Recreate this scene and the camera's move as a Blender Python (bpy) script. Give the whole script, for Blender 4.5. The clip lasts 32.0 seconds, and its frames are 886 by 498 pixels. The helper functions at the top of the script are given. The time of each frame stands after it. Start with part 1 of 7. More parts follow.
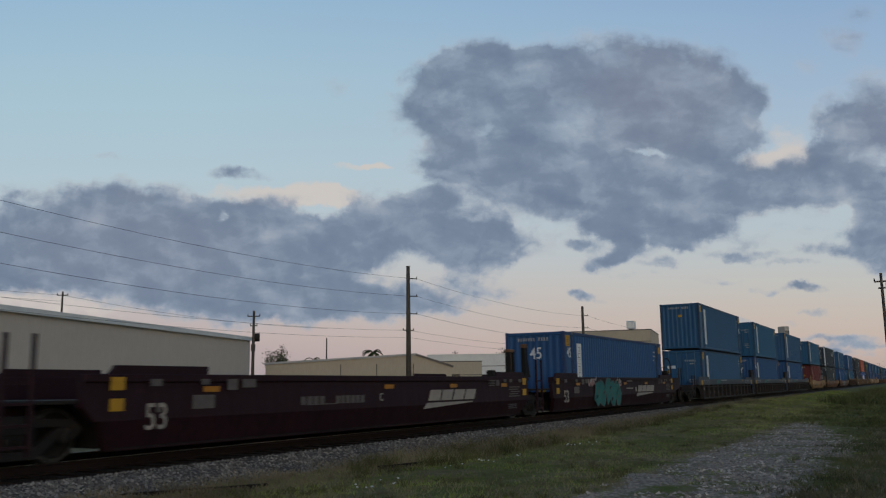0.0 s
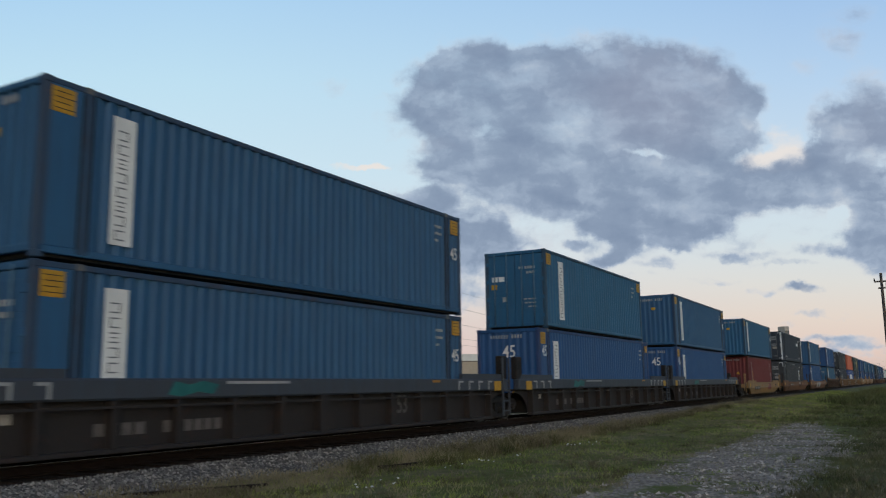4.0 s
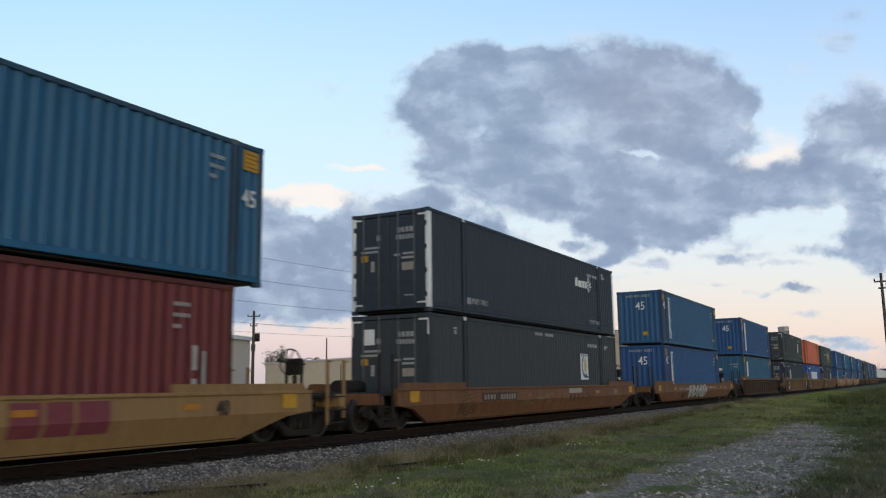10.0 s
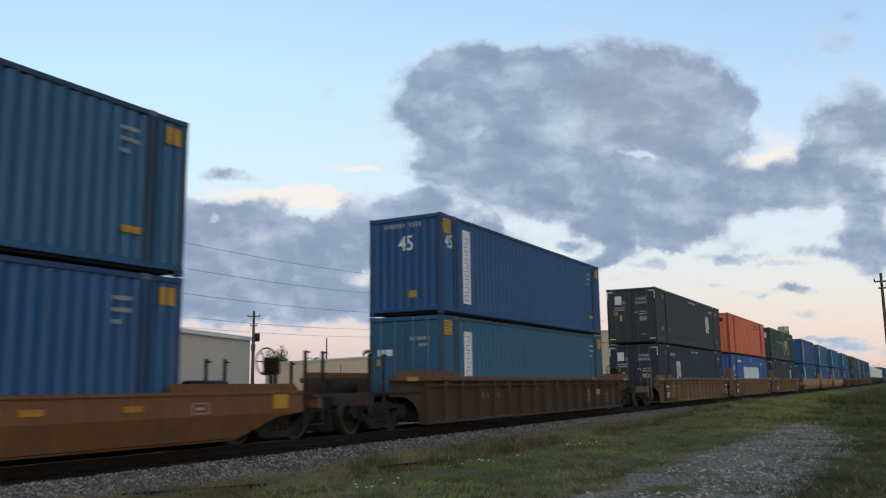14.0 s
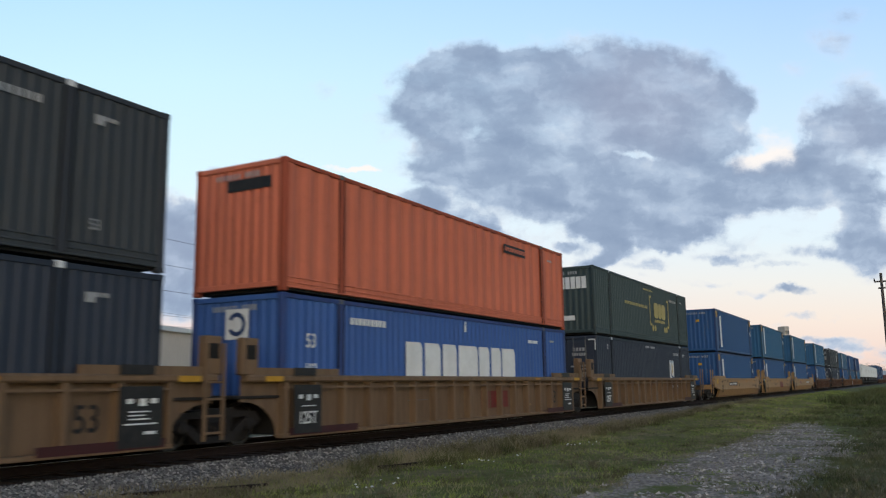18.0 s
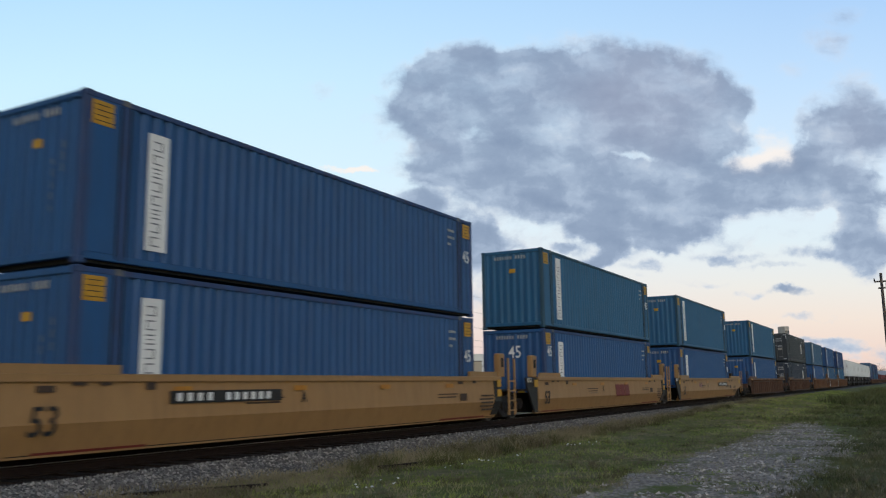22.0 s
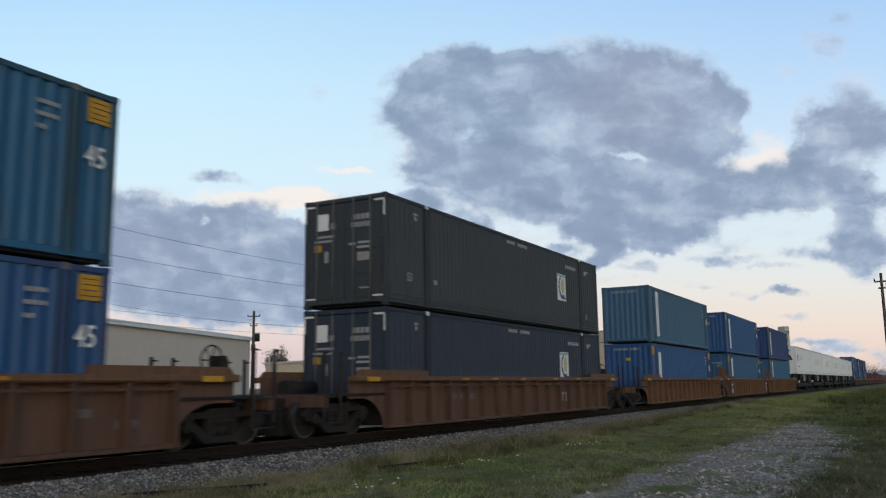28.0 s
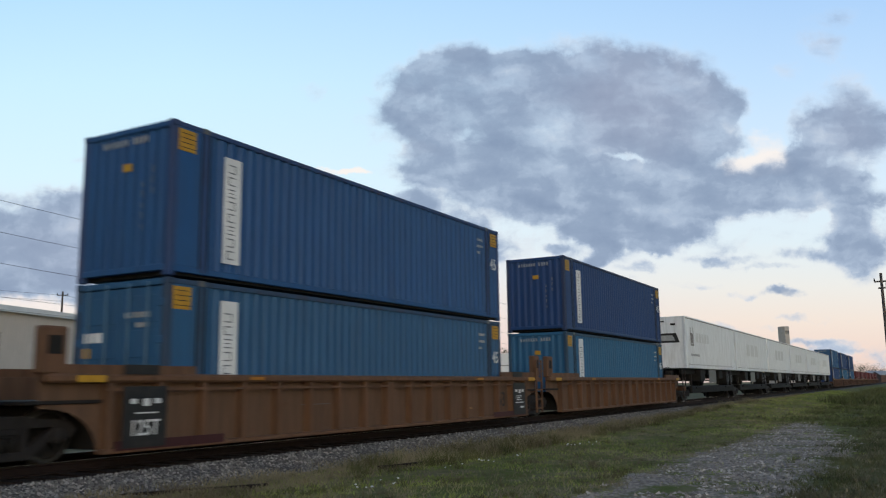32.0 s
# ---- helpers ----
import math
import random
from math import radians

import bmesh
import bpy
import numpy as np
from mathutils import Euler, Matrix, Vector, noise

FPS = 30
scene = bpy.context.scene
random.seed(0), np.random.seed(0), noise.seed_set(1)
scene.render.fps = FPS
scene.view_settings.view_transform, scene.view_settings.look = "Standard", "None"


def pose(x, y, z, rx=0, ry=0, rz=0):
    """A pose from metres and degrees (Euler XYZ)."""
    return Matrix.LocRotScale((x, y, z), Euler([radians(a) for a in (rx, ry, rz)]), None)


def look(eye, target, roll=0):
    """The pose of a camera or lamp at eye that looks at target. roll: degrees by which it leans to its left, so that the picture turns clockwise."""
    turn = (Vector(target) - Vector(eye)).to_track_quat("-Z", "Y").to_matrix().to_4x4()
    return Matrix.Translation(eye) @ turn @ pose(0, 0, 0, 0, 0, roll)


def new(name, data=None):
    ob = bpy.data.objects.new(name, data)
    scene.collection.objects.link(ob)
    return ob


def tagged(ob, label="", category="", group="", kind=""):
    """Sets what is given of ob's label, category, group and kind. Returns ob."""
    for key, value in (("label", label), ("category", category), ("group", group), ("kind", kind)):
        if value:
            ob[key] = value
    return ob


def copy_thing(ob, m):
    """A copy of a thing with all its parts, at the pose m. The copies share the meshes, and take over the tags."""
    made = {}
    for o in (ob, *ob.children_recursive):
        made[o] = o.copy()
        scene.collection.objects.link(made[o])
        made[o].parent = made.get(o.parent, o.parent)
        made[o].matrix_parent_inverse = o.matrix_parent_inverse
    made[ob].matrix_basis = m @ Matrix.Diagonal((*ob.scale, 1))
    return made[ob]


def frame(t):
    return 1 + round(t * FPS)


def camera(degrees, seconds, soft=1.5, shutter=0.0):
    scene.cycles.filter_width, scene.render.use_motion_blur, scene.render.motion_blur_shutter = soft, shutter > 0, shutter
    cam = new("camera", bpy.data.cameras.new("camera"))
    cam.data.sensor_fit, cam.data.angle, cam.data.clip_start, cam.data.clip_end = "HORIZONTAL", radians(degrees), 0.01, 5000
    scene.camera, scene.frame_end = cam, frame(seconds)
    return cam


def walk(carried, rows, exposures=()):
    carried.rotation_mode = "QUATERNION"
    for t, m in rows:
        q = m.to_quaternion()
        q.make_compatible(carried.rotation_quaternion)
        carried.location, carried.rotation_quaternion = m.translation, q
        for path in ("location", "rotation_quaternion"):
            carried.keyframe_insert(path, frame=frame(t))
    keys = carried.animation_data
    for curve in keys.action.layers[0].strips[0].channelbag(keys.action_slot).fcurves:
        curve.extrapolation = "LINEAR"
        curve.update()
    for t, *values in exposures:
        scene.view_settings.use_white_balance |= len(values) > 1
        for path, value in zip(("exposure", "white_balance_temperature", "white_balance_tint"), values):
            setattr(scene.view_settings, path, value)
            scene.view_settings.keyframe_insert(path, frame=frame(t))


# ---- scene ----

# ------------------------------------------------------------------ camera
EYE = Vector((-0.474, -0.063, 1.099))
AHEAD = Vector((0.86190, 0.48062, 0.16164))
LEAN = -0.772
cam = camera(55.90, 32.0, soft=1.2, shutter=0.3)
walk(cam, [(0.0, look(EYE, EYE + AHEAD * 100, LEAN)), (32.0, look(EYE, EYE + AHEAD * 100, LEAN))],
     exposures=[(0.0, -0.64), (1.5, -0.55), (3.0, -0.37), (4.5, -0.08), (6.0, 0.07), (7.5, 0.07), (9.0, 0.0), (10.0, 0.08), (11.0, 0.15), (12.0, 0.08), (14.0, 0.02), (17.0, 0.18), (18.0, 0.14), (19.0, 0.07), (21.0, 0.09), (23.0, 0.03), (24.0, 0.12), (26.0, 0.04), (28.0, 0.0), (29.0, 0.18), (30.0, 0.0), (31.0, 0.12), (32.0, 0.07)])

# ------------------------------------------------------------------ light
SUN_TURN = radians(226)
world = bpy.data.worlds.new("dusk_sky")
scene.world = world
world.use_nodes = True
wn = world.node_tree.nodes
sky = wn.new("ShaderNodeTexSky")
sky.sky_type, sky.sun_disc = "NISHITA", False
sky.sun_elevation, sky.sun_rotation = radians(14), SUN_TURN
sky.air_density, sky.dust_density, sky.ozone_density = 1.0, 0.6, 2.0
world.node_tree.links.new(sky.outputs[0], wn["Background"].inputs[0])
wn["Background"].inputs[1].default_value = 0.17

sun = new("sun", bpy.data.lights.new("sun", "SUN"))
sun.data.energy, sun.data.angle, sun.data.color = 0.5, radians(30), (1.0, 0.87, 0.74)
sun.matrix_world = look((0, 0, 50), (0 - math.sin(SUN_TURN) * 40, 0 - math.cos(SUN_TURN) * 40, 50 - 11))


# ------------------------------------------------------------------ materials
def lin(r, g, b):
    """Linear colour from a screen colour of 0 to 255."""
    return tuple(((v / 255) / 12.92 if v <= 10 else ((v / 255 + 0.055) / 1.055) ** 2.4) for v in (r, g, b))


class Nodes:
    def __init__(self, name):
        self.mat = bpy.data.materials.new(name)
        self.mat.use_nodes = True
        self.t = self.mat.node_tree
        self.bsdf = self.t.nodes["Principled BSDF"]
        self.out = self.t.nodes["Material Output"]

    def add(self, kind, **props):
        n = self.t.nodes.new(kind)
        for k, v in props.items():
            setattr(n, k, v)
        return n

    def link(self, a, b):
        self.t.links.new(a, b)

    def coords(self, which="Object"):
        return self.add("ShaderNodeTexCoord").outputs[which]

    def noise(self, vec, scale, detail=4, rough=0.6):
        n = self.add("ShaderNodeTexNoise")
        n.inputs["Scale"].default_value, n.inputs["Detail"].default_value, n.inputs["Roughness"].default_value = scale, detail, rough
        self.link(vec, n.inputs["Vector"])
        return n.outputs["Fac"]

    def ramp(self, fac, stops):
        n = self.add("ShaderNodeValToRGB")
        while len(n.color_ramp.elements) < len(stops):
            n.color_ramp.elements.new(0.5)
        for e, (p, c) in zip(n.color_ramp.elements, stops):
            e.position, e.color = p, (*c, 1) if len(c) == 3 else c
        self.link(fac, n.inputs[0])
        return n.outputs[0]

    def mix(self, fac, a, b, mode="MIX"):
        n = self.add("ShaderNodeMix", data_type="RGBA", blend_type=mode)
        for i, v in ((0, fac), (6, a), (7, b)):
            if hasattr(v, "is_linked"):
                self.link(v, n.inputs[i])
            else:
                n.inputs[i].default_value = v if i == 0 else (*v, 1)
        return n.outputs[2]

    def math(self, op, a, b=0.0, clamp=False):
        n = self.add("ShaderNodeMath", operation=op, use_clamp=clamp)
        for i, v in ((0, a), (1, b)):
            if hasattr(v, "is_linked"):
                self.link(v, n.inputs[i])
            else:
                n.inputs[i].default_value = v
        return n.outputs[0]

    def bump(self, height, strength=0.3, distance=0.02):
        n = self.add("ShaderNodeBump")
        n.inputs["Strength"].default_value, n.inputs["Distance"].default_value = strength, distance
        self.link(height, n.inputs["Height"])
        self.link(n.outputs[0], self.bsdf.inputs["Normal"])

    def finish(self, colour=None, rough=0.6, metal=0.0):
        if colour is not None:
            if hasattr(colour, "is_linked"):
                self.link(colour, self.bsdf.inputs["Base Color"])
            else:
                self.bsdf.inputs["Base Color"].default_value = (*colour, 1)
        if hasattr(rough, "is_linked"):
            self.link(rough, self.bsdf.inputs["Roughness"])
        else:
            self.bsdf.inputs["Roughness"].default_value = rough
        self.bsdf.inputs["Metallic"].default_value = metal
        self.bsdf.inputs["Specular IOR Level"].default_value = 0.5 if metal or not hasattr(colour, "is_linked") else 0.22
        return self.mat


def painted(name, colour, dirt=(0.05, 0.04, 0.03), amount=0.35, rough=0.55, rust=0.0):
    """Painted steel, with streaked grime, faded patches and rust spots."""
    n = Nodes(name)
    vec = n.coords()
    stretch = n.add("ShaderNodeMapping")
    stretch.inputs["Scale"].default_value = (2.2, 2.2, 0.28)
    n.link(vec, stretch.inputs[0])
    streak = n.noise(stretch.outputs[0], 2.4, 6, 0.7)
    narrow = n.add("ShaderNodeMapping")
    narrow.inputs["Scale"].default_value = (9.0, 9.0, 0.35)
    n.link(vec, narrow.inputs[0])
    runs = n.noise(narrow.outputs[0], 1.6, 4, 0.65)
    broad = n.noise(vec, 0.7, 6, 0.65)
    fine = n.noise(vec, 26, 4)
    rnd = n.add("ShaderNodeObjectInfo").outputs["Random"]
    c = n.mix(n.math("MULTIPLY", broad, 0.55), colour, tuple(min(1, v * 1.45 + 0.002) for v in colour))
    c = n.mix(n.math("MULTIPLY", n.ramp(streak, [(0.42, (0, 0, 0)), (0.75, (1, 1, 1))]), amount), c, dirt)
    c = n.mix(n.math("MULTIPLY", n.ramp(fine, [(0.55, (0, 0, 0)), (0.8, (1, 1, 1))]), amount * 0.5), c, dirt)
    c = n.mix(n.math("MULTIPLY", n.ramp(runs, [(0.5, (0, 0, 0)), (0.72, (1, 1, 1))]), amount * 0.5), c, tuple(v * 0.5 + w * 0.2 for v, w in zip(colour, dirt)))
    if rust:
        spots = n.ramp(n.noise(vec, 3.1, 8, 0.75), [(0.55, (0, 0, 0)), (0.68, (1, 1, 1))])
        c = n.mix(n.math("MULTIPLY", spots, rust), c, (0.10, 0.035, 0.015))
    c = n.mix(n.math("MULTIPLY", rnd, 0.12), c, tuple(v * 0.6 for v in colour))
    n.bump(fine, 0.12, 0.01)
    return n.finish(c, n.math("ADD", n.math("MULTIPLY", streak, 0.3), rough - 0.12))


def mottled(name, a, b, scale=4.0, rough=0.8, bump=0.3, metal=0.0, dist=0.02, fine=8, grime=0.5):
    n = Nodes(name)
    vec = n.coords()
    big, small = n.noise(vec, scale, 5), n.noise(vec, scale * fine, 4)
    c = n.mix(n.ramp(big, [(0.3, (0, 0, 0)), (0.7, (1, 1, 1))]), a, b)
    c = n.mix(n.math("MULTIPLY", small, grime), c, tuple(v * 0.45 for v in a))
    n.bump(small, bump, dist)
    return n.finish(c, rough, metal)


PAINT = {
    "blue": painted("blue_container_paint", (0.019, 0.075, 0.16), amount=0.3),
    "bright": painted("bright_blue_container_paint", (0.0145, 0.062, 0.165), amount=0.3),
    "faded": painted("faded_teal_container_paint", (0.034, 0.088, 0.155), (0.062, 0.083, 0.100), 0.35, 0.6, 0.08),
    "deep": painted("deep_blue_container_paint", (0.0105, 0.038, 0.118), amount=0.3),
    "teal": painted("teal_container_paint", (0.016, 0.083, 0.168), amount=0.3),
    "green_blue": painted("green_blue_container_paint", (0.016, 0.082, 0.168), amount=0.33, rust=0.06),
    "pale_teal": painted("pale_teal_container_paint", (0.022, 0.082, 0.155), (0.05, 0.075, 0.09), 0.35, 0.6, 0.06),
    "black": painted("blue_black_container_paint", (0.0255, 0.034, 0.0475), (0.030, 0.035, 0.043), 0.25),
    "char": painted("charcoal_container_paint", (0.0325, 0.0375, 0.0425), (0.035, 0.0375, 0.041), 0.3),
    "navy": painted("navy_container_paint", (0.0225, 0.0295, 0.0455), (0.029, 0.0315, 0.038), 0.25),
    "green": painted("dark_green_container_paint", (0.032, 0.049, 0.051), (0.036, 0.043, 0.044), 0.25),
    "red": painted("oxide_red_container_paint", (0.099, 0.018, 0.021), amount=0.3),
    "orange": painted("orange_container_paint", (0.46, 0.126, 0.070), (0.24, 0.092, 0.058), 0.4, 0.6, 0.18),
    "royal": painted("royal_blue_container_paint", (0.030, 0.082, 0.25), amount=0.2),
    "maroon": painted("maroon_car_paint", (0.0150, 0.0032, 0.0062), (0.011, 0.0062, 0.0074), 0.3, 0.65, 0.12),
    "grey": painted("grey_car_paint", (0.0175, 0.0148, 0.0148), (0.029, 0.024, 0.021), 0.4, 0.65, 0.2),
    "slate": painted("blue_grey_chord_paint", (0.034, 0.043, 0.058), (0.05, 0.04, 0.035), 0.4, 0.6, 0.1),
    "yellow": painted("dirty_yellow_car_paint", (0.197, 0.122, 0.052), (0.12, 0.075, 0.04), 0.5, 0.6, 0.15),
    "amber": painted("orange_brown_car_paint", (0.130, 0.060, 0.027), (0.05, 0.032, 0.024), 0.72, 0.65, 0.3),
    "tan": painted("tan_brown_car_paint", (0.138, 0.088, 0.050), (0.055, 0.036, 0.026), 0.6, 0.65, 0.2),
    "brown": painted("dark_brown_car_paint", (0.044, 0.029, 0.021), (0.04, 0.03, 0.025), 0.45, 0.7, 0.25),
    "rust": painted("rust_brown_car_paint", (0.112, 0.058, 0.032), (0.038, 0.026, 0.019), 0.75, 0.7, 0.35),
    "russet": painted("dark_russet_car_paint", (0.074, 0.041, 0.028), (0.030, 0.021, 0.018), 0.8, 0.7, 0.35),
    "rust_panel": painted("grimy_rust_brown_panel", (0.104, 0.060, 0.037), (0.042, 0.029, 0.022), 0.6, 0.75, 0.3),
    "russet_panel": painted("grimy_russet_panel", (0.084, 0.047, 0.034), (0.036, 0.025, 0.021), 0.55, 0.75, 0.25),
    "tan_panel": painted("grimy_tan_panel", (0.120, 0.078, 0.047), (0.054, 0.037, 0.027), 0.6, 0.75, 0.2),
    "clean_yellow": painted("bright_yellow_car_paint", (0.226, 0.132, 0.055), (0.16, 0.095, 0.05), 0.35, 0.55, 0.06),
    "white": painted("white_trailer_paint", (0.60, 0.62, 0.63), (0.30, 0.285, 0.27), 0.6, 0.45, 0.05),
}
POST = {k: painted(k + "_worn_frame_paint", tuple(v * 0.9 + 0.002 for v in c), (0.026, 0.027, 0.03), 0.4, 0.65, 0.06) if k in ("black", "char", "navy", "green", "faded") else painted(k + "_worn_frame_paint", tuple(v * 0.55 + w for v, w in zip(c, (0.012, 0.009, 0.007))), (0.045, 0.028, 0.018), 0.5, 0.65, 0.45)
        for k, c in (("blue", (0.019, 0.075, 0.16)), ("bright", (0.017, 0.074, 0.22)), ("deep", (0.014, 0.05, 0.14)), ("faded", (0.034, 0.075, 0.11)), ("teal", (0.017, 0.086, 0.165)), ("green_blue", (0.016, 0.098, 0.165)), ("pale_teal", (0.028, 0.098, 0.150)), ("black", (0.030, 0.042, 0.062)), ("char", (0.030, 0.034, 0.042)), ("navy", (0.0165, 0.0235, 0.038)), ("green", (0.03, 0.045, 0.046)), ("red", (0.115, 0.021, 0.021)), ("orange", (0.5, 0.088, 0.035)), ("royal", (0.017, 0.068, 0.26)))}
END_IRON = mottled("dark_brown_grab_iron", (0.020, 0.015, 0.013), (0.032, 0.024, 0.019), 6, 0.75, 0.2)
IRON = mottled("dark_grimy_iron", (0.012, 0.011, 0.0105), (0.024, 0.019, 0.016), 6, 0.75, 0.3)
FRAME_IRON = mottled("grey_brown_cast_iron", (0.014, 0.012, 0.0115), (0.025, 0.021, 0.019), 5, 0.75, 0.3)
WHEEL_RIM = mottled("worn_bright_steel", (0.14, 0.13, 0.125), (0.06, 0.055, 0.05), 12, 0.4, 0.1, 0.8)
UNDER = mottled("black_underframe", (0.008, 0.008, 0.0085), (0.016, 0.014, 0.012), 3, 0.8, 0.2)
DECAL_WHITE = mottled("white_decal", (0.68, 0.69, 0.69), (0.56, 0.57, 0.57), 1.5, 0.6, 0.05, grime=0.25)
DECAL_YELLOW = mottled("yellow_decal", (0.5, 0.28, 0.025), (0.36, 0.19, 0.02), 6, 0.55, 0.05)
DECAL_AMBER = mottled("orange_reflector", (0.42, 0.19, 0.022), (0.30, 0.12, 0.018), 6, 0.5, 0.05)
DECAL_RED = mottled("faded_red_decal", (0.16, 0.022, 0.02), (0.11, 0.022, 0.018), 6, 0.6, 0.05)
DECAL_BLACK = mottled("black_decal", (0.014, 0.014, 0.015), (0.03, 0.028, 0.026), 6, 0.6, 0.05)
DECAL_GOLD = mottled("gold_decal", (0.42, 0.35, 0.13), (0.32, 0.26, 0.09), 6, 0.6, 0.05)
DECAL_DULL = mottled("dull_white_lettering", (0.34, 0.31, 0.28), (0.24, 0.22, 0.20), 6, 0.6, 0.05)
DECAL_NAVY = mottled("navy_decal", (0.02, 0.04, 0.12), (0.03, 0.06, 0.14), 6, 0.6, 0.05)
DECAL_HAZE = mottled("pale_blue_decal", (0.24, 0.32, 0.40), (0.32, 0.39, 0.45), 6, 0.6, 0.05)
DECAL_BISQUE = mottled("pale_gold_decal", (0.5, 0.42, 0.26), (0.42, 0.34, 0.18), 6, 0.6, 0.05)
DECAL_PINK = mottled("pink_spray_paint", (0.36, 0.22, 0.21), (0.28, 0.16, 0.16), 6, 0.6, 0.05)
DECAL_OXBLOOD = mottled("dark_oxblood_paint", (0.04, 0.011, 0.012), (0.055, 0.016, 0.016), 6, 0.6, 0.05)
DECAL_FAINT = mottled("faint_worn_lettering", (0.13, 0.115, 0.11), (0.08, 0.07, 0.068), 6, 0.6, 0.05)
DECAL_CRIMSON = mottled("faded_crimson_decal", (0.15, 0.032, 0.05), (0.17, 0.05, 0.05), 6, 0.6, 0.05)
BLUE_STEEL = mottled("pale_blue_lock_bar", (0.09, 0.17, 0.25), (0.06, 0.12, 0.19), 6, 0.5, 0.05)
LOCK_STEEL = mottled("galvanised_lock_bar", (0.13, 0.13, 0.13), (0.085, 0.085, 0.085), 6, 0.5, 0.05)
DECAL_TEAL = mottled("teal_graffiti", (0.013, 0.10, 0.105), (0.024, 0.15, 0.145), 3, 0.6, 0.05)
DECAL_SLATE = mottled("faded_dark_lettering", (0.10, 0.11, 0.13), (0.2, 0.21, 0.22), 9, 0.6, 0.05)
DECAL_GREY = mottled("grey_lettering", (0.36, 0.365, 0.37), (0.24, 0.245, 0.25), 6, 0.6, 0.05)


# ------------------------------------------------------------------ mesh tools
def finish_mesh(name, bm, material):
    me = bpy.data.meshes.new(name)
    bm.normal_update()
    bm.to_mesh(me)
    bm.free()
    for m in material if isinstance(material, (list, tuple)) else [material]:
        me.materials.append(m)
    return me


def part(name, bm, material, parent=None, label=""):
    ob = new(name, bm if isinstance(bm, bpy.types.Mesh) else finish_mesh(name, bm, material))
    if parent is not None:
        ob.parent = parent
    if label:
        ob["label"] = label
    return ob


def empty(name):
    return new(name)


def box(bm, x0, x1, y0, y1, z0, z1, bevel=0.0):
    v = [bm.verts.new((x, y, z)) for x in (x0, x1) for y in (y0, y1) for z in (z0, z1)]
    faces = [bm.faces.new([v[i] for i in q]) for q in
             ((0, 1, 3, 2), (4, 6, 7, 5), (0, 4, 5, 1), (2, 3, 7, 6), (0, 2, 6, 4), (1, 5, 7, 3))]
    if bevel:
        edges = list({e for f in faces for e in f.edges})
        bmesh.ops.bevel(bm, geom=edges, offset=bevel, segments=1, affect="EDGES")
    return bm


def boxes(*specs, bevel=0.0):
    bm = bmesh.new()
    for s in specs:
        box(bm, *s, bevel=bevel)
    return bm


def plate(points, y0, y1, axis="y"):
    """A flat outline of (x, z) points, given thickness from y0 to y1."""
    bm = bmesh.new()
    put = (lambda a, b, d: (a, d, b)) if axis == "y" else ((lambda a, b, d: (d, a, b)) if axis == "x" else (lambda a, b, d: (a, b, d)))
    lo = [bm.verts.new(put(a, b, y0)) for a, b in points]
    hi = [bm.verts.new(put(a, b, y1)) for a, b in points]
    n = len(points)
    bm.faces.new(lo)
    bm.faces.new(hi[::-1])
    for i in range(n):
        bm.faces.new((lo[i], hi[i], hi[(i + 1) % n], lo[(i + 1) % n]))
    bmesh.ops.recalc_face_normals(bm, faces=bm.faces)
    return bm


def tube(bm, a, b, r0, r1=None, sides=8, caps=True):
    a, b = Vector(a), Vector(b)
    m = Matrix.Translation(a) @ (b - a).to_track_quat("Z", "Y").to_matrix().to_4x4()
    r1 = r0 if r1 is None else r1
    length = (b - a).length
    rings = [[bm.verts.new(m @ Vector((r * math.cos(k * 2 * math.pi / sides), r * math.sin(k * 2 * math.pi / sides), z)))
              for k in range(sides)] for r, z in ((r0, 0), (r1, length))]
    for k in range(sides):
        f = bm.faces.new((rings[0][k], rings[0][(k + 1) % sides], rings[1][(k + 1) % sides], rings[1][k]))
        f.smooth = True
    if caps:
        bm.faces.new(rings[0][::-1])
        bm.faces.new(rings[1])
    return bm


def lathe(bm, profile, sides=24, axis="y"):
    """Turns (radius, along) points round the y axis."""
    rings = []
    for r, d in profile:
        rings.append([bm.verts.new((r * math.cos(k * 2 * math.pi / sides), d, r * math.sin(k * 2 * math.pi / sides))) for k in range(sides)])
    for a, b in zip(rings, rings[1:]):
        for k in range(sides):
            bm.faces.new((a[k], a[(k + 1) % sides], b[(k + 1) % sides], b[k]))
    bm.faces.new(rings[0][::-1])
    bm.faces.new(rings[-1])
    bmesh.ops.recalc_face_normals(bm, faces=bm.faces)
    return bm


def lettering(text, size, place, material, parent, name="number", shear=0.0, facing="side"):
    """Flat raised characters, centred on place, on the near side (facing -y) or the leading end (facing -x)."""
    cu = bpy.data.curves.new(name, "FONT")
    cu.body, cu.size, cu.extrude, cu.shear = text, size, 0.004, shear
    cu.align_x, cu.align_y = "CENTER", "CENTER"
    cu.resolution_u = 3
    cu.offset = size * 0.006
    tmp = bpy.data.objects.new(name, cu)
    me = bpy.data.meshes.new_from_object(tmp)
    bpy.data.objects.remove(tmp)
    turn = pose(0, 0, 0, 90) if facing == "side" else pose(0, 0, 0, 90, 0, -90)
    me.transform(Matrix.Translation(place) @ turn @ Matrix.Diagonal((0.82, 1.0, 1.0, 1.0)))
    me.materials.clear()
    me.materials.append(material)
    return part(name, me, None, parent)


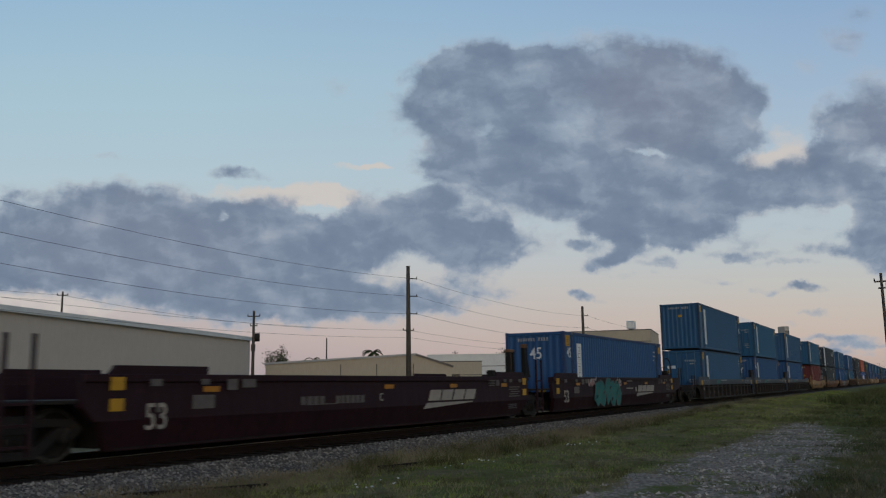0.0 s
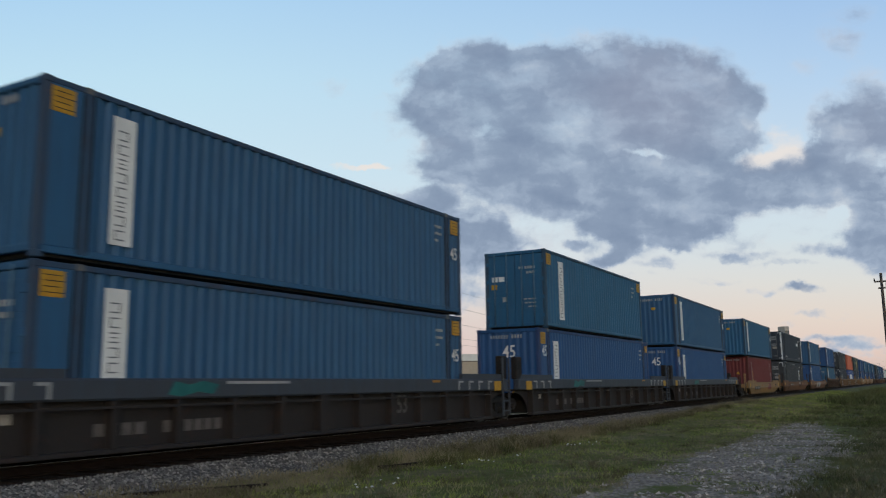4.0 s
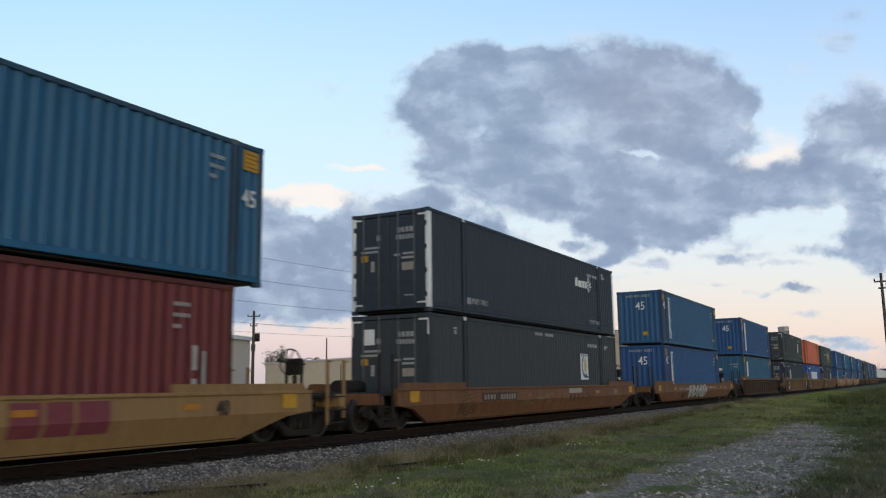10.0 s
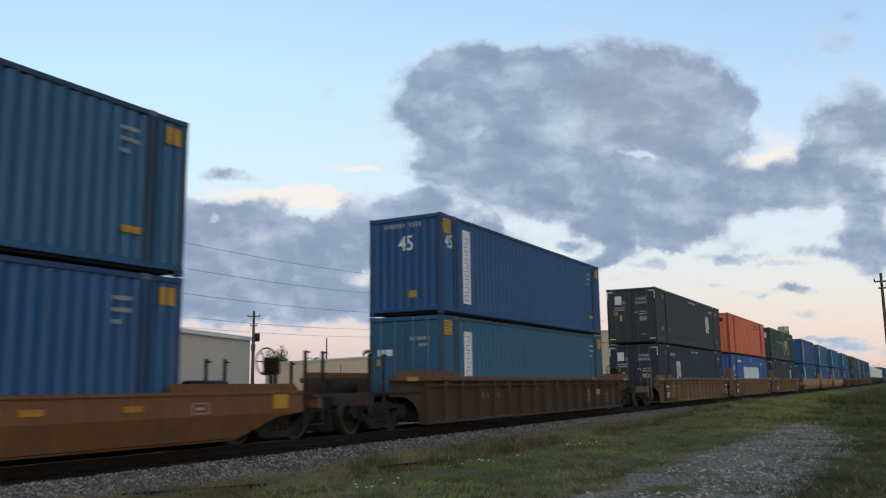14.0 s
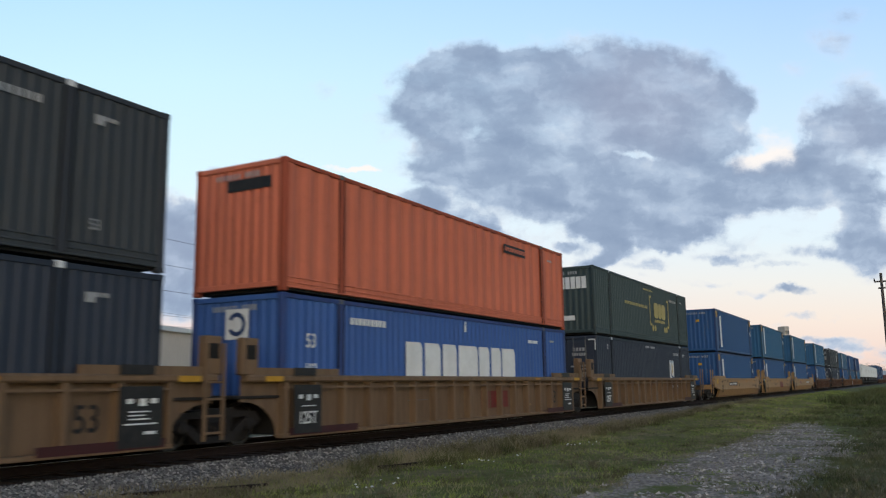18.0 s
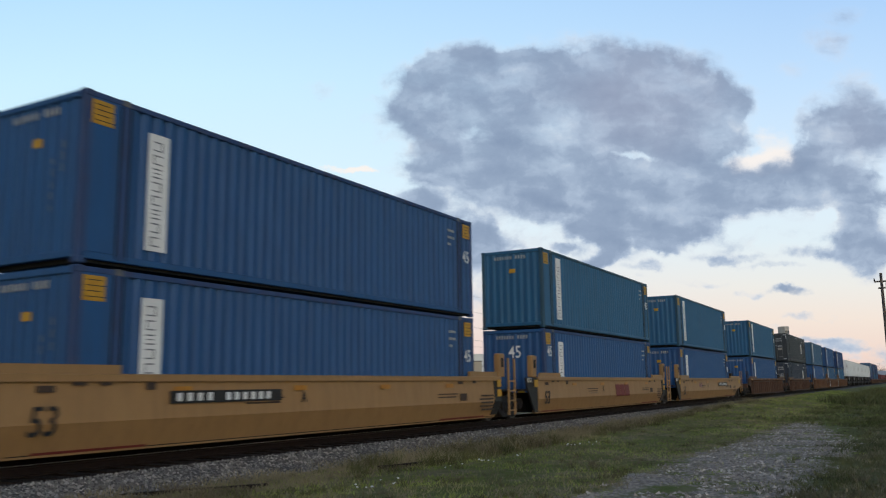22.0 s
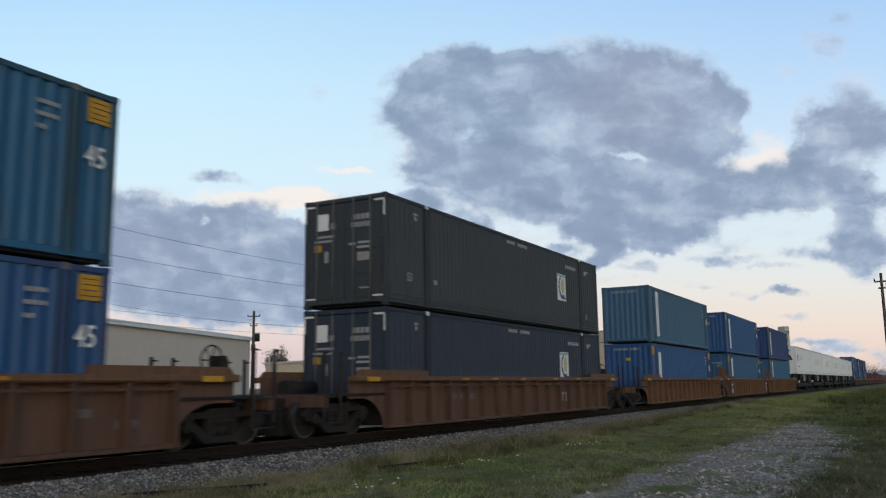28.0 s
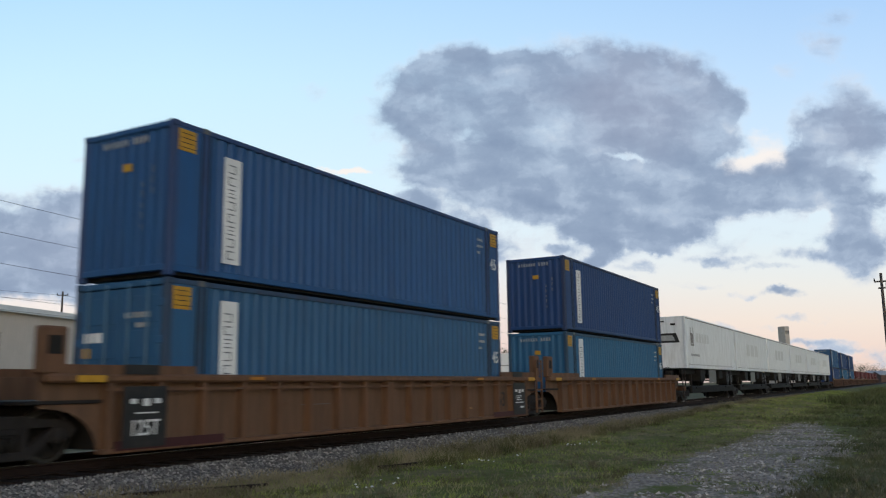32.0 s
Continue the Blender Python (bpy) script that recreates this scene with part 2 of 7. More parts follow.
def bars(name, specs, y, material, parent, label="", facing="side", thick=0.006):
    """Plain bars (x0, x1, z0, z1) lying on the near side at y, or (y0, y1, z0, z1) on an end at x = y."""
    if facing == "side":
        bm = boxes(*[(a, b, y - thick, y, c, d) for a, b, c, d in specs])
    else:
        bm = boxes(*[(y - thick, y, a, b, c, d) for a, b, c, d in specs])
    ob = part(name, bm, material, parent, label)
    if len(specs) > 2:
        ob["kind"] = "stuff"
    return ob


# ------------------------------------------------------------------ sky backdrop
def sky_backdrop():
    n = Nodes("evening_sky")
    n.t.nodes.remove(n.bsdf)
    sep = n.add("ShaderNodeSeparateXYZ")
    vec = n.add("ShaderNodeVectorMath", operation="SCALE")
    n.link(n.coords(), vec.inputs[0])
    vec.inputs["Scale"].default_value = 1 / SKY_UNIT
    flat = vec.outputs[0]
    n.link(flat, sep.inputs[0])
    up = n.math("MULTIPLY_ADD", sep.outputs[1], 1 / 1000.0)
    up.node.inputs[2].default_value = 0.5
    across = n.math("MULTIPLY_ADD", sep.outputs[0], 1 / 2000.0)
    across.node.inputs[2].default_value = 0.5
    left = n.ramp(up, [(0.26, lin(204, 190, 196)), (0.34, lin(228, 210, 208)), (0.42, lin(232, 226, 226)), (0.5, lin(226, 238, 246)), (0.64, lin(214, 241, 254)), (0.8, lin(201, 236, 255)), (0.95, lin(183, 223, 254))])
    right = n.ramp(up, [(0.26, lin(214, 192, 184)), (0.32, lin(238, 214, 202)), (0.38, lin(240, 226, 214)), (0.44, lin(234, 233, 228)), (0.52, lin(222, 236, 243)), (0.62, lin(216, 235, 249)), (0.8, lin(192, 222, 251)), (0.95, lin(172, 208, 247))])
    clear = n.mix(n.ramp(across, [(0.28, (0, 0, 0)), (0.8, (1, 1, 1))]), left, right)

    def moved(vector, scale, detail, reach):
        """The places, pushed about by a colour noise."""
        push = n.add("ShaderNodeTexNoise")
        push.inputs["Scale"].default_value, push.inputs["Detail"].default_value, push.inputs["Roughness"].default_value = scale, detail, 0.6
        n.link(flat, push.inputs["Vector"])
        shift = n.add("ShaderNodeVectorMath", operation="MULTIPLY_ADD")
        shift.inputs[1].default_value, shift.inputs[2].default_value = (reach[0], reach[1], 0), (-reach[0] / 2, -reach[1] / 2, 0)
        n.link(push.outputs["Color"], shift.inputs[0])
        out = n.add("ShaderNodeVectorMath", operation="ADD")
        n.link(vector, out.inputs[0])
        n.link(shift.outputs[0], out.inputs[1])
        return out.outputs[0]

    bent = moved(flat, 0.011, 5, (85, 62))

    def gathered(banks, place=bent, inner=0.35):
        total = None
        for i, (x, y, rx, ry, w) in enumerate(banks):
            if i and i % 12 == 0:
                # a step between runs of banks keeps the shader small
                nudge = n.add("ShaderNodeVectorMath", operation="ADD")
                n.link(place, nudge.inputs[0])
                n.link(n.math("MULTIPLY", total, 1e-6), nudge.inputs[1])
                place = nudge.outputs[0]
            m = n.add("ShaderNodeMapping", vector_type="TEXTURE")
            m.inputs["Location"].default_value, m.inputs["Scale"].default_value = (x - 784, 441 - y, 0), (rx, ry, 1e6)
            n.link(place, m.inputs[0])
            ln = n.add("ShaderNodeVectorMath", operation="LENGTH")
            n.link(m.outputs[0], ln.inputs[0])
            mr = n.add("ShaderNodeMapRange", interpolation_type="SMOOTHSTEP")
            for k, v in ((1, 1.4), (2, inner), (3, 0.0), (4, w)):
                mr.inputs[k].default_value = v
            n.link(ln.outputs["Value"], mr.inputs[0])
            total = mr.outputs[0] if total is None else n.math("ADD", total, mr.outputs[0])
        return n.math("MINIMUM", total, 1.0)

    def step(value, low, high):
        mr = n.add("ShaderNodeMapRange", interpolation_type="SMOOTHSTEP")
        mr.inputs[1].default_value, mr.inputs[2].default_value = low, high
        n.link(value, mr.inputs[0])
        return mr.outputs[0]

    wide = n.add("ShaderNodeMapping")
    wide.inputs["Scale"].default_value = (0.8, 1.2, 1)
    n.link(flat, wide.inputs[0])
    curled = moved(wide.outputs[0], 0.02, 4, (40, 30))
    lumps = n.math("SUBTRACT", n.noise(curled, 0.0135, 9, 0.57), 0.5)
    broad = n.math("SUBTRACT", n.noise(wide.outputs[0], 0.006, 3, 0.5), 0.5)
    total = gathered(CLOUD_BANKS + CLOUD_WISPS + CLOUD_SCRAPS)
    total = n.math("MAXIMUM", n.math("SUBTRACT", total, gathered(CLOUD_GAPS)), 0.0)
    rough = n.math("ADD", n.math("MULTIPLY", lumps, 2.7), n.math("MULTIPLY", broad, 0.8))
    rough = n.math("MULTIPLY", rough, n.math("ADD", n.math("MULTIPLY", n.math("MULTIPLY", total, n.math("SUBTRACT", 1.06, total)), 2.2), 0.22))
    thick = n.math("ADD", total, rough)
    # the undersides: even grey, a little lighter where the bank is thin and on the side of the light
    lit = n.add("ShaderNodeVectorMath", operation="ADD")
    lit.inputs[1].default_value = (10, 16, 0)
    n.link(curled, lit.inputs[0])
    relief = n.math("SUBTRACT", n.noise(curled, 0.012, 5, 0.5), n.noise(lit.outputs[0], 0.012, 5, 0.5))
    mottle = n.math("SUBTRACT", n.noise(bent, 0.0075, 4, 0.5), 0.5)
    shade = n.math("ADD", n.math("MULTIPLY", thick, 0.52), n.math("ADD", n.math("MULTIPLY", relief, -0.75), n.math("MULTIPLY", mottle, -0.5)))
    body = n.ramp(shade, [(0.12, lin(216, 220, 228)), (0.28, lin(190, 202, 218)), (0.40, lin(166, 183, 206)), (0.54, lin(143, 161, 187)), (0.85, lin(123, 142, 171))])
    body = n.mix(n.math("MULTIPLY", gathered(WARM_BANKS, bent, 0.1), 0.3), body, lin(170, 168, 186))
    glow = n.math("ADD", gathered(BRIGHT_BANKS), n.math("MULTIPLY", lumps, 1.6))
    behind = n.mix(n.math("MULTIPLY", step(glow, 0.3, 0.95), 0.85), clear, lin(250, 240, 232))
    high = n.ramp(up, [(0.54, (0, 0, 0)), (0.72, (1, 1, 1))])
    cover = n.mix(high, step(thick, 0.16, 0.84), step(thick, 0.06, 1.15))
    seen = n.mix(n.math("MULTIPLY", cover, 0.97), behind, body)
    em = n.add("ShaderNodeEmission")
    n.link(seen, em.inputs[0])
    em.inputs[1].default_value = 1.0
    n.link(em.outputs[0], n.out.inputs[0])
    bm = bmesh.new()
    bmesh.ops.create_grid(bm, x_segments=2, y_segments=2, size=1)
    bmesh.ops.scale(bm, vec=(2700, 1900, 1), verts=bm.verts)
    ob = part("backdrop", bm, n.mat)
    return tagged(ob, "evening sky with grey-blue drifting clouds over a peach horizon", "sky", kind="structure")


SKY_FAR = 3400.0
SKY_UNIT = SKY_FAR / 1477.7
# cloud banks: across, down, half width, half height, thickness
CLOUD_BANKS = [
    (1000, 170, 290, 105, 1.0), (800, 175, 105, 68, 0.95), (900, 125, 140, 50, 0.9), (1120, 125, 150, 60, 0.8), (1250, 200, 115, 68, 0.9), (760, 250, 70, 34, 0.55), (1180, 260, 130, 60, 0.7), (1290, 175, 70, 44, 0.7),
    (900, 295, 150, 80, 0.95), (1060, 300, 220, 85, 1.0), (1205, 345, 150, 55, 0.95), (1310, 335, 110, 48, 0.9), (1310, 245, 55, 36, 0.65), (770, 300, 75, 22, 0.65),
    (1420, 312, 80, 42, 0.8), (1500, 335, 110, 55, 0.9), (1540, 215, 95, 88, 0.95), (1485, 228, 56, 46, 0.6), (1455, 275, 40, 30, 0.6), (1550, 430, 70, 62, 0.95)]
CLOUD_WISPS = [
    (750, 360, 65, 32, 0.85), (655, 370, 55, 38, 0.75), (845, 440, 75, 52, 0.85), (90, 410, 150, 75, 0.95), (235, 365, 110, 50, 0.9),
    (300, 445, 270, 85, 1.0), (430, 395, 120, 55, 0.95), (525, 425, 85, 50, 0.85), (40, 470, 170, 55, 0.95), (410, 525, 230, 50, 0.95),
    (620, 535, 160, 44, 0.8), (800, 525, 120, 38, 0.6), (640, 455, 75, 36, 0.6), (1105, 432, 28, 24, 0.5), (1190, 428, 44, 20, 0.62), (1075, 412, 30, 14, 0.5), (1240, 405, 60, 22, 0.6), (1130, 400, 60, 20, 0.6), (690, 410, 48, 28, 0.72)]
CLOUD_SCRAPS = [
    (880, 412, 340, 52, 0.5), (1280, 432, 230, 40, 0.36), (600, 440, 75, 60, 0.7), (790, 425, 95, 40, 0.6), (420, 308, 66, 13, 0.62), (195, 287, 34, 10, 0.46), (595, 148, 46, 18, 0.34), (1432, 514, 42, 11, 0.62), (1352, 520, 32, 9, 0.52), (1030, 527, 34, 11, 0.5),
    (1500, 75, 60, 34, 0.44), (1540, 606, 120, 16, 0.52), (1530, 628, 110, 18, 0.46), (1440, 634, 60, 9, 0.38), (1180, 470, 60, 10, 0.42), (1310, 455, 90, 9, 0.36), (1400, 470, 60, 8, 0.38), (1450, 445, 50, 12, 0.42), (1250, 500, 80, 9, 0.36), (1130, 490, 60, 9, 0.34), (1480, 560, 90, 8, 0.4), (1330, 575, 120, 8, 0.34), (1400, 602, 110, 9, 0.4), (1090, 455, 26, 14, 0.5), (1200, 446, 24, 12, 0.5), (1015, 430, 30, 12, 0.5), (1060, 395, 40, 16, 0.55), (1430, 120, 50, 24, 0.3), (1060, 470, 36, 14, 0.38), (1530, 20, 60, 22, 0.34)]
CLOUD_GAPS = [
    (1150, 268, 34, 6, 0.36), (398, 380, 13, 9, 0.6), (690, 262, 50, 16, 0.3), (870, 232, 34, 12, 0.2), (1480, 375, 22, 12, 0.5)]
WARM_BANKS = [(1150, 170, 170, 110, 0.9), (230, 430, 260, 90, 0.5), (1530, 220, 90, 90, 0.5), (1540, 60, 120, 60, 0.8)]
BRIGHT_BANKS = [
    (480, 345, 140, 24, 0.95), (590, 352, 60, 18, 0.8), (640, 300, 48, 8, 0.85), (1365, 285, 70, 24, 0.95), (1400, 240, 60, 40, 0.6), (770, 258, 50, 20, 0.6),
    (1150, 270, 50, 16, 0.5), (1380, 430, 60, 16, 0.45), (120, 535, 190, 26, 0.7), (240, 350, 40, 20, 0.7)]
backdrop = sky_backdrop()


# ------------------------------------------------------------------ ground
TRACK_Y = 12.576
RAIL_TOP = -0.003
DROP = -0.123


def rise(x, y):
    """Height of the ground."""
    z = -0.5 + 0.05 * noise.noise((x * 0.25, y * 0.3, 1.0)) + 0.025 * noise.noise((x * 0.9, y * 0.9, 4.0))
    far = min(1.0, max(0.0, (x - 22) / 30))
    if y > 4.5:
        z += far * 0.38 * min(1.0, (y - 4.5) / 4.0) * (1.0 - min(1.0, max(0.0, (y - 9.0) / 1.3)))
    if y < 1.2:
        z += 0.10 * min(1.0, (1.2 - y) / 1.5)
    if y > 13:
        z = -0.35
    return z


def ground_sheet():
    xs = [-3200, -800, -200, -60, -20] + [i * 0.5 for i in range(-20, 130)] + [70, 80, 95, 120, 160, 220, 320, 500, 800, 1400, 2200, 3300]
    ys = [-3200, -900, -250, -80, -30, -12] + [i * 0.4 - 6 for i in range(0, 44)] + [13.2, 15, 18, 24, 36, 60, 110, 200, 500, 1200, 3200]
    verts = [(x, y, rise(x, y)) for x in xs for y in ys]
    k = len(ys)
    faces = [(i * k + j, (i + 1) * k + j, (i + 1) * k + j + 1, i * k + j + 1) for i in range(len(xs) - 1) for j in range(k - 1)]
    me = bpy.data.meshes.new("ground")
    me.from_pydata(verts, [], faces)
    for p in me.polygons:
        p.use_smooth = True
    n = Nodes("grass_and_gravel_ground")
    vec = n.coords()
    sep = n.add("ShaderNodeSeparateXYZ")
    n.link(vec, sep.inputs[0])
    grass = n.mix(n.noise(vec, 0.8, 5), (0.10, 0.13, 0.033), (0.17, 0.172, 0.06))
    soil = n.mix(n.noise(vec, 9, 5), (0.18, 0.148, 0.092), (0.26, 0.215, 0.14))
    field = n.mix(n.ramp(n.noise(vec, 0.6, 8, 0.75), [(0.44, (0, 0, 0)), (0.65, (1, 1, 1))]), grass, soil)
    margin = n.math("ADD", sep.outputs[1], n.math("MULTIPLY", n.math("SUBTRACT", n.noise(vec, 0.5, 6, 0.7), 0.5), 2.4))
    field = n.mix(n.ramp(n.math("MULTIPLY", margin, 0.1), [(0.86, (0, 0, 0)), (0.94, (0.9, 0.9, 0.9)), (1.0, (0.9, 0.9, 0.9))]), field, soil)
    rank = n.ramp(n.math("MULTIPLY", n.math("SUBTRACT", n.math("ADD", sep.outputs[1], n.math("MULTIPLY", n.noise(vec, 0.6, 5, 0.6), 2.0)), n.math("MINIMUM", n.math("MULTIPLY", n.math("MAXIMUM", n.math("SUBTRACT", sep.outputs[0], 26.0), 0.0), 0.1), 3.0)), 0.2), [(0.40, (0.7, 0.7, 0.7)), (0.6, (0, 0, 0))])
    field = n.mix(rank, field, n.mix(n.noise(vec, 2.5, 5), (0.055, 0.06, 0.024), (0.13, 0.105, 0.06)))
    tufts = n.ramp(n.noise(vec, 3.2, 6, 0.7), [(0.4, (0, 0, 0)), (0.62, (1, 1, 1))])
    field = n.mix(n.math("MULTIPLY", tufts, 0.55), field, (0.07, 0.085, 0.022))
    chips = n.add("ShaderNodeTexVoronoi")
    chips.inputs["Scale"].default_value = 15
    n.link(vec, chips.inputs["Vector"])
    stone = n.ramp(n.math("ADD", n.math("MULTIPLY", n.noise(vec, 5, 8, 0.75), 0.7), n.math("MULTIPLY", chips.outputs["Distance"], 0.45)), [(0.25, (0.54, 0.455, 0.38)), (0.5, (0.37, 0.31, 0.257)), (0.72, (0.17, 0.142, 0.115))])
    stray = n.math("MULTIPLY", n.math("SUBTRACT", n.noise(vec, 0.55, 10, 0.75), 0.5), 4.2)
    taper = n.math("MULTIPLY_ADD", n.math("MAXIMUM", n.math("SUBTRACT", sep.outputs[0], 24.0), 0.0), 0.17)
    taper.node.inputs[2].default_value = 1.6
    off = n.math("ADD", n.math("MAXIMUM", n.math("SUBTRACT", sep.outputs[1], 4.35), n.math("SUBTRACT", taper, sep.outputs[1])), n.math("MULTIPLY", stray, 0.62))
    lane = n.ramp(n.math("MULTIPLY_ADD", off, 0.5), [(0.47, (1, 1, 1)), (0.6, (0, 0, 0))])
    lane.node.inputs[0].links[0].from_node.inputs[2].default_value = 0.5
    patchy = n.ramp(n.noise(vec, 0.8, 8, 0.74), [(0.42, (0.0, 0.0, 0.0)), (0.50, (1, 1, 1))])
    reach = n.ramp(n.math("MULTIPLY", n.math("ADD", sep.outputs[0], n.math("MULTIPLY", stray, 3.0)), 0.01), [(0.33, (1, 1, 1)), (0.41, (0, 0, 0))])
    col = n.mix(n.math("MULTIPLY", n.math("MULTIPLY", lane, patchy), reach), field, stone)
    n.bump(n.noise(vec, 30, 4), 0.6, 0.03)
    me.materials.append(n.finish(col, 0.95))
    n.bsdf.inputs["Specular IOR Level"].default_value = 0.04
    ob = new("ground", me)
    return tagged(ob, "rough grass verge with a worn gravel lane", "ground", kind="structure")


ground = ground_sheet()


def ballast_bed():
    """Trapezoid bed of crushed stone under the track."""
    bm = bmesh.new()
    prof = [(-2.7, -0.62), (-2.0, -0.42), (-1.45, -0.22), (-1.2, -0.20), (1.2, -0.20), (1.45, -0.22), (2.7, -0.62)]
    xs = [-450, -150] + [i * 0.6 for i in range(0, 90)] + [60, 75, 100, 150, 300, 600, 1200]
    rows = []
    for x in xs:
        rows.append([bm.verts.new((x, TRACK_Y + y + 0.06 * noise.noise((x, y, 2)), z + 0.03 * noise.noise((x * 1.3, y * 2, 7)))) for y, z in prof])
    for a, b in zip(rows, rows[1:]):
        for i in range(len(prof) - 1):
            bm.faces.new((a[i], b[i], b[i + 1], a[i + 1]))
    bmesh.ops.recalc_face_normals(bm, faces=bm.faces)
    n = Nodes("crushed_grey_stone")
    vec = n.coords()
    vor = n.add("ShaderNodeTexVoronoi")
    vor.inputs["Scale"].default_value = 17
    n.link(vec, vor.inputs["Vector"])
    c = n.ramp(n.math("ADD", n.math("MULTIPLY", n.noise(vec, 15, 5), 0.6), n.math("MULTIPLY", vor.outputs["Distance"], 0.5)), [(0.25, (0.26, 0.25, 0.245)), (0.55, (0.06, 0.058, 0.056))])
    c = n.mix(n.ramp(n.noise(vec, 0.7, 4), [(0.5, (0, 0, 0)), (0.8, (0.6, 0.6, 0.6))]), c, (0.10, 0.085, 0.06))
    sep = n.add("ShaderNodeSeparateXYZ")
    n.link(vec, sep.inputs[0])
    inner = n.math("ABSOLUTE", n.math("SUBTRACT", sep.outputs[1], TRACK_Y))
    # Rust stain plus the shade under the cars, put into the bed's colour.
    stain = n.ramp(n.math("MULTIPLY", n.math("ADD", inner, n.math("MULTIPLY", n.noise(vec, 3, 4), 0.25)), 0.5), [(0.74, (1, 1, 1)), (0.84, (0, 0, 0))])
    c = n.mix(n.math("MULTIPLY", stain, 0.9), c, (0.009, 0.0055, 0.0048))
    n.bump(vor.outputs["Distance"], 0.8, 0.04)
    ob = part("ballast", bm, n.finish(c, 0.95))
    return tagged(ob, "bed of grey crushed stone under the track", "ballast", kind="structure")


ballast = ballast_bed()

STONE = Nodes("loose_grey_stone")
STONE = STONE.finish(STONE.mix(STONE.math("MULTIPLY", STONE.noise(STONE.coords(), 9, 4), 0.6), STONE.ramp(STONE.add("ShaderNodeNewGeometry").outputs["Random Per Island"], [(0.0, (0.075, 0.071, 0.067)), (0.6, (0.185, 0.176, 0.166)), (1.0, (0.36, 0.34, 0.315))]), (0.10, 0.097, 0.092)), 0.9)


GRAVEL = Nodes("pale_limestone_gravel")
GRAVEL = GRAVEL.finish(GRAVEL.ramp(GRAVEL.add("ShaderNodeNewGeometry").outputs["Random Per Island"], [(0.0, (0.13, 0.113, 0.095)), (0.75, (0.30, 0.262, 0.222)), (1.0, (0.48, 0.43, 0.375))]), 0.9)


def scatter_mesh(name, verts, faces, material):
    me = bpy.data.meshes.new(name)
    me.from_pydata(verts.tolist(), [], faces.tolist())
    me.materials.append(material)
    return new(name, me)


def stones(name, places, sizes, rng, material=None):
    """Many eight-sided stones in one mesh."""
    base = np.array([(1, 0, 0), (-1, 0, 0), (0, 1, 0), (0, -1, 0), (0, 0, 1), (0, 0, -1)], float)
    tri = np.array([(0, 2, 4), (2, 1, 4), (1, 3, 4), (3, 0, 4), (2, 0, 5), (1, 2, 5), (3, 1, 5), (0, 3, 5)])
    n = len(places)
    ang = rng.uniform(0, 6.28, n)
    jit = base[None] + rng.uniform(-0.35, 0.35, (n, 6, 3))
    jit[:, :, 2] *= 0.7
    c, s = np.cos(ang)[:, None], np.sin(ang)[:, None]
    x, y = jit[:, :, 0] * c - jit[:, :, 1] * s, jit[:, :, 0] * s + jit[:, :, 1] * c
    v = np.stack([x, y, jit[:, :, 2]], 2) * sizes[:, None, None] + places[:, None, :]
    f = (tri[None] + (np.arange(n) * 6)[:, None, None]).reshape(-1, 3)
    return scatter_mesh(name, v.reshape(-1, 3), f, material or STONE)


rng = np.random.default_rng(5)


def ballast_height(y):
    return np.interp(y - TRACK_Y, [-2.7, -2.0, -1.45, -1.2], [-0.62, -0.42, -0.22, -0.20])


n_st = 16000
bx, by = 5.5 + 42 * rng.random(n_st) ** 1.7, TRACK_Y - 1.36 - 1.34 * rng.random(n_st)
ob = stones("ballast_stones", np.stack([bx, by, ballast_height(by)], 1), rng.uniform(0.02, 0.045, n_st), rng)
tagged(ob, "loose grey ballast stones beside the track", "ballast stones", kind="stuff")
n_st = 9000
bx = 9.5 + 27 * rng.random(n_st) ** 1.3
by = 2.95 + rng.uniform(-1.8, 1.8, n_st)
keep = np.array([noise.noise((a * 0.6, b * 0.9, 21.0)) + 0.5 * noise.noise((a * 2.3, b * 2.3, 3.0)) > rng.uniform(-0.5, 0.2) + 1.6 * max(0, b - 4.1, 1.7 + max(0, a - 24) * 0.17 - b) for a, b in zip(bx, by)])
bx, by = bx[keep], by[keep]
n_st = len(bx)
bz = np.array([rise(a, b) for a, b in zip(bx, by)])
ob = stones("gravel_stones", np.stack([bx, by, bz], 1), rng.uniform(0.012, 0.05, n_st), rng, GRAVEL)
tagged(ob, "pale loose gravel on the worn lane", "gravel", kind="stuff")


def blade_material(name, a, b, dry=None):
    n = Nodes(name)
    r = n.add("ShaderNodeNewGeometry").outputs["Random Per Island"]
    c = n.mix(r, a, b)
    c = n.mix(n.ramp(n.noise(n.coords(), 1.3, 4), [(0.42, (0, 0, 0)), (0.62, (0.75, 0.75, 0.75))]), c, tuple(v * 0.45 for v in a))
    c = n.mix(n.ramp(n.noise(n.coords(), 0.3, 3, 0.5), [(0.5, (0, 0, 0)), (0.68, (0.6, 0.6, 0.6))]), c, tuple(v * 1.35 for v in b))
    if dry:
        c = n.mix(n.ramp(n.noise(n.coords(), 0.42, 5, 0.65), [(0.5, (0, 0, 0)), (0.66, (0.85, 0.85, 0.85))]), c, dry)
    made = n.finish(c, 0.8)
    n.bsdf.inputs["Specular IOR Level"].default_value = 0.1
    return made


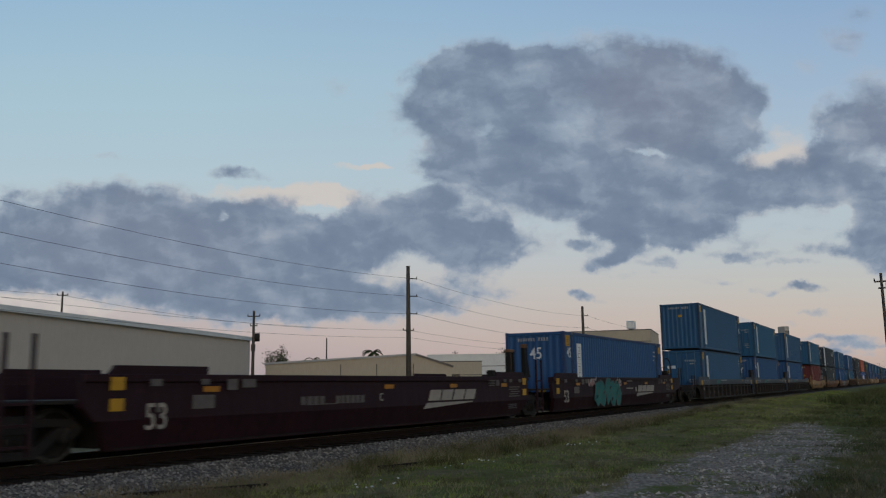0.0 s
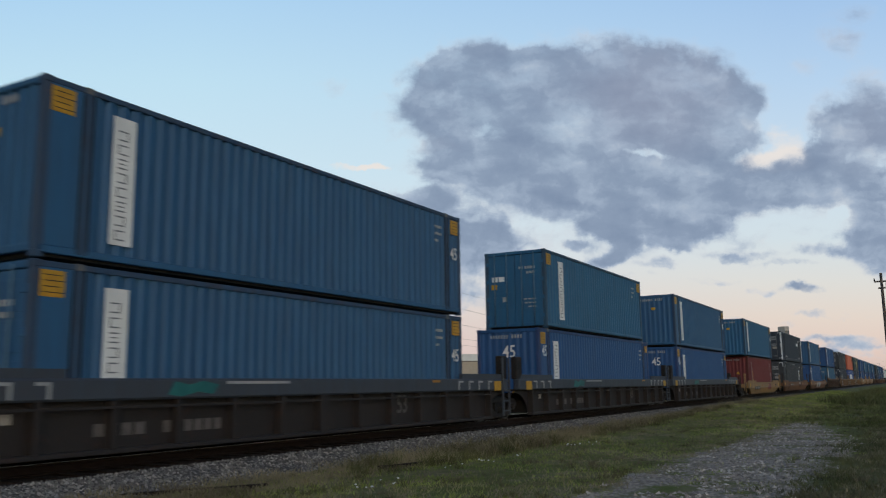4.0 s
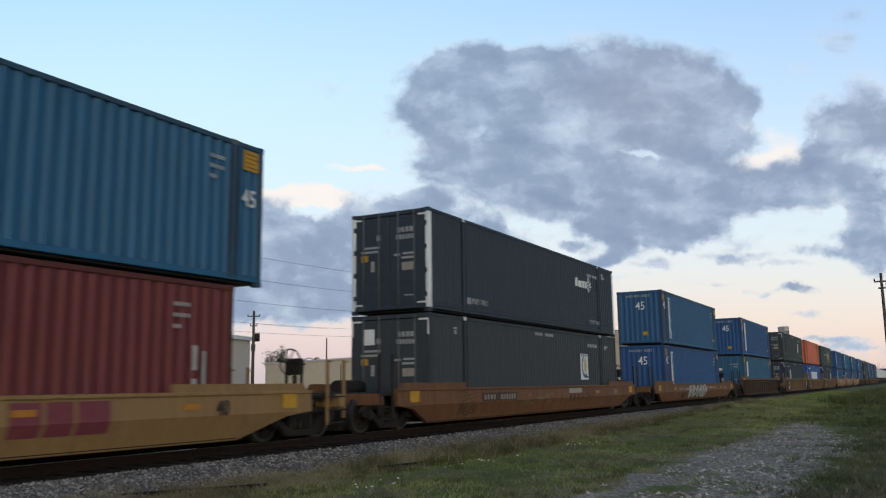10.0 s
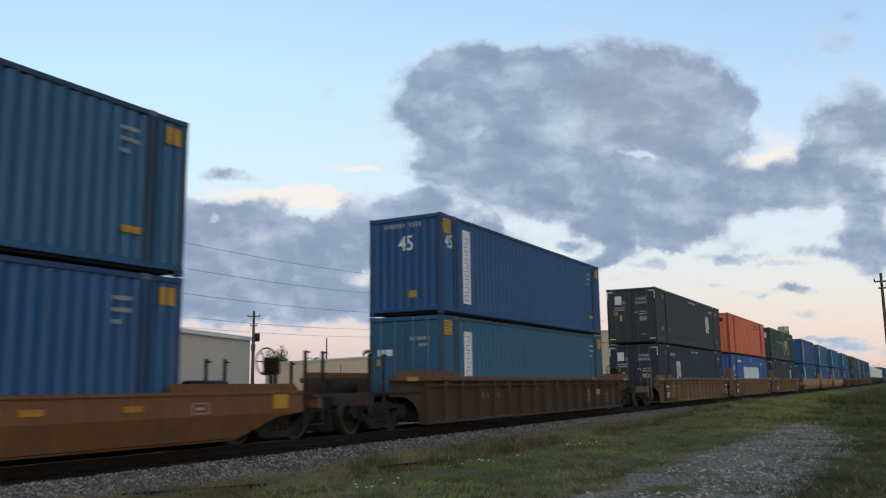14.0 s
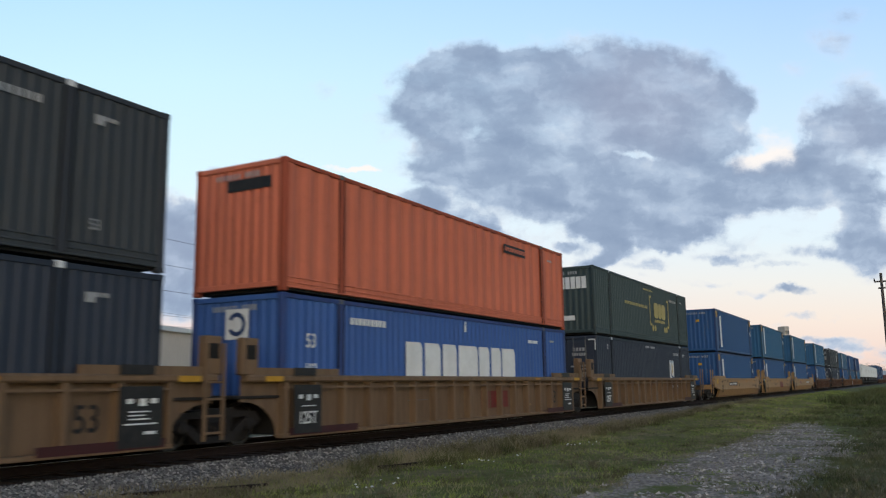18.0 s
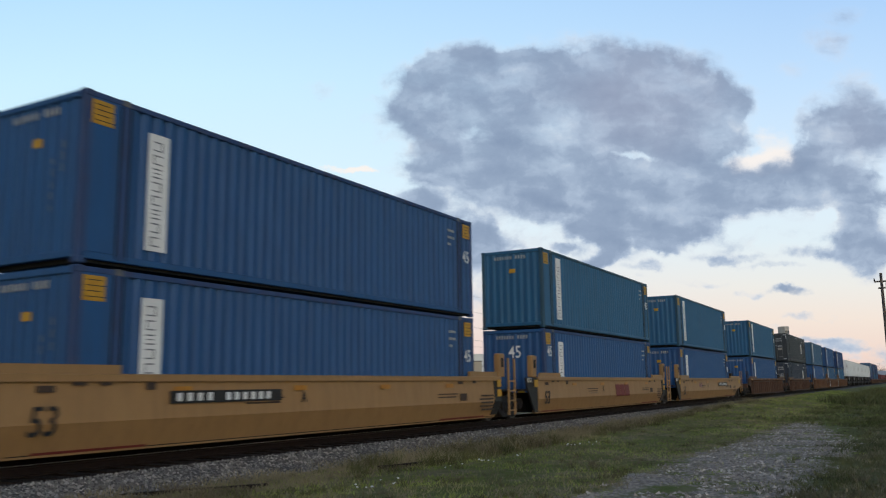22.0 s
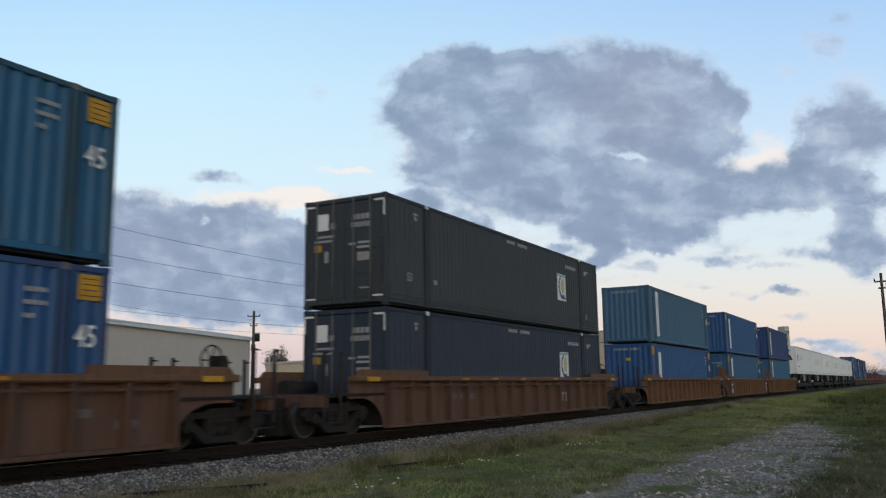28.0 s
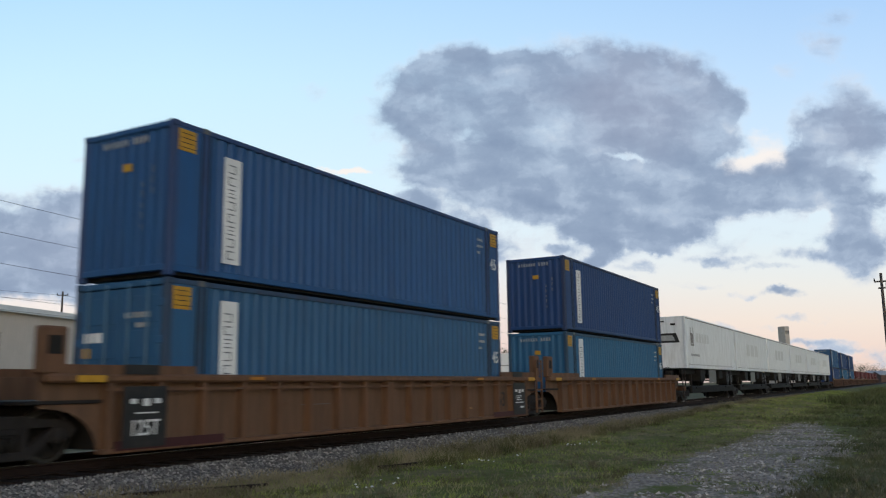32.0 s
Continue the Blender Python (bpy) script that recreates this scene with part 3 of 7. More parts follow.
def blades(name, xs, ys, heights, width, material, lean=0.35):
    n = len(xs)
    z0 = np.array([rise(a, b) for a, b in zip(xs, ys)])
    bed = np.where(ys > TRACK_Y - 2.6, ballast_height(ys), -9)
    z0 = np.maximum(z0, bed)
    ang, tip = rng.uniform(0, 6.28, n), rng.uniform(0, 6.28, n)
    dx, dy = np.cos(ang) * width, np.sin(ang) * width
    lx, ly = np.cos(tip) * heights * lean, np.sin(tip) * heights * lean
    base = np.stack([xs, ys, z0 - 0.02], 1)
    v = np.zeros((n, 5, 3))
    v[:, 0] = base + np.stack([-dx, -dy, np.zeros(n)], 1)
    v[:, 1] = base + np.stack([dx, dy, np.zeros(n)], 1)
    v[:, 2] = base + np.stack([dx * 0.7 + lx * 0.35, dy * 0.7 + ly * 0.35, heights * 0.6], 1)
    v[:, 3] = base + np.stack([-dx * 0.7 + lx * 0.35, -dy * 0.7 + ly * 0.35, heights * 0.6], 1)
    v[:, 4] = base + np.stack([lx, ly, heights], 1)
    k = (np.arange(n) * 5)[:, None]
    quads = (np.array([[0, 1, 2, 3]]) + k).tolist()
    tris = (np.array([[3, 2, 4]]) + k).tolist()
    me = bpy.data.meshes.new(name)
    me.from_pydata(v.reshape(-1, 3).tolist(), [], quads + tris)
    me.materials.append(material)
    return new(name, me)


def tufted(n, x0, x1, y0, y1, pick, power=1.6):
    """Places that gather in tufts."""
    xs = x0 + (x1 - x0) * rng.random(n * 3) ** power
    ys = y0 + (y1 - y0) * rng.random(n * 3)
    keep = np.array([noise.noise((a * 0.55, b * 0.9, pick)) + 0.5 * noise.noise((a * 2.1, b * 2.1, pick)) for a, b in zip(xs, ys)]) > rng.uniform(-0.55, 0.35, n * 3)
    return xs[keep][:n], ys[keep][:n]


GRASS = blade_material("green_grass_blades", (0.165, 0.222, 0.045), (0.275, 0.305, 0.085), (0.25, 0.21, 0.12))
STRAW = blade_material("straw_brown_weeds", (0.15, 0.128, 0.078), (0.245, 0.21, 0.132))
VERGE = blade_material("dull_verge_grass", (0.085, 0.105, 0.034), (0.135, 0.145, 0.056), (0.13, 0.112, 0.065))
WEED = blade_material("dark_green_weeds", (0.066, 0.076, 0.025), (0.118, 0.116, 0.048), (0.14, 0.115, 0.07))
def sward(name, label, category, n, x0, x1, y0, y1, pick, power, low, high, width, material, lean=0.35):
    gx, gy = tufted(n, x0, x1, y0, y1, pick, power)
    far = 1 + np.maximum(0, gx - 25) / 30
    ob = blades(name, gx, gy, rng.uniform(low, high, len(gx)) * np.minimum(far, 1.5), width * far, material, lean)
    return tagged(ob, label, category, kind="stuff")


sward("grass", "short green grass on the verge", "grass", 40000, 8.5, 110, 4.3, 10.0, 3.0, 2.0, 0.025, 0.085, 0.008, GRASS, 0.7)
sward("lane_grass", "thin grass growing through the gravel lane", "grass", 2200, 9.5, 90, 1.3, 4.3, 5.0, 1.1, 0.02, 0.07, 0.008, GRASS, 0.7)
sward("dry_grass", "dry straw-coloured weeds beside the ballast", "dry grass", 16000, 7.5, 80, 8.7, 10.6, 8.0, 1.8, 0.04, 0.16, 0.006, STRAW, 0.6)
sward("clover", "scattered brownish weeds among the grass", "weeds", 9000, 8.5, 60, 4.3, 10.0, 15.0, 1.8, 0.03, 0.11, 0.008, STRAW, 0.8)
sward("weeds", "dull green weeds beside the gravel lane", "weeds", 26000, 10.5, 100, -3.4, 1.8, 12.0, 1.9, 0.03, 0.12, 0.007, WEED, 0.6)


def tussocks(name, label, category, n, x0, x1, y0, y1, power, per, low, high, spread, width, material):
    """Blades that grow in separate clumps."""
    cx, cy = x0 + (x1 - x0) * rng.random(n) ** power, rng.uniform(y0, y1, n)
    r = rng.uniform(0.4, 1.0, n) * spread
    xs = np.repeat(cx, per) + rng.normal(0, 1, n * per) * np.repeat(r, per)
    ys = np.repeat(cy, per) + rng.normal(0, 1, n * per) * np.repeat(r, per) * 0.7
    hs = np.repeat(rng.uniform(low, high, n), per) * rng.uniform(0.4, 1.0, n * per)
    return tagged(blades(name, xs, ys, hs, width, material, 0.7), label, category, kind="stuff")


tussocks("straw_clumps", "straw-brown clumps of dead grass along the ballast", "dry grass", 560, 7.2, 70, 8.7, 10.4, 1.9, 34, 0.06, 0.19, 0.20, 0.006, STRAW)
tussocks("weed_clumps", "dark green clumps of weeds in the verge", "weeds", 420, 9, 70, 4.3, 10.2, 1.8, 26, 0.06, 0.17, 0.14, 0.008, WEED)
tussocks("brown_clumps", "brownish clumps of dead weeds in the grass", "dry grass", 260, 9, 60, 3.9, 9.5, 1.6, 24, 0.04, 0.12, 0.17, 0.007, STRAW)
tussocks("lane_clumps", "small weed clumps at the edges of the gravel lane", "weeds", 230, 10, 42, 0.7, 2.3, 1.5, 28, 0.03, 0.12, 0.2, 0.008, WEED)
tussocks("lane_tufts", "short green tufts spreading over the gravel lane", "grass", 75, 10, 45, 1.0, 4.7, 1.5, 40, 0.02, 0.08, 0.26, 0.008, GRASS)
tussocks("verge_clumps", "dull brown-green weed clumps beyond the lane", "weeds", 620, 10.8, 80, -3.4, 1.5, 1.8, 28, 0.06, 0.2, 0.2, 0.007, WEED)


def fallen_rail(a, b):
    """An old rail left lying in the dry grass."""
    a, b = Vector(a), Vector(b)
    ob = tagged(part("old_rail", plate([(-0.07, 0), (0.07, 0), (0.07, 0.015), (0.014, 0.03), (0.014, 0.12), (0.036, 0.135), (0.036, 0.165), (-0.036, 0.165), (-0.036, 0.135), (-0.014, 0.12), (-0.014, 0.03), (-0.07, 0.015)], 0, (b - a).length, axis="y"), mottled("old_rust", (0.014, 0.010, 0.009), (0.024, 0.016, 0.012), 8, 0.9, 0.3)), "discarded dark rusty rail lying in the dry grass", "rail")
    ob.matrix_basis = Matrix.Translation(a) @ (b - a).to_track_quat("Y", "Z").to_matrix().to_4x4()
    return ob


tussocks("lane_straw", "dry straw clumps along the edge of the gravel lane", "dry grass", 300, 10, 45, 4.1, 5.6, 1.4, 30, 0.03, 0.10, 0.2, 0.007, STRAW)
tussocks("verge_straw", "brown dead weeds beyond the gravel lane", "dry grass", 900, 10.8, 70, -3.2, 1.2, 1.6, 26, 0.05, 0.17, 0.2, 0.007, STRAW)
tussocks("tall_straw", "taller clumps of dead grass at the foot of the ballast", "dry grass", 80, 13.5, 26, 9.1, 10.5, 1.1, 46, 0.12, 0.34, 0.2, 0.006, STRAW)
tussocks("fringe_straw", "loose brown grass leaning over the edge of the ballast", "dry grass", 120, 15, 55, 8.7, 10.2, 1.3, 60, 0.12, 0.48, 0.36, 0.006, STRAW)
tussocks("fringe_weeds", "dull green weeds among the brown fringe grass", "weeds", 130, 15, 55, 8.3, 10.0, 1.3, 40, 0.12, 0.34, 0.26, 0.008, WEED)
tussocks("bank_weeds", "rank green weeds standing beyond the end of the lane", "weeds", 600, 60, 150, -3.0, 5.5, 1.0, 34, 0.3, 0.8, 0.6, 0.025, VERGE)
tussocks("verge_grass", "short dull grass where the lane ends", "grass", 500, 33, 66, -2.0, 5.0, 1.0, 34, 0.06, 0.26, 0.5, 0.016, VERGE)
tussocks("bank_straw", "tall dead brown weeds beyond the end of the lane", "dry grass", 260, 58, 150, -3.0, 4.5, 1.0, 34, 0.3, 0.8, 0.5, 0.022, WEED)
tussocks("tall_weeds", "tall dark green weeds at the foot of the ballast", "weeds", 60, 12.5, 26, 8.6, 10.2, 1.2, 46, 0.15, 0.34, 0.2, 0.008, WEED)
fallen_rail((7.6, 11.0, -0.6), (10.4, 9.35, -0.6))
fallen_rail((13.6, 9.3, -0.6), (15.4, 8.75, -0.6))


def wildflowers():
    """Small white flower heads in the grass."""
    petal = mottled("white_petals", (0.7, 0.7, 0.68), (0.55, 0.55, 0.5), 20, 0.8, 0.1)
    bm = bmesh.new()
    r = random.Random(11)
    for cx, cy, n in ((11.2, 7.85, 5), (11.3, 7.45, 3), (14.4, 8.0, 4), (15.0, 7.8, 4), (20.5, 7.9, 6), (21.5, 7.6, 5), (17.2, 8.2, 3)):
        for i in range(n):
            x, y = cx + r.gauss(0, 0.3), cy + r.gauss(0, 0.12)
            z = rise(x, y) + r.uniform(0.03, 0.08)
            q = r.uniform(0.012, 0.026)
            box(bm, x - q, x + q, y - q, y + q, z, z + q * 1.2, bevel=q * 0.5)
    return tagged(part("wildflowers", bm, petal), "small white wildflowers in the verge", "flowers", kind="stuff")


wildflowers()


# ------------------------------------------------------------------ track
def track():
    base = tagged(empty("railway_track"), "rusty steel rails on dark wooden sleepers", "railway track")
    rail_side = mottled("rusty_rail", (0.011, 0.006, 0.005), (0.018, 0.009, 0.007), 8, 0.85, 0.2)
    shine = mottled("polished_rail_head", (0.5, 0.5, 0.5), (0.36, 0.35, 0.34), 9, 0.16, 0.02, 1.0)
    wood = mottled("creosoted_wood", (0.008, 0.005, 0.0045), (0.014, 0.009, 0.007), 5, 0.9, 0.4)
    prof = [(-0.07, -0.17), (-0.07, -0.155), (-0.012, -0.135), (-0.012, -0.045), (-0.036, -0.03), (-0.036, -0.004), (0.036, -0.004), (0.036, -0.03), (0.012, -0.045), (0.012, -0.135), (0.07, -0.155), (0.07, -0.17)]
    for s in (-1, 1):
        bm = plate(prof, -420, 1200, axis="x")
        bmesh.ops.translate(bm, vec=(0, TRACK_Y + s * 0.7525, RAIL_TOP), verts=bm.verts)
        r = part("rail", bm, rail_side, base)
        part("rail_head", boxes((-420, 1200, TRACK_Y + s * 0.7525 - 0.034, TRACK_Y + s * 0.7525 + 0.034, RAIL_TOP - 0.004, RAIL_TOP)), shine, r, "polished rail head")
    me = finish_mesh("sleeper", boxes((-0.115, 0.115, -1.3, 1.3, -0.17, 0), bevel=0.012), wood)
    for i in range(120):
        o = part("sleeper", me, None, base)
        o.location = (2 + i * 0.53 + random.uniform(-0.03, 0.03), TRACK_Y + random.uniform(-0.05, 0.05), RAIL_TOP - 0.168)
        o.rotation_euler = (0, 0, random.uniform(-0.015, 0.015))
    return base


railway = track()


# ------------------------------------------------------------------ shipping containers
FT40, FT45, FT53 = 12.192, 13.716, 16.154
HIGH = 2.896


def corrugated(x0, x1, z0, z1, y, pitch, depth, flat=0.27):
    """A folded steel wall along x that faces -y."""
    n = max(1, round((x1 - x0) / pitch))
    p = (x1 - x0) / n
    pts = [(x0, y)]
    for i in range(n):
        a = x0 + i * p
        pts += [(a + p * flat, y), (a + p * 0.5, y + depth), (a + p * (0.5 + flat), y + depth), (a + p, y)]
    bm = bmesh.new()
    lo = [bm.verts.new((a, b, z0)) for a, b in pts]
    hi = [bm.verts.new((a, b, z1)) for a, b in pts]
    for i in range(len(pts) - 1):
        bm.faces.new((lo[i], lo[i + 1], hi[i + 1], hi[i]))
    return bm


def turned(bm, degrees):
    bmesh.ops.transform(bm, matrix=pose(0, 0, 0, 0, 0, degrees), verts=bm.verts)
    return bm


def number_bars(x, z, n, w, h, gap):
    return [(x + i * (w + gap), x + i * (w + gap) + w, z, z + h) for i in range(n)]


def container(length, colour, label, doors=False, strip=0.0, yellow=True, figure="", end_figure="", pitch=0.278, deck=0.056, logo="", wide=None, white_posts=False, height=HIGH, worn=False):
    """A steel box: folded walls in a frame of posts and rails, with its markings."""
    paint, frame_paint = PAINT[colour], POST[colour]
    w = wide or (2.591 if length > 14 else 2.438)
    L, h, y = length / 2, height, w / 2
    ob = tagged(empty("shipping_container"), label, "container", "containers on the train")
    inner = length > 12.5
    for s in (-1, 1):
        bm = corrugated(-L + 0.14, L - 0.14, 0.16, h - 0.1, -y + 0.012, pitch, deck)
        part("side_panel", turned(bm, 0 if s < 0 else 180), paint, ob)
        part("top_rail", boxes((-L + 0.1, L - 0.1, s * y - (0.06 if s > 0 else 0), s * y + (0 if s > 0 else 0.06), h - 0.11, h - 0.012), bevel=0.01), frame_paint, ob)
        k = y - 0.024 if length > 14 else y
        part("bottom_rail", boxes((-L + 0.1, L - 0.1, s * k - (0.08 if s > 0 else 0), s * k + (0 if s > 0 else 0.08), 0.08, 0.32 if length > 14 else 0.20), bevel=0.012), paint, ob)
        if length > 14:
            for z in (0.085, 0.185, 0.295):
                part("rail_lip", boxes((-L + 0.16, L - 0.16, min(s * y, s * (y - 0.03)), max(s * y, s * (y - 0.03)), z, z + 0.034), bevel=0.008), paint, ob)
        for e in (-1, 1):
            cx = e * (L - 0.08)
            post = PAINT["white"] if white_posts else frame_paint
            part("corner_post", boxes((cx - 0.08, cx + 0.08, s * y - (0.13 if s > 0 else 0.0), s * y + (0.0 if s > 0 else 0.13), 0.1, h - 0.1), bevel=0.02), post, ob)
            for z in (0.06, h - 0.06):
                part("corner_casting", boxes((cx - 0.085, cx + 0.085, s * (y - 0.078) - 0.082, s * (y - 0.078) + 0.082, z - 0.06, z + 0.062), bevel=0.015), frame_paint, ob)
            if inner:
                ix = e * 6.02
                part("lifting_post", boxes((ix - 0.09, ix + 0.09, s * (y + 0.004) - (0.1 if s > 0 else 0), s * (y + 0.004) + (0 if s > 0 else 0.1), 0.1, h - 0.08), bevel=0.02), frame_paint, ob)
                part("post_seam", boxes(*[(ix + q, ix + q + 0.022, s * (y + 0.006) - (0.02 if s > 0 else 0), s * (y + 0.006) + (0 if s > 0 else 0.02), 0.12, h - 0.12) for q in (-0.112, 0.09)]), UNDER, ob, "dark seam of the lifting post")
                part("corner_casting", boxes((ix - 0.09, ix + 0.09, s * (y - 0.076) - 0.082, s * (y - 0.076) + 0.082, h - 0.12, h + 0.004), bevel=0.015), PAINT["white"] if length > 14 and colour in ("black", "char", "navy", "green") else LOCK_STEEL, ob)
    if 13 < length < 14:
        for s in (-1, 1):
            part("end_section", boxes((-L + 0.15, -L + 0.72, s * y - (0.03 if s > 0 else -0.004), s * y + (-0.004 if s > 0 else 0.03), 0.2, h - 0.11), bevel=0.004), frame_paint if worn else paint, ob, "flat worn end section")
    # far end, roof and floor
    part("end_panel", turned(corrugated(-y + 0.13, y - 0.13, 0.16, h - 0.1, -L + 0.03, 0.26, 0.03), 90), paint, ob)
    part("roof", boxes((-L + 0.12, L - 0.12, -y + 0.06, y - 0.06, h - 0.06, h - 0.02)), paint, ob)
    part("floor", boxes((-L + 0.16, L - 0.16, -y + 0.09, y - 0.09, 0.03, 0.17)), UNDER, ob)
    for z in ((0.10, 0.22), (h - 0.13, h - 0.012)):
        for e in (-1, 1):
            part("end_beam", boxes((e * (L - 0.06) - 0.06, e * (L - 0.06) + 0.06, -y + 0.12, y - 0.12, z[0], z[1]), bevel=0.01), paint, ob)
    if doors:
        for s in (-1, 1):
            a, b = (-y + 0.14, -0.012) if s < 0 else (0.012, y - 0.14)
            d = part("door", boxes((-L + 0.02, -L + 0.06, a, b, 0.19, h - 0.15), bevel=0.008), paint, ob)
            for k in range(4):
                z = 0.24 + k * 0.62
                part("door_panel", boxes((-L + 0.008, -L + 0.02, a + 0.06, b - 0.06, z, z + 0.5), bevel=0.008), paint, d)
            for k in (0.28, 0.74):
                yy = a + (b - a) * k
                bar = bmesh.new()
                tube(bar, (-L - 0.03, yy, 0.12), (-L - 0.03, yy, h - 0.06), 0.022, sides=6)
                part("lock_bar", bar, LOCK_STEEL if colour in ("black", "char", "navy", "green") else BLUE_STEEL, d)
            for k in range(4):
                z = 0.4 + k * 0.66
                yy = a if s < 0 else b
                part("hinge", boxes((-L - 0.012, -L + 0.02, yy - 0.07, yy + 0.07, z, z + 0.14), bevel=0.01), paint, d)
        dark = colour in ("black", "char", "navy", "green")
        if dark:
            bars("door_print", number_bars(-0.78, 2.26, 4, 0.1, 0.14, 0.04) + number_bars(-0.8, 2.06, 6, 0.07, 0.13, 0.03) + [(0.3, 0.9, 1.86, 1.92), (0.34, 0.95, 1.74, 1.8), (0.3, 0.42, 2.08, 2.24), (-0.8, -0.45, 1.62, 1.68), (-0.8, -0.4, 1.5, 1.56), (-0.36, -0.16, 1.6, 1.66), (0.5, 0.62, 1.2, 1.5), (-0.8, -0.5, 0.46, 0.5)], -L - 0.001, DECAL_GREY, ob, "grey lettering bars", facing="end")
            bars("door_placard", [(-0.8, -0.42, 1.18, 1.4)], -L - 0.002, DECAL_DULL, ob, "pale placard", facing="end")
        else:
            bars("door_print", [(0.42, 0.64, 1.78, 1.96), (0.68, 0.92, 1.78, 1.96)], -L - 0.002, DECAL_WHITE, ob, "white label", facing="end")
            bars("door_print", number_bars(-0.82, 2.2, 4, 0.08, 0.1, 0.03) + number_bars(-0.34, 2.2, 2, 0.07, 0.1, 0.03) + number_bars(-0.8, 2.02, 3, 0.09, 0.09, 0.03) + number_bars(-0.82, 1.06, 3, 0.12, 0.05, 0.05) + number_bars(-0.82, 0.92, 3, 0.11, 0.05, 0.05) + number_bars(-0.82, 0.78, 2, 0.12, 0.05, 0.05) + [(0.36, 0.5, 1.02, 1.2)], -L - 0.001, DECAL_GREY, ob, "pale lettering bars", facing="end")
        if colour in ("black", "char", "navy", "green"):
            bars("reflective_tape", [(-y + 0.05, -y + 0.35, h - 0.2, h - 0.15), (y - 0.35, y - 0.05, h - 0.2, h - 0.15), (-y + 0.03, -y + 0.07, h - 0.6, h - 0.2), (y - 0.07, y - 0.03, h - 0.6, h - 0.2), (-y + 0.1, -y + 0.4, 0.24, 0.28), (y - 0.4, y - 0.1, 0.24, 0.28)], -L - 0.002, DECAL_WHITE, ob, "white reflective corner tape", facing="end")
        if colour in ("char", "navy"):
            bars("emblem_panel", [(0.5, 0.86, 2.06, 2.5)], -L - 0.003, DECAL_WHITE, ob, "white emblem panel", facing="end")
        bars("warning_label", [(0.72, 0.95, 1.5, 1.68)], -L - 0.001, DECAL_YELLOW, ob, "yellow warning label", facing="end")
    else:
        part("end_panel", turned(corrugated(-y + 0.13, y - 0.13, 0.16, h - 0.1, -L + 0.03, 0.26, 0.03), -90), paint, ob)
        bars("serial_print", number_bars(-0.55, h - 0.34, 4, 0.06, 0.13, 0.05) + number_bars(0.0, h - 0.34, 7, 0.05, 0.12, 0.055), -L + 0.024, DECAL_GREY, ob, "white serial bars", facing="end")
        if yellow and not end_figure:
            if 13 < length < 14 and colour in ("bright", "deep"):
                bars("upright_print", [(-0.46, -0.435, 0.9 + k * 0.2, 1.0 + k * 0.2 + 0.03 * (k % 2)) for k in range(5)] + [(-0.72, -0.695, 1.55 + k * 0.2, 1.68 + k * 0.2) for k in range(3)], -L + 0.024, DECAL_SLATE, ob, "upright column of white marks", facing="end")
            bars("warning_label", [(-0.14, 0.1, h - 0.85, h - 0.7)], -L + 0.024, DECAL_YELLOW, ob, "yellow warning label", facing="end")
        if end_figure:
            lettering(end_figure, 0.62, (-L + 0.022, -0.05, h - 0.83), DECAL_WHITE, ob, facing="end")
            bars("hazard_label", [(-0.4, -0.12, 0.5, 0.7)], -L + 0.024, DECAL_YELLOW, ob, "yellow hazard label", facing="end")
    # markings on the sides
    for s in (-1, 1):
        side = ob
        if yellow:
            for a in (-L + 0.15,) if end_figure else (-L + 0.15, L - 0.59):
                bm = boxes((a + 0.06, a + 0.17, -y - 0.004, -y + 0.01, h - 0.52, h - 0.2), (a + 0.26, a + 0.36, -y - 0.004, -y + 0.01, h - 0.56, h - 0.26)) if worn else boxes((a, a + 0.42, -y - 0.004, -y + 0.01, h - 0.56, h - 0.15))
                part("height_warning", turned(bm, 0 if s < 0 else 180), DECAL_YELLOW, side, "yellow height warning panel")
                if worn:
                    continue
                bm = boxes(*[(a + 0.05, a + 0.42 - 0.07 * (k % 2), -y - 0.007, -y - 0.003, h - 0.50 + k * 0.09, h - 0.485 + k * 0.09) for k in range(4)])
                part("warning_print", turned(bm, 0 if s < 0 else 180), DECAL_BLACK, side, "black lines of the warning panel")["kind"] = "stuff"
        if strip:
            a = -L + 1.34
            bm = boxes((a, a + (0.36 if worn else 0.46), -y - 0.004, -y + 0.012, 0.37, 0.37 + strip))
            part("name_strip", turned(bm, 0 if s < 0 else 180), DECAL_WHITE, side, "white upright strip for a name")
            rows = int((strip - 0.12) / 0.245)
            bm = boxes(*[(a + u, a + v, -y - 0.008, -y - 0.003, 0.45 + i * 0.245 + p, 0.45 + i * 0.245 + q) for i in range(rows) for u, v, p, q in ((0.1, 0.3, 0.0, 0.024), (0.1, 0.3, 0.15, 0.174), ((0.1, 0.124, 0.024, 0.15), (0.276, 0.3, 0.024, 0.15), (0.12, 0.27, 0.078, 0.098))[i % 3])])
            if worn:
                r = random.Random(len(label) + s)
                torn = bmesh.new()
                for k in range(13):
                    u, v = a + r.uniform(0.02, 0.2), 0.42 + strip * k / 13.5
                    torn.faces.new([torn.verts.new((u + q * r.uniform(0.7, 1.2), -y - 0.0095, v + w * r.uniform(0.6, 1.3))) for q, w in ((0.0, 0.02), (0.1, -0.03), (0.2, 0.03), (0.17, 0.11), (0.08, 0.15), (0.01, 0.1))])
                part("torn_patch", turned(torn, 0 if s < 0 else 180), paint, side, "bare paint where the strip has torn off")["kind"] = "stuff"
            part("strip_print", turned(bm, 0 if s < 0 else 180), DECAL_SLATE, side, "dark bars along the strip")["kind"] = "stuff"
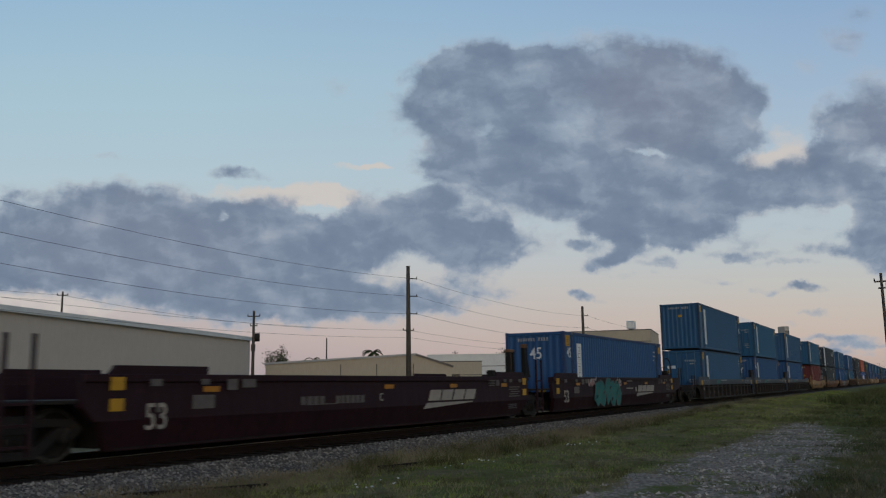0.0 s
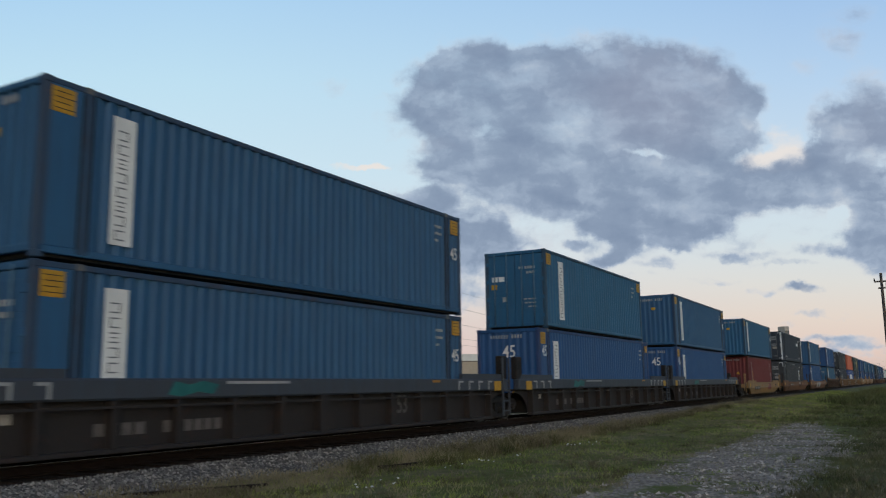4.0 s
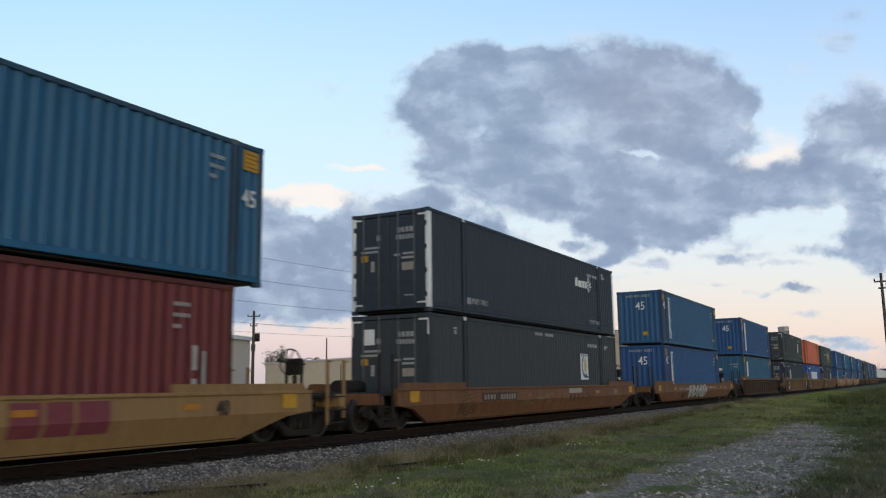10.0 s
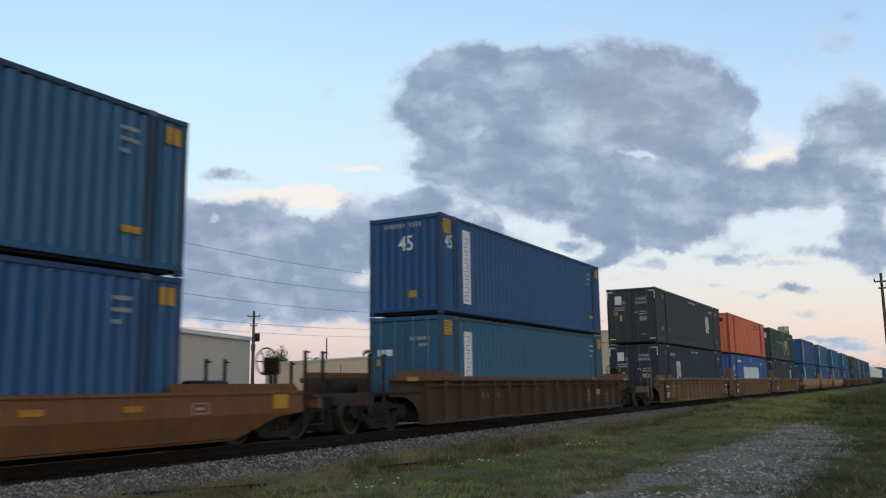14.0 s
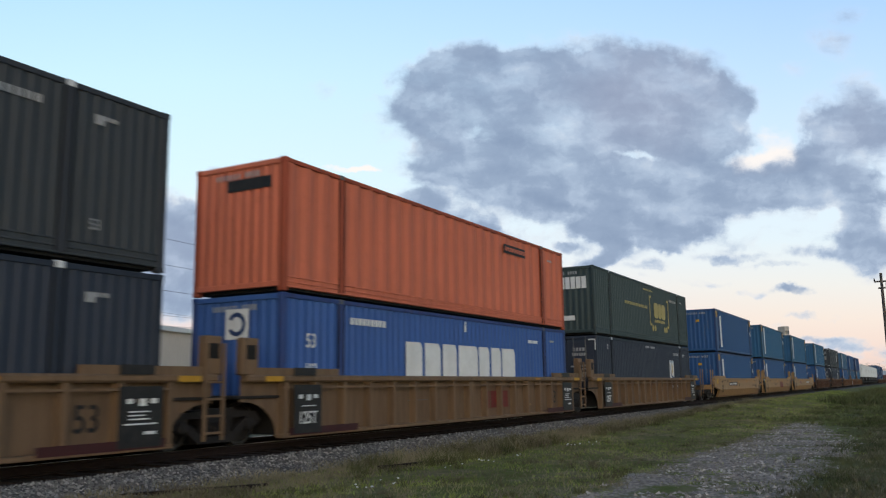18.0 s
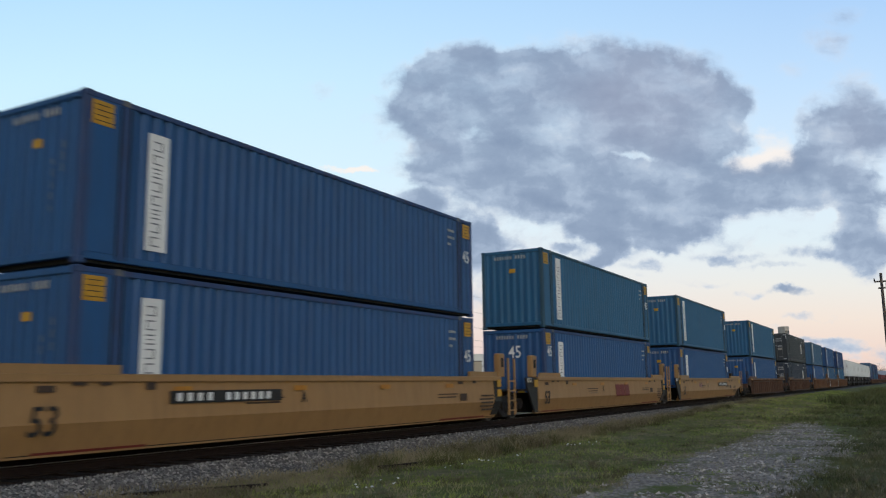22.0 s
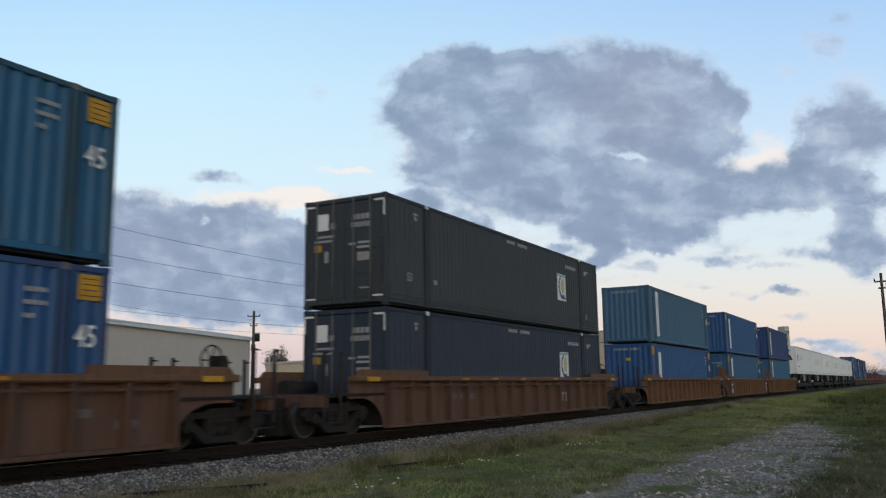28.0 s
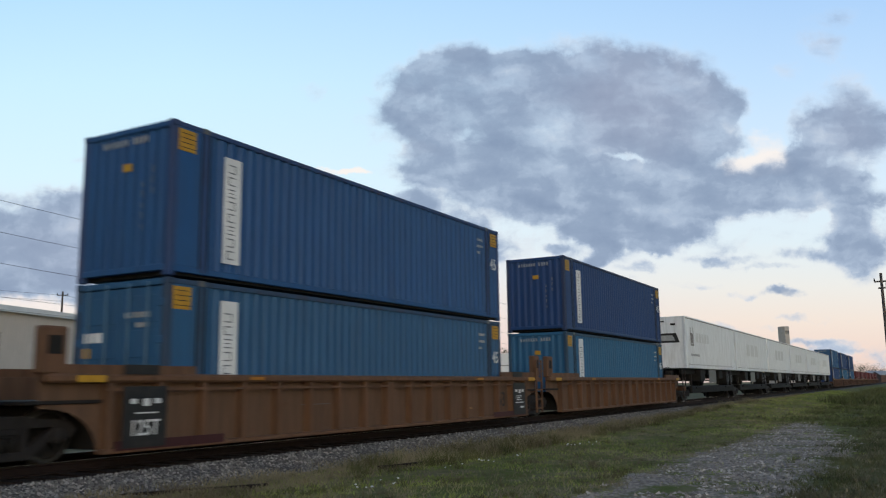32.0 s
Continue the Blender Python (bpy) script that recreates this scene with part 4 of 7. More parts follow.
        if s < 0:
            bm = boxes(*[(L - 1.5 + (k % 4) * 0.1, L - 1.44 + (k % 4) * 0.1, -y - 0.003, -y + 0.012, h - 0.5 - (k // 4) * 0.2, h - 0.43 - (k // 4) * 0.2) for k in range(10 if length < 14 else 4)])
            part("serial_print", bm, DECAL_GREY, side, "white serial bars")["kind"] = "stuff"
    if figure:
        if not end_figure:
            lettering(figure, 0.5, (L - 0.42, -y - 0.003, h - 1.15), DECAL_WHITE, ob)
        else:
            if colour in ("blue", "bright"):
                bars("hazard_label", [(L - 0.54, L - 0.40, h - 0.52, h - 0.2), (L - 0.34, L - 0.2, h - 0.52, h - 0.2), (L - 1.42, L - 1.2, 0.62, 0.74), (L - 1.16, L - 1.02, 0.62, 0.74)], -y - 0.003, DECAL_YELLOW, ob, "yellow label")
            lettering(figure, 0.54, (-L + 0.46, -y - 0.003, h - 0.82), DECAL_WHITE, ob)
    if logo == "diamond":
        x, z = L - 3.34, h - 0.96
        for k, wd, up in ((-1.42, 0.26, 0.2), (-1.1, 0.4, 0.12), (-0.64, 0.26, 0.14), (-0.32, 0.2, 0.14)):
            part("brand_block", plate([(x + k, z - 0.14), (x + k + wd, z - 0.14), (x + k + wd + 0.03, z + up), (x + k + 0.03, z + up)], -y - 0.006, -y), DECAL_WHITE, ob, "white brand block")
        bm = bmesh.new()
        for k in range(4):
            a = math.pi / 2 * k
            c = Vector((x + 0.12 + 0.19 * math.cos(a), 0, z + 0.03 + 0.19 * math.sin(a)))
            q = [bm.verts.new((c.x + 0.15 * math.cos(b), -y - 0.006, c.z + 0.15 * math.sin(b))) for b in (0, math.pi / 2, math.pi, 3 * math.pi / 2)]
            bm.faces.new(q)
            q = [bm.verts.new((c.x + 0.07 * math.cos(b), -y - 0.009, c.z + 0.07 * math.sin(b))) for b in (0, math.pi / 2, math.pi, 3 * math.pi / 2)]
            bm.faces.new(q).material_index = 1
        part("brand_diamond", bm, [DECAL_WHITE, paint], ob, "white diamond emblem")
        bars("side_lettering", [(-L + 2.2, -L + 2.42, 0.36, 0.56), (L - 1.6, L - 1.36, 2.36, 2.6)] + number_bars(L - 3.4, 2.3, 4, 0.11, 0.12, 0.03) + number_bars(L - 2.7, 2.3, 4, 0.1, 0.12, 0.03), -y - 0.002, DECAL_GREY, ob, "grey lettering bars")
        lettering("TOPLIFT ONLY", 0.24, (-L + 2.95, -y - 0.003, 0.46), DECAL_GREY, ob, name="handling_note")
        lettering("TOPLIFT ONLY", 0.24, (L - 2.67, -y - 0.003, 0.46), DECAL_GREY, ob, name="handling_note")
    if logo in ("crescent", "crescent_left"):
        x, z = (3.55 if logo == "crescent" else -4.5), 1.1
        bars("emblem_panel", [(x, x + 0.84, z - 0.02, z + 0.98)], -y - 0.004, DECAL_WHITE, ob, "white emblem panel")
        cx, cz = x + 0.46, z + 0.5
        bars("emblem_border", [(x, x + 0.84, z + 0.88, z + 0.96)], -y - 0.0105, DECAL_HAZE, ob, "pale blue band of the emblem")
        for lo, hi, r0, r1, off, mat, nm in ((2.0, 5.3, 0.40, 0.31, 0.03, DECAL_NAVY, "emblem_crescent"), (0.5, 2.3, 0.36, 0.33, 0.01, DECAL_HAZE, "emblem_arc")):
            bm = bmesh.new()
            out = [(cx + r0 * 0.86 * math.cos(a), cz + r0 * 1.1 * math.sin(a)) for a in np.linspace(lo, hi, 14)]
            inn = [(cx + off + r1 * 0.86 * math.cos(a), cz + off * 0.6 + r1 * 1.1 * math.sin(a)) for a in np.linspace(hi, lo, 14)]
            bm.faces.new([bm.verts.new((a, -y - 0.012, b)) for a, b in out + inn])
            part(nm, bm, mat, ob, "curved stroke of the emblem")
        disc = bmesh.new()
        disc.faces.new([disc.verts.new((cx + 0.05 + 0.17 * math.cos(a), -y - 0.0125, cz + 0.03 + 0.29 * math.sin(a))) for a in np.linspace(0, 2 * math.pi, 17)[:-1]])
        part("emblem_disc", disc, DECAL_BISQUE if logo == "crescent" else DECAL_GOLD, ob, "pale gold disc")
        bars("emblem_print", [(x + 0.42, x + 0.8, z + 0.05, z + 0.12)], -y - 0.010, DECAL_NAVY, ob)
        bars("side_lettering", number_bars(-0.84, 2.6, 4, 0.13, 0.1, 0.04) + number_bars(0.05, 2.6, 5, 0.12, 0.1, 0.04) + number_bars(x + 0.9 if logo == "crescent" else x - 1.2, 2.36, 7, 0.11, 0.13, 0.05) + [(6.5, 6.68, 2.3, 2.46), (-6.74, -6.54, 2.5, 2.56), (-6.7, -6.58, 2.36, 2.47), (-5.68, -5.5, 0.74, 0.86)], -y - 0.002, DECAL_GREY, ob, "grey lettering bars")
        lettering("53", 0.32, (-6.95, -y - 0.003, 0.8), DECAL_GREY, ob)
        lettering("53", 0.26, (6.6, -y - 0.003, 0.62), DECAL_GREY, ob)
    if logo == "brackets":
        x, z = 0.26, 0.83
        part("brand_bracket", boxes((x, x + 0.1, -y - 0.008, -y, z, z + 1.5), (x + 0.1, x + 0.34, -y - 0.008, -y, z + 1.38, z + 1.5), (x + 0.1, x + 0.34, -y - 0.008, -y, z, z + 0.12)), DECAL_GOLD, ob, "yellow bracket of the emblem")
        part("brand_bracket", boxes((x + 3.55, x + 3.65, -y - 0.008, -y, z, z + 1.5), (x + 3.3, x + 3.55, -y - 0.008, -y, z + 1.38, z + 1.5), (x + 3.3, x + 3.55, -y - 0.008, -y, z, z + 0.12)), DECAL_GOLD, ob, "yellow bracket of the emblem")
        for k in (0.5, 0.9, 2.75, 3.1):
            disc = bmesh.new()
            lathe(disc, [(0.15, -y - 0.008), (0.15, -y)], 14)
            bmesh.ops.translate(disc, vec=(x + k, 0, z - 0.1), verts=disc.verts)
            part("brand_dot", disc, DECAL_GOLD, ob, "yellow dot")
        for k, wd in ((0.8, 0.75), (1.62, 0.55), (2.22, 0.75)):
            part("brand_block", plate([(x + k + 0.12, z + 0.42), (x + k + wd - 0.12, z + 0.42), (x + k + wd, z + 0.54), (x + k + wd, z + 1.08), (x + k + wd - 0.12, z + 1.2), (x + k + 0.12, z + 1.2), (x + k, z + 1.08), (x + k, z + 0.54)], -y - 0.008, -y), DECAL_GOLD, ob, "yellow block of the emblem")
        bars("brand_print", number_bars(x + 0.85, z + 0.2, 9, 0.15, 0.14, 0.07), -y - 0.004, DECAL_GOLD, ob, "small yellow bars")
        bars("slogan_print", number_bars(x - 4.1, 1.62, 15, 0.15, 0.15, 0.1), -y - 0.003, DECAL_GOLD, ob, "faded yellow slogan bars")
        bars("side_lettering", number_bars(x - 1.0, h - 0.36, 12, 0.09, 0.08, 0.05), -y - 0.003, DECAL_GOLD, ob)
        bars("serial_print", number_bars(x + 3.95, 2.3, 7, 0.12, 0.12, 0.08), -y - 0.003, DECAL_GREY, ob)
        bars("end_panel_print", number_bars(-0.95, h - 0.95, 6, 0.2, 0.5, 0.04), -L + 0.024, DECAL_WHITE, ob, "white striped panel", facing="end")
        bars("end_plate", [(-0.4, 0.1, 0.62, 0.82)], -L + 0.024, DECAL_WHITE, ob, "white plate", facing="end")
    if logo == "name":
        for i, (a, b) in enumerate(((-3.25, -2.42), (-2.29, -1.44), (-1.32, -0.51), (-0.39, 0.82), (0.9, 1.6), (1.73, 2.42), (2.5, 3.48))):
            c0, c1, m = 1.08, 2.05, (a + b) / 2
            pts = [(a + 0.02, c0), (b - 0.05, c0), (b, c0 + 0.1), (b, c1 - 0.14), (b - 0.1, c1), (a + 0.02, c1)]
            blk = part("name_block", plate(pts, -y - 0.006, -y + 0.004), DECAL_WHITE, ob, "white block of a large brand name")
        bars("side_lettering", number_bars(-L + 2.4, h - 0.55, 9, 0.12, 0.16, 0.05) + [(4.6, 4.9, 2.3, 2.4), (4.95, 5.4, 2.3, 2.4), (0.0, 0.1, 2.45, 2.75)], -y - 0.003, DECAL_WHITE, ob, "white lettering bars")
        lettering("53", 0.44, (-L + 0.95, -y - 0.004, 1.9), DECAL_WHITE, ob)
        lettering("102", 0.34, (-L + 0.95, -y - 0.004, 1.3), DECAL_WHITE, ob)
        bars("emblem_panel", [(-0.35, 0.3, 1.95, 2.6)], -L + 0.022, DECAL_WHITE, ob, "white emblem panel", facing="end")
        bm = bmesh.new()
        ring = np.linspace(0.5, 5.8, 14)
        bm.faces.new([bm.verts.new((-L + 0.012, -0.02 + r0 * math.cos(a), 2.27 + r0 * math.sin(a))) for r0, q in ((0.26, ring), (0.16, ring[::-1])) for a in q])
        part("emblem_ring", bm, DECAL_NAVY, ob, "dark ring of the emblem")
    if logo == "stripe":
        bars("yellow_stripe", [(-4.36, -4.22, 0.3, 1.75)], -y - 0.004, DECAL_YELLOW, ob, "upright yellow stripe")
        bars("side_lettering", number_bars(-4.7, 0.6, 1, 0.1, 1.9, 0) + [(5.05, 5.17, 0.5, 1.1), (5.05, 5.17, 1.25, 1.7), (5.3, 5.38, 0.5, 1.6)], -y - 0.003, DECAL_GREY, ob, "worn white lettering bars")
        part("warning_triangle", plate([(-0.55, 1.5), (-0.3, 1.5), (-0.42, 1.75)], -L + 0.018, -L + 0.026, axis="x"), DECAL_YELLOW, ob, "yellow warning triangle")
    if logo == "plate":
        bars("brand_plate", [(2.84, 4.54, 2.25, 2.54)], -y - 0.003, DECAL_BLACK, ob, "dark brand plate")
        bars("brand_print", number_bars(2.95, 2.33, 9, 0.12, 0.13, 0.055), -y - 0.010, PAINT["orange"], ob, "orange bars on the plate")
        bars("end_plate", [(-0.9, 0.35, h - 0.62, h - 0.36)], -L + 0.02, DECAL_BLACK, ob, "dark plate", facing="end")
    return ob


# ------------------------------------------------------------------ railway cars
def wheelset_mesh():
    bm = bmesh.new()
    for s in (-1, 1):
        prof = [(0.06, 0.62), (0.34, 0.66), (0.36, 0.68), (0.415, 0.685), (0.42, 0.795), (0.36, 0.80), (0.34, 0.77), (0.12, 0.76), (0.06, 0.80)]
        lathe(bm, [(r, s * d) for r, d in prof], 20)
        lathe(bm, [(0.45, s * 0.665), (0.45, s * 0.69)], 20)
    lathe(bm, [(0.08, -0.98), (0.08, 0.98)], 8)
    for f in bm.faces:
        c = f.calc_center_median()
        r = math.hypot(c.x, c.z)
        f.material_index = 1 if r > 0.38 else 0
    # a bolt ring, so that the turning shows
    for s in (-1, 1):
        for k in range(3):
            a = k * 2 * math.pi / 3
            x, z = 0.2 * math.cos(a), 0.2 * math.sin(a)
            box(bm, x - 0.035, x + 0.035, s * 0.775 - 0.02, s * 0.775 + 0.02, z - 0.035, z + 0.035)
    return finish_mesh("wheelset", bm, [IRON, WHEEL_RIM])


WHEELSET = wheelset_mesh()
SPINNING = []


def truck(car, x):
    """Two-axle bogie of a car: bolster, cast side frames, springs, wheelsets."""
    t = part("truck", boxes((-0.2, 0.2, -1.05, 1.05, 0.42, 0.70), (-0.45, 0.45, -0.3, 0.3, 0.6, 0.9), bevel=0.02), IRON, car, "grimy two-axle bogie")
    t.location = (x, 0, RAIL_TOP - DROP)
    for s in (-1, 1):
        y0, y1 = sorted((s * 0.94, s * 1.06))
        top_bar = [(-1.22, 0.50), (-1.06, 0.66), (-0.5, 0.68), (-0.36, 0.74), (0.36, 0.74), (0.5, 0.68), (1.06, 0.66), (1.22, 0.50), (1.12, 0.38), (1.04, 0.38), (0.98, 0.52), (0.86, 0.56), (-0.86, 0.56), (-0.98, 0.52), (-1.04, 0.38), (-1.12, 0.38)]
        part("side_frame", plate(top_bar, y0, y1), FRAME_IRON, t, "cast top bar of the side frame")
        part("side_frame", plate([(-0.44, 0.10), (0.44, 0.10), (0.46, 0.22), (-0.46, 0.22)], y0, y1), FRAME_IRON, t)
        for e in (-1, 1):
            part("side_frame", plate([(e * 0.98, 0.54), (e * 0.84, 0.57), (e * 0.32, 0.22), (e * 0.44, 0.10)], y0 + 0.004, y1 - 0.004), FRAME_IRON, t, "sloping strut of the side frame")
            part("side_frame", plate([(e * 0.38, 0.21), (e * 0.27, 0.21), (e * 0.27, 0.57), (e * 0.38, 0.57)], y0 + 0.008, y1 - 0.008), FRAME_IRON, t)
        bm = bmesh.new()
        for k in (-0.2, 0.0, 0.2):
            tube(bm, (k * 0.85, s * 0.99, 0.21), (k * 0.85, s * 0.99, 0.46), 0.06, sides=8)
        part("spring", bm, IRON, t)
        part("bolster_end", boxes((-0.25, 0.25, *sorted((s * 0.9, s * 1.07)), 0.46, 0.56), bevel=0.015), FRAME_IRON, t)
        for e in (-1, 1):
            bm = bmesh.new()
            lathe(bm, [(0.11, s * 0.96), (0.12, s * 1.1), (0.05, s * 1.13)], 10)
            bmesh.ops.translate(bm, vec=(e * 0.89, 0, 0.42), verts=bm.verts)
            part("axle_cap", bm, FRAME_IRON, t)
    # Added black block: fills the gap between the wheels with dark.
    part("dark_gap_block", boxes((-1.42, 1.42, -0.56, 0.56, 0.07, 0.56), (-0.62, -0.5, -0.7, 0.7, 0.2, 0.5), (0.5, 0.62, -0.7, 0.7, 0.2, 0.5), bevel=0.02), UNDER, t)
    for e in (-1, 1):
        w = part("wheelset", WHEELSET, None, t)
        w.matrix_parent_inverse = Matrix.Translation((e * 0.89, 0, 0.42))
        SPINNING.append(w)
    return t


def arch(x, reach, top, low, sign, steps=8):
    """Corner of a side plate cut round a wheel: from (x, low) up to (x + sign * reach, top)."""
    return [(x + sign * reach * (1 - math.cos(a)), low + (top - low) * math.sin(a)) for a in np.linspace(0, math.pi / 2, steps)]


KNEE = 0.74


def knee_y(z, top=1.16, low=0.26):
    """How far in from its fold a folded side plate lies at a height."""
    return 0.035 * (z - KNEE) / (top - KNEE) if z > KNEE else 0.22 * (KNEE - z) / (KNEE - low)


def hug(bm, folded=True):
    """Lays flat marks against a folded side."""
    if folded:
        bmesh.ops.bisect_plane(bm, geom=bm.verts[:] + bm.edges[:] + bm.faces[:], plane_co=(0, 0, KNEE), plane_no=(0, 0, 1))
        for v in bm.verts:
            v.co.y += knee_y(v.co.z) * (1 if v.co.y < 0 else -1)
    return bm


def scrawl(ob, x0, x1, z0, z1, y, seed, n, fill, edge, folded, label):
    """Spray-painted tangle of swollen shapes along a car's side."""
    r = random.Random(seed)
    step = (x1 - x0) / n
    for k in range(n):
        cx, cz = x0 + (k + 0.5) * step + r.uniform(-0.1, 0.1), (z0 + z1) / 2 + r.uniform(-0.05, 0.05)
        lean = r.uniform(-0.25, 0.4)
        rad = [r.uniform(0.62, 1.12) for i in range(11)]
        shape = []
        for i, q in enumerate(rad):
            a = 2 * math.pi * i / 11 + r.uniform(-0.15, 0.15)
            u, w = math.cos(a) * step * 0.68 * q, math.sin(a) * (z1 - z0) * 0.5 * min(1.0, q * 1.15)
            shape.append((cx + u + lean * w, min(z1, max(z0, cz + w))))
        grow = [(cx + (a - cx) * 1.09, cz + (b - cz) * 1.05) for a, b in shape]
        d = 0.003 * (k % 3)
        part("graffiti_edge", hug(plate(grow, y - 0.008 - d, y), folded), edge, ob)
        part("graffiti_shape", hug(plate(shape, y - 0.012 - d, y - 0.002), folded), fill, ob, label)
        for i in range(2):
            a, b = cx + r.uniform(-0.3, 0.2) * step, cz + r.uniform(-0.3, 0.15) * (z1 - z0)
            part("graffiti_stroke", hug(plate([(a, b), (a + 0.05, b - 0.03), (a + r.uniform(0.12, 0.3), b + r.uniform(0.05, 0.3)), (a + 0.08, b + 0.12)], y - 0.026, y - 0.012), folded), edge if i else DECAL_BLACK, ob)


TAGGED_MARKS = (-6.2, -2.6, -0.7, 1.6, 3.8, 5.6)


def well_car(label, paint, style, ends="CC", well=8.25, tip=9.3, tips=None, joint=0.0, figure="53", brand="", chord=None, half=9.7, guide=None, high=1.47):
    """A container well car. style: 'smooth' plates or 'ribbed'. ends: C a coupled end, J a joined end with no bogie of its own, T a joined end with one."""
    p = PAINT[paint]
    c = PAINT[chord or {"russet": "rust", "brown": "rust"}.get(paint, paint)]
    ob = tagged(empty("well_car"), label, "railway car", "well cars of the train")
    low, top = 0.26, high
    guide = guide or well - 1.9
    tl, tr = tips or (tip, tip)
    maroon, clean = paint == "maroon", paint == "clean_yellow"
    te_of = {-1: tl, 1: tr}
    folded = style != "ribbed"
    for s in (-1, 1):
        yo, yi = s * 1.50, s * 1.40
        low = 0.26 if s < 0 else 0.306
        if style == "slant":
            top = 1.16
            pts = [(-tip, top), (tip, top), (tip, KNEE), (tip - 0.75, 0.66), (well - 0.1, low), (-well + 0.1, low), (-tip + 0.75, 0.66), (-tip, KNEE)]
            upper = plate([(-tip, KNEE), (tip, KNEE), (tip, top), (-tip, top)], *sorted((yo, yi - s * 0.04)))
            lower = plate([(-tip, KNEE), (-tip + 0.75, 0.66), (-well + 0.1, low), (well - 0.1, low), (tip - 0.75, 0.66), (tip, KNEE)], *sorted((yo, yi - s * 0.04)))
            part("side_plate", hug(upper), p, ob)
            part("lower_side_plate", hug(lower), p, ob)
        else:
            al, ar = arch(well, min(0.95, tl - well), 0.96, low, 1), arch(well, min(0.95, tr - well), 0.96, low, 1)
            pts = [(-tl, top), (tr, top), (tr, 0.96)] + ar[::-1] + [(-x, z) for x, z in al] + [(-tl, 0.96)]
            if maroon:
                pts = [q for i, q in enumerate(pts) if q not in pts[:i]]
            skin = yo - s * (0.185 if style == "ribbed" else 0.0)
            if folded:
                up = [(-tl, 0.96), (-well - 0.38, KNEE)][::-1] if tl - well > 0.5 else [(-tl, KNEE)]
                up += [(-tl, top), (tr, top)] + ([(tr, 0.96), (well + 0.38, KNEE)] if tr - well > 0.5 else [(tr, KNEE)])
                part("side_plate", hug(plate(up, *sorted((skin, yi - s * 0.04)))), p, ob)
                part("lower_side_plate", hug(plate([(-well - min(0.3, tl - well), KNEE), (-well, low), (well, low), (well + min(0.3, tr - well), KNEE)], *sorted((skin, yi - s * 0.04)))), p, ob)
            else:
                part("side_plate", plate(pts, *sorted((skin, skin - s * 0.012))), PAINT.get(paint + "_panel", p), ob)
        if style == "ribbed":
            zt = top - (0.34 if chord else 0.13)
            n = 13 if paint == "grey" else 17
            # the middle rib is a double one
            for i in range(n):
                x = -well + 0.1 + (2 * well - 0.2) * i / (n - 1)
                w = 0.13 if i == n // 2 else 0.055
                part("rib", plate([(x - w, low + 0.02), (x + w, low + 0.02), (x + w, zt), (x - w, zt)], *sorted((yo - s * 0.004, yo - s * 0.19))), p, ob)
            part("top_chord", boxes((-tip, tip, min(yo + s * 0.02, yo - s * 0.19), max(yo + s * 0.02, yo - s * 0.19), zt, top + 0.01), bevel=0.035), c, ob, "top chord")
            part("bottom_chord", boxes((-well, well, min(yo, yo - s * 0.12), max(yo, yo - s * 0.19), low - (0.03 if s < 0 else 0.0), low + 0.05), bevel=0.01), p, ob)
            part("gutter", boxes((-well, well, min(yo + s * 0.004, yo - s * 0.06), max(yo + s * 0.004, yo - s * 0.06), zt - 0.13, zt - 0.09)), p, ob)
        elif style == "smooth":
            part("bottom_chord", boxes((-well + 0.1, well - 0.1, *sorted((yo - s * 0.21, yo - s * 0.26)), low - 0.004, low + 0.05)), p, ob)
            part("top_chord", boxes((-tl, tr, min(yo + s * 0.012, yo - s * 0.16), max(yo + s * 0.012, yo - s * 0.16), top - 0.12, top + 0.008), bevel=0.012), c, ob)
        else:
            part("top_chord", boxes((-tip, tip, min(yo + s * 0.012, yo - s * 0.16), max(yo + s * 0.012, yo - s * 0.16), top - 0.06, top + 0.008), bevel=0.012), c, ob)
        for e in (-1, 1):
            te = tl if e < 0 else tr
            a, b = sorted((e * guide, e * (min(te, 8.3) - 0.15 if maroon else te - 0.15)))
            part("guide_plate", plate([(a, top), (b, top), (b - (0.14 if e > 0 else 0), top + 0.15), (a + (0.14 if e < 0 else 0), top + 0.15)], min(yo - s * 0.02, yo - s * 0.1), max(yo - s * 0.02, yo - s * 0.1)), c, ob, "container guide plate")
            x0 = e * ((min(te, 8.3) - 0.3) if maroon else te - (0.2 if clean and te < 9 else 0.75))
            if clean and te < 9:
                continue
            bars("reflector", [(x0 - 0.26, x0 + 0.26, top - 0.12, top - 0.015)] if style == "ribbed" and not chord else [(x0 - 0.22, x0 + 0.22, top - 0.34, top - 0.06)] if not maroon else [(x0 - 0.14, x0 + 0.13, top - 0.25, top - 0.04), (x0 - 0.14, x0 + 0.13, top - 0.58, top - 0.38)], yo - (0.024 if style == "ribbed" else 0.014) if s < 0 else yo + 0.03, DECAL_YELLOW, ob, "yellow reflector")
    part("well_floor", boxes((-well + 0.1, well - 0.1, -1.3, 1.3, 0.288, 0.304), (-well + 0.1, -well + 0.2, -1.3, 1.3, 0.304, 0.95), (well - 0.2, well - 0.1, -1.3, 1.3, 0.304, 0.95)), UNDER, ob)
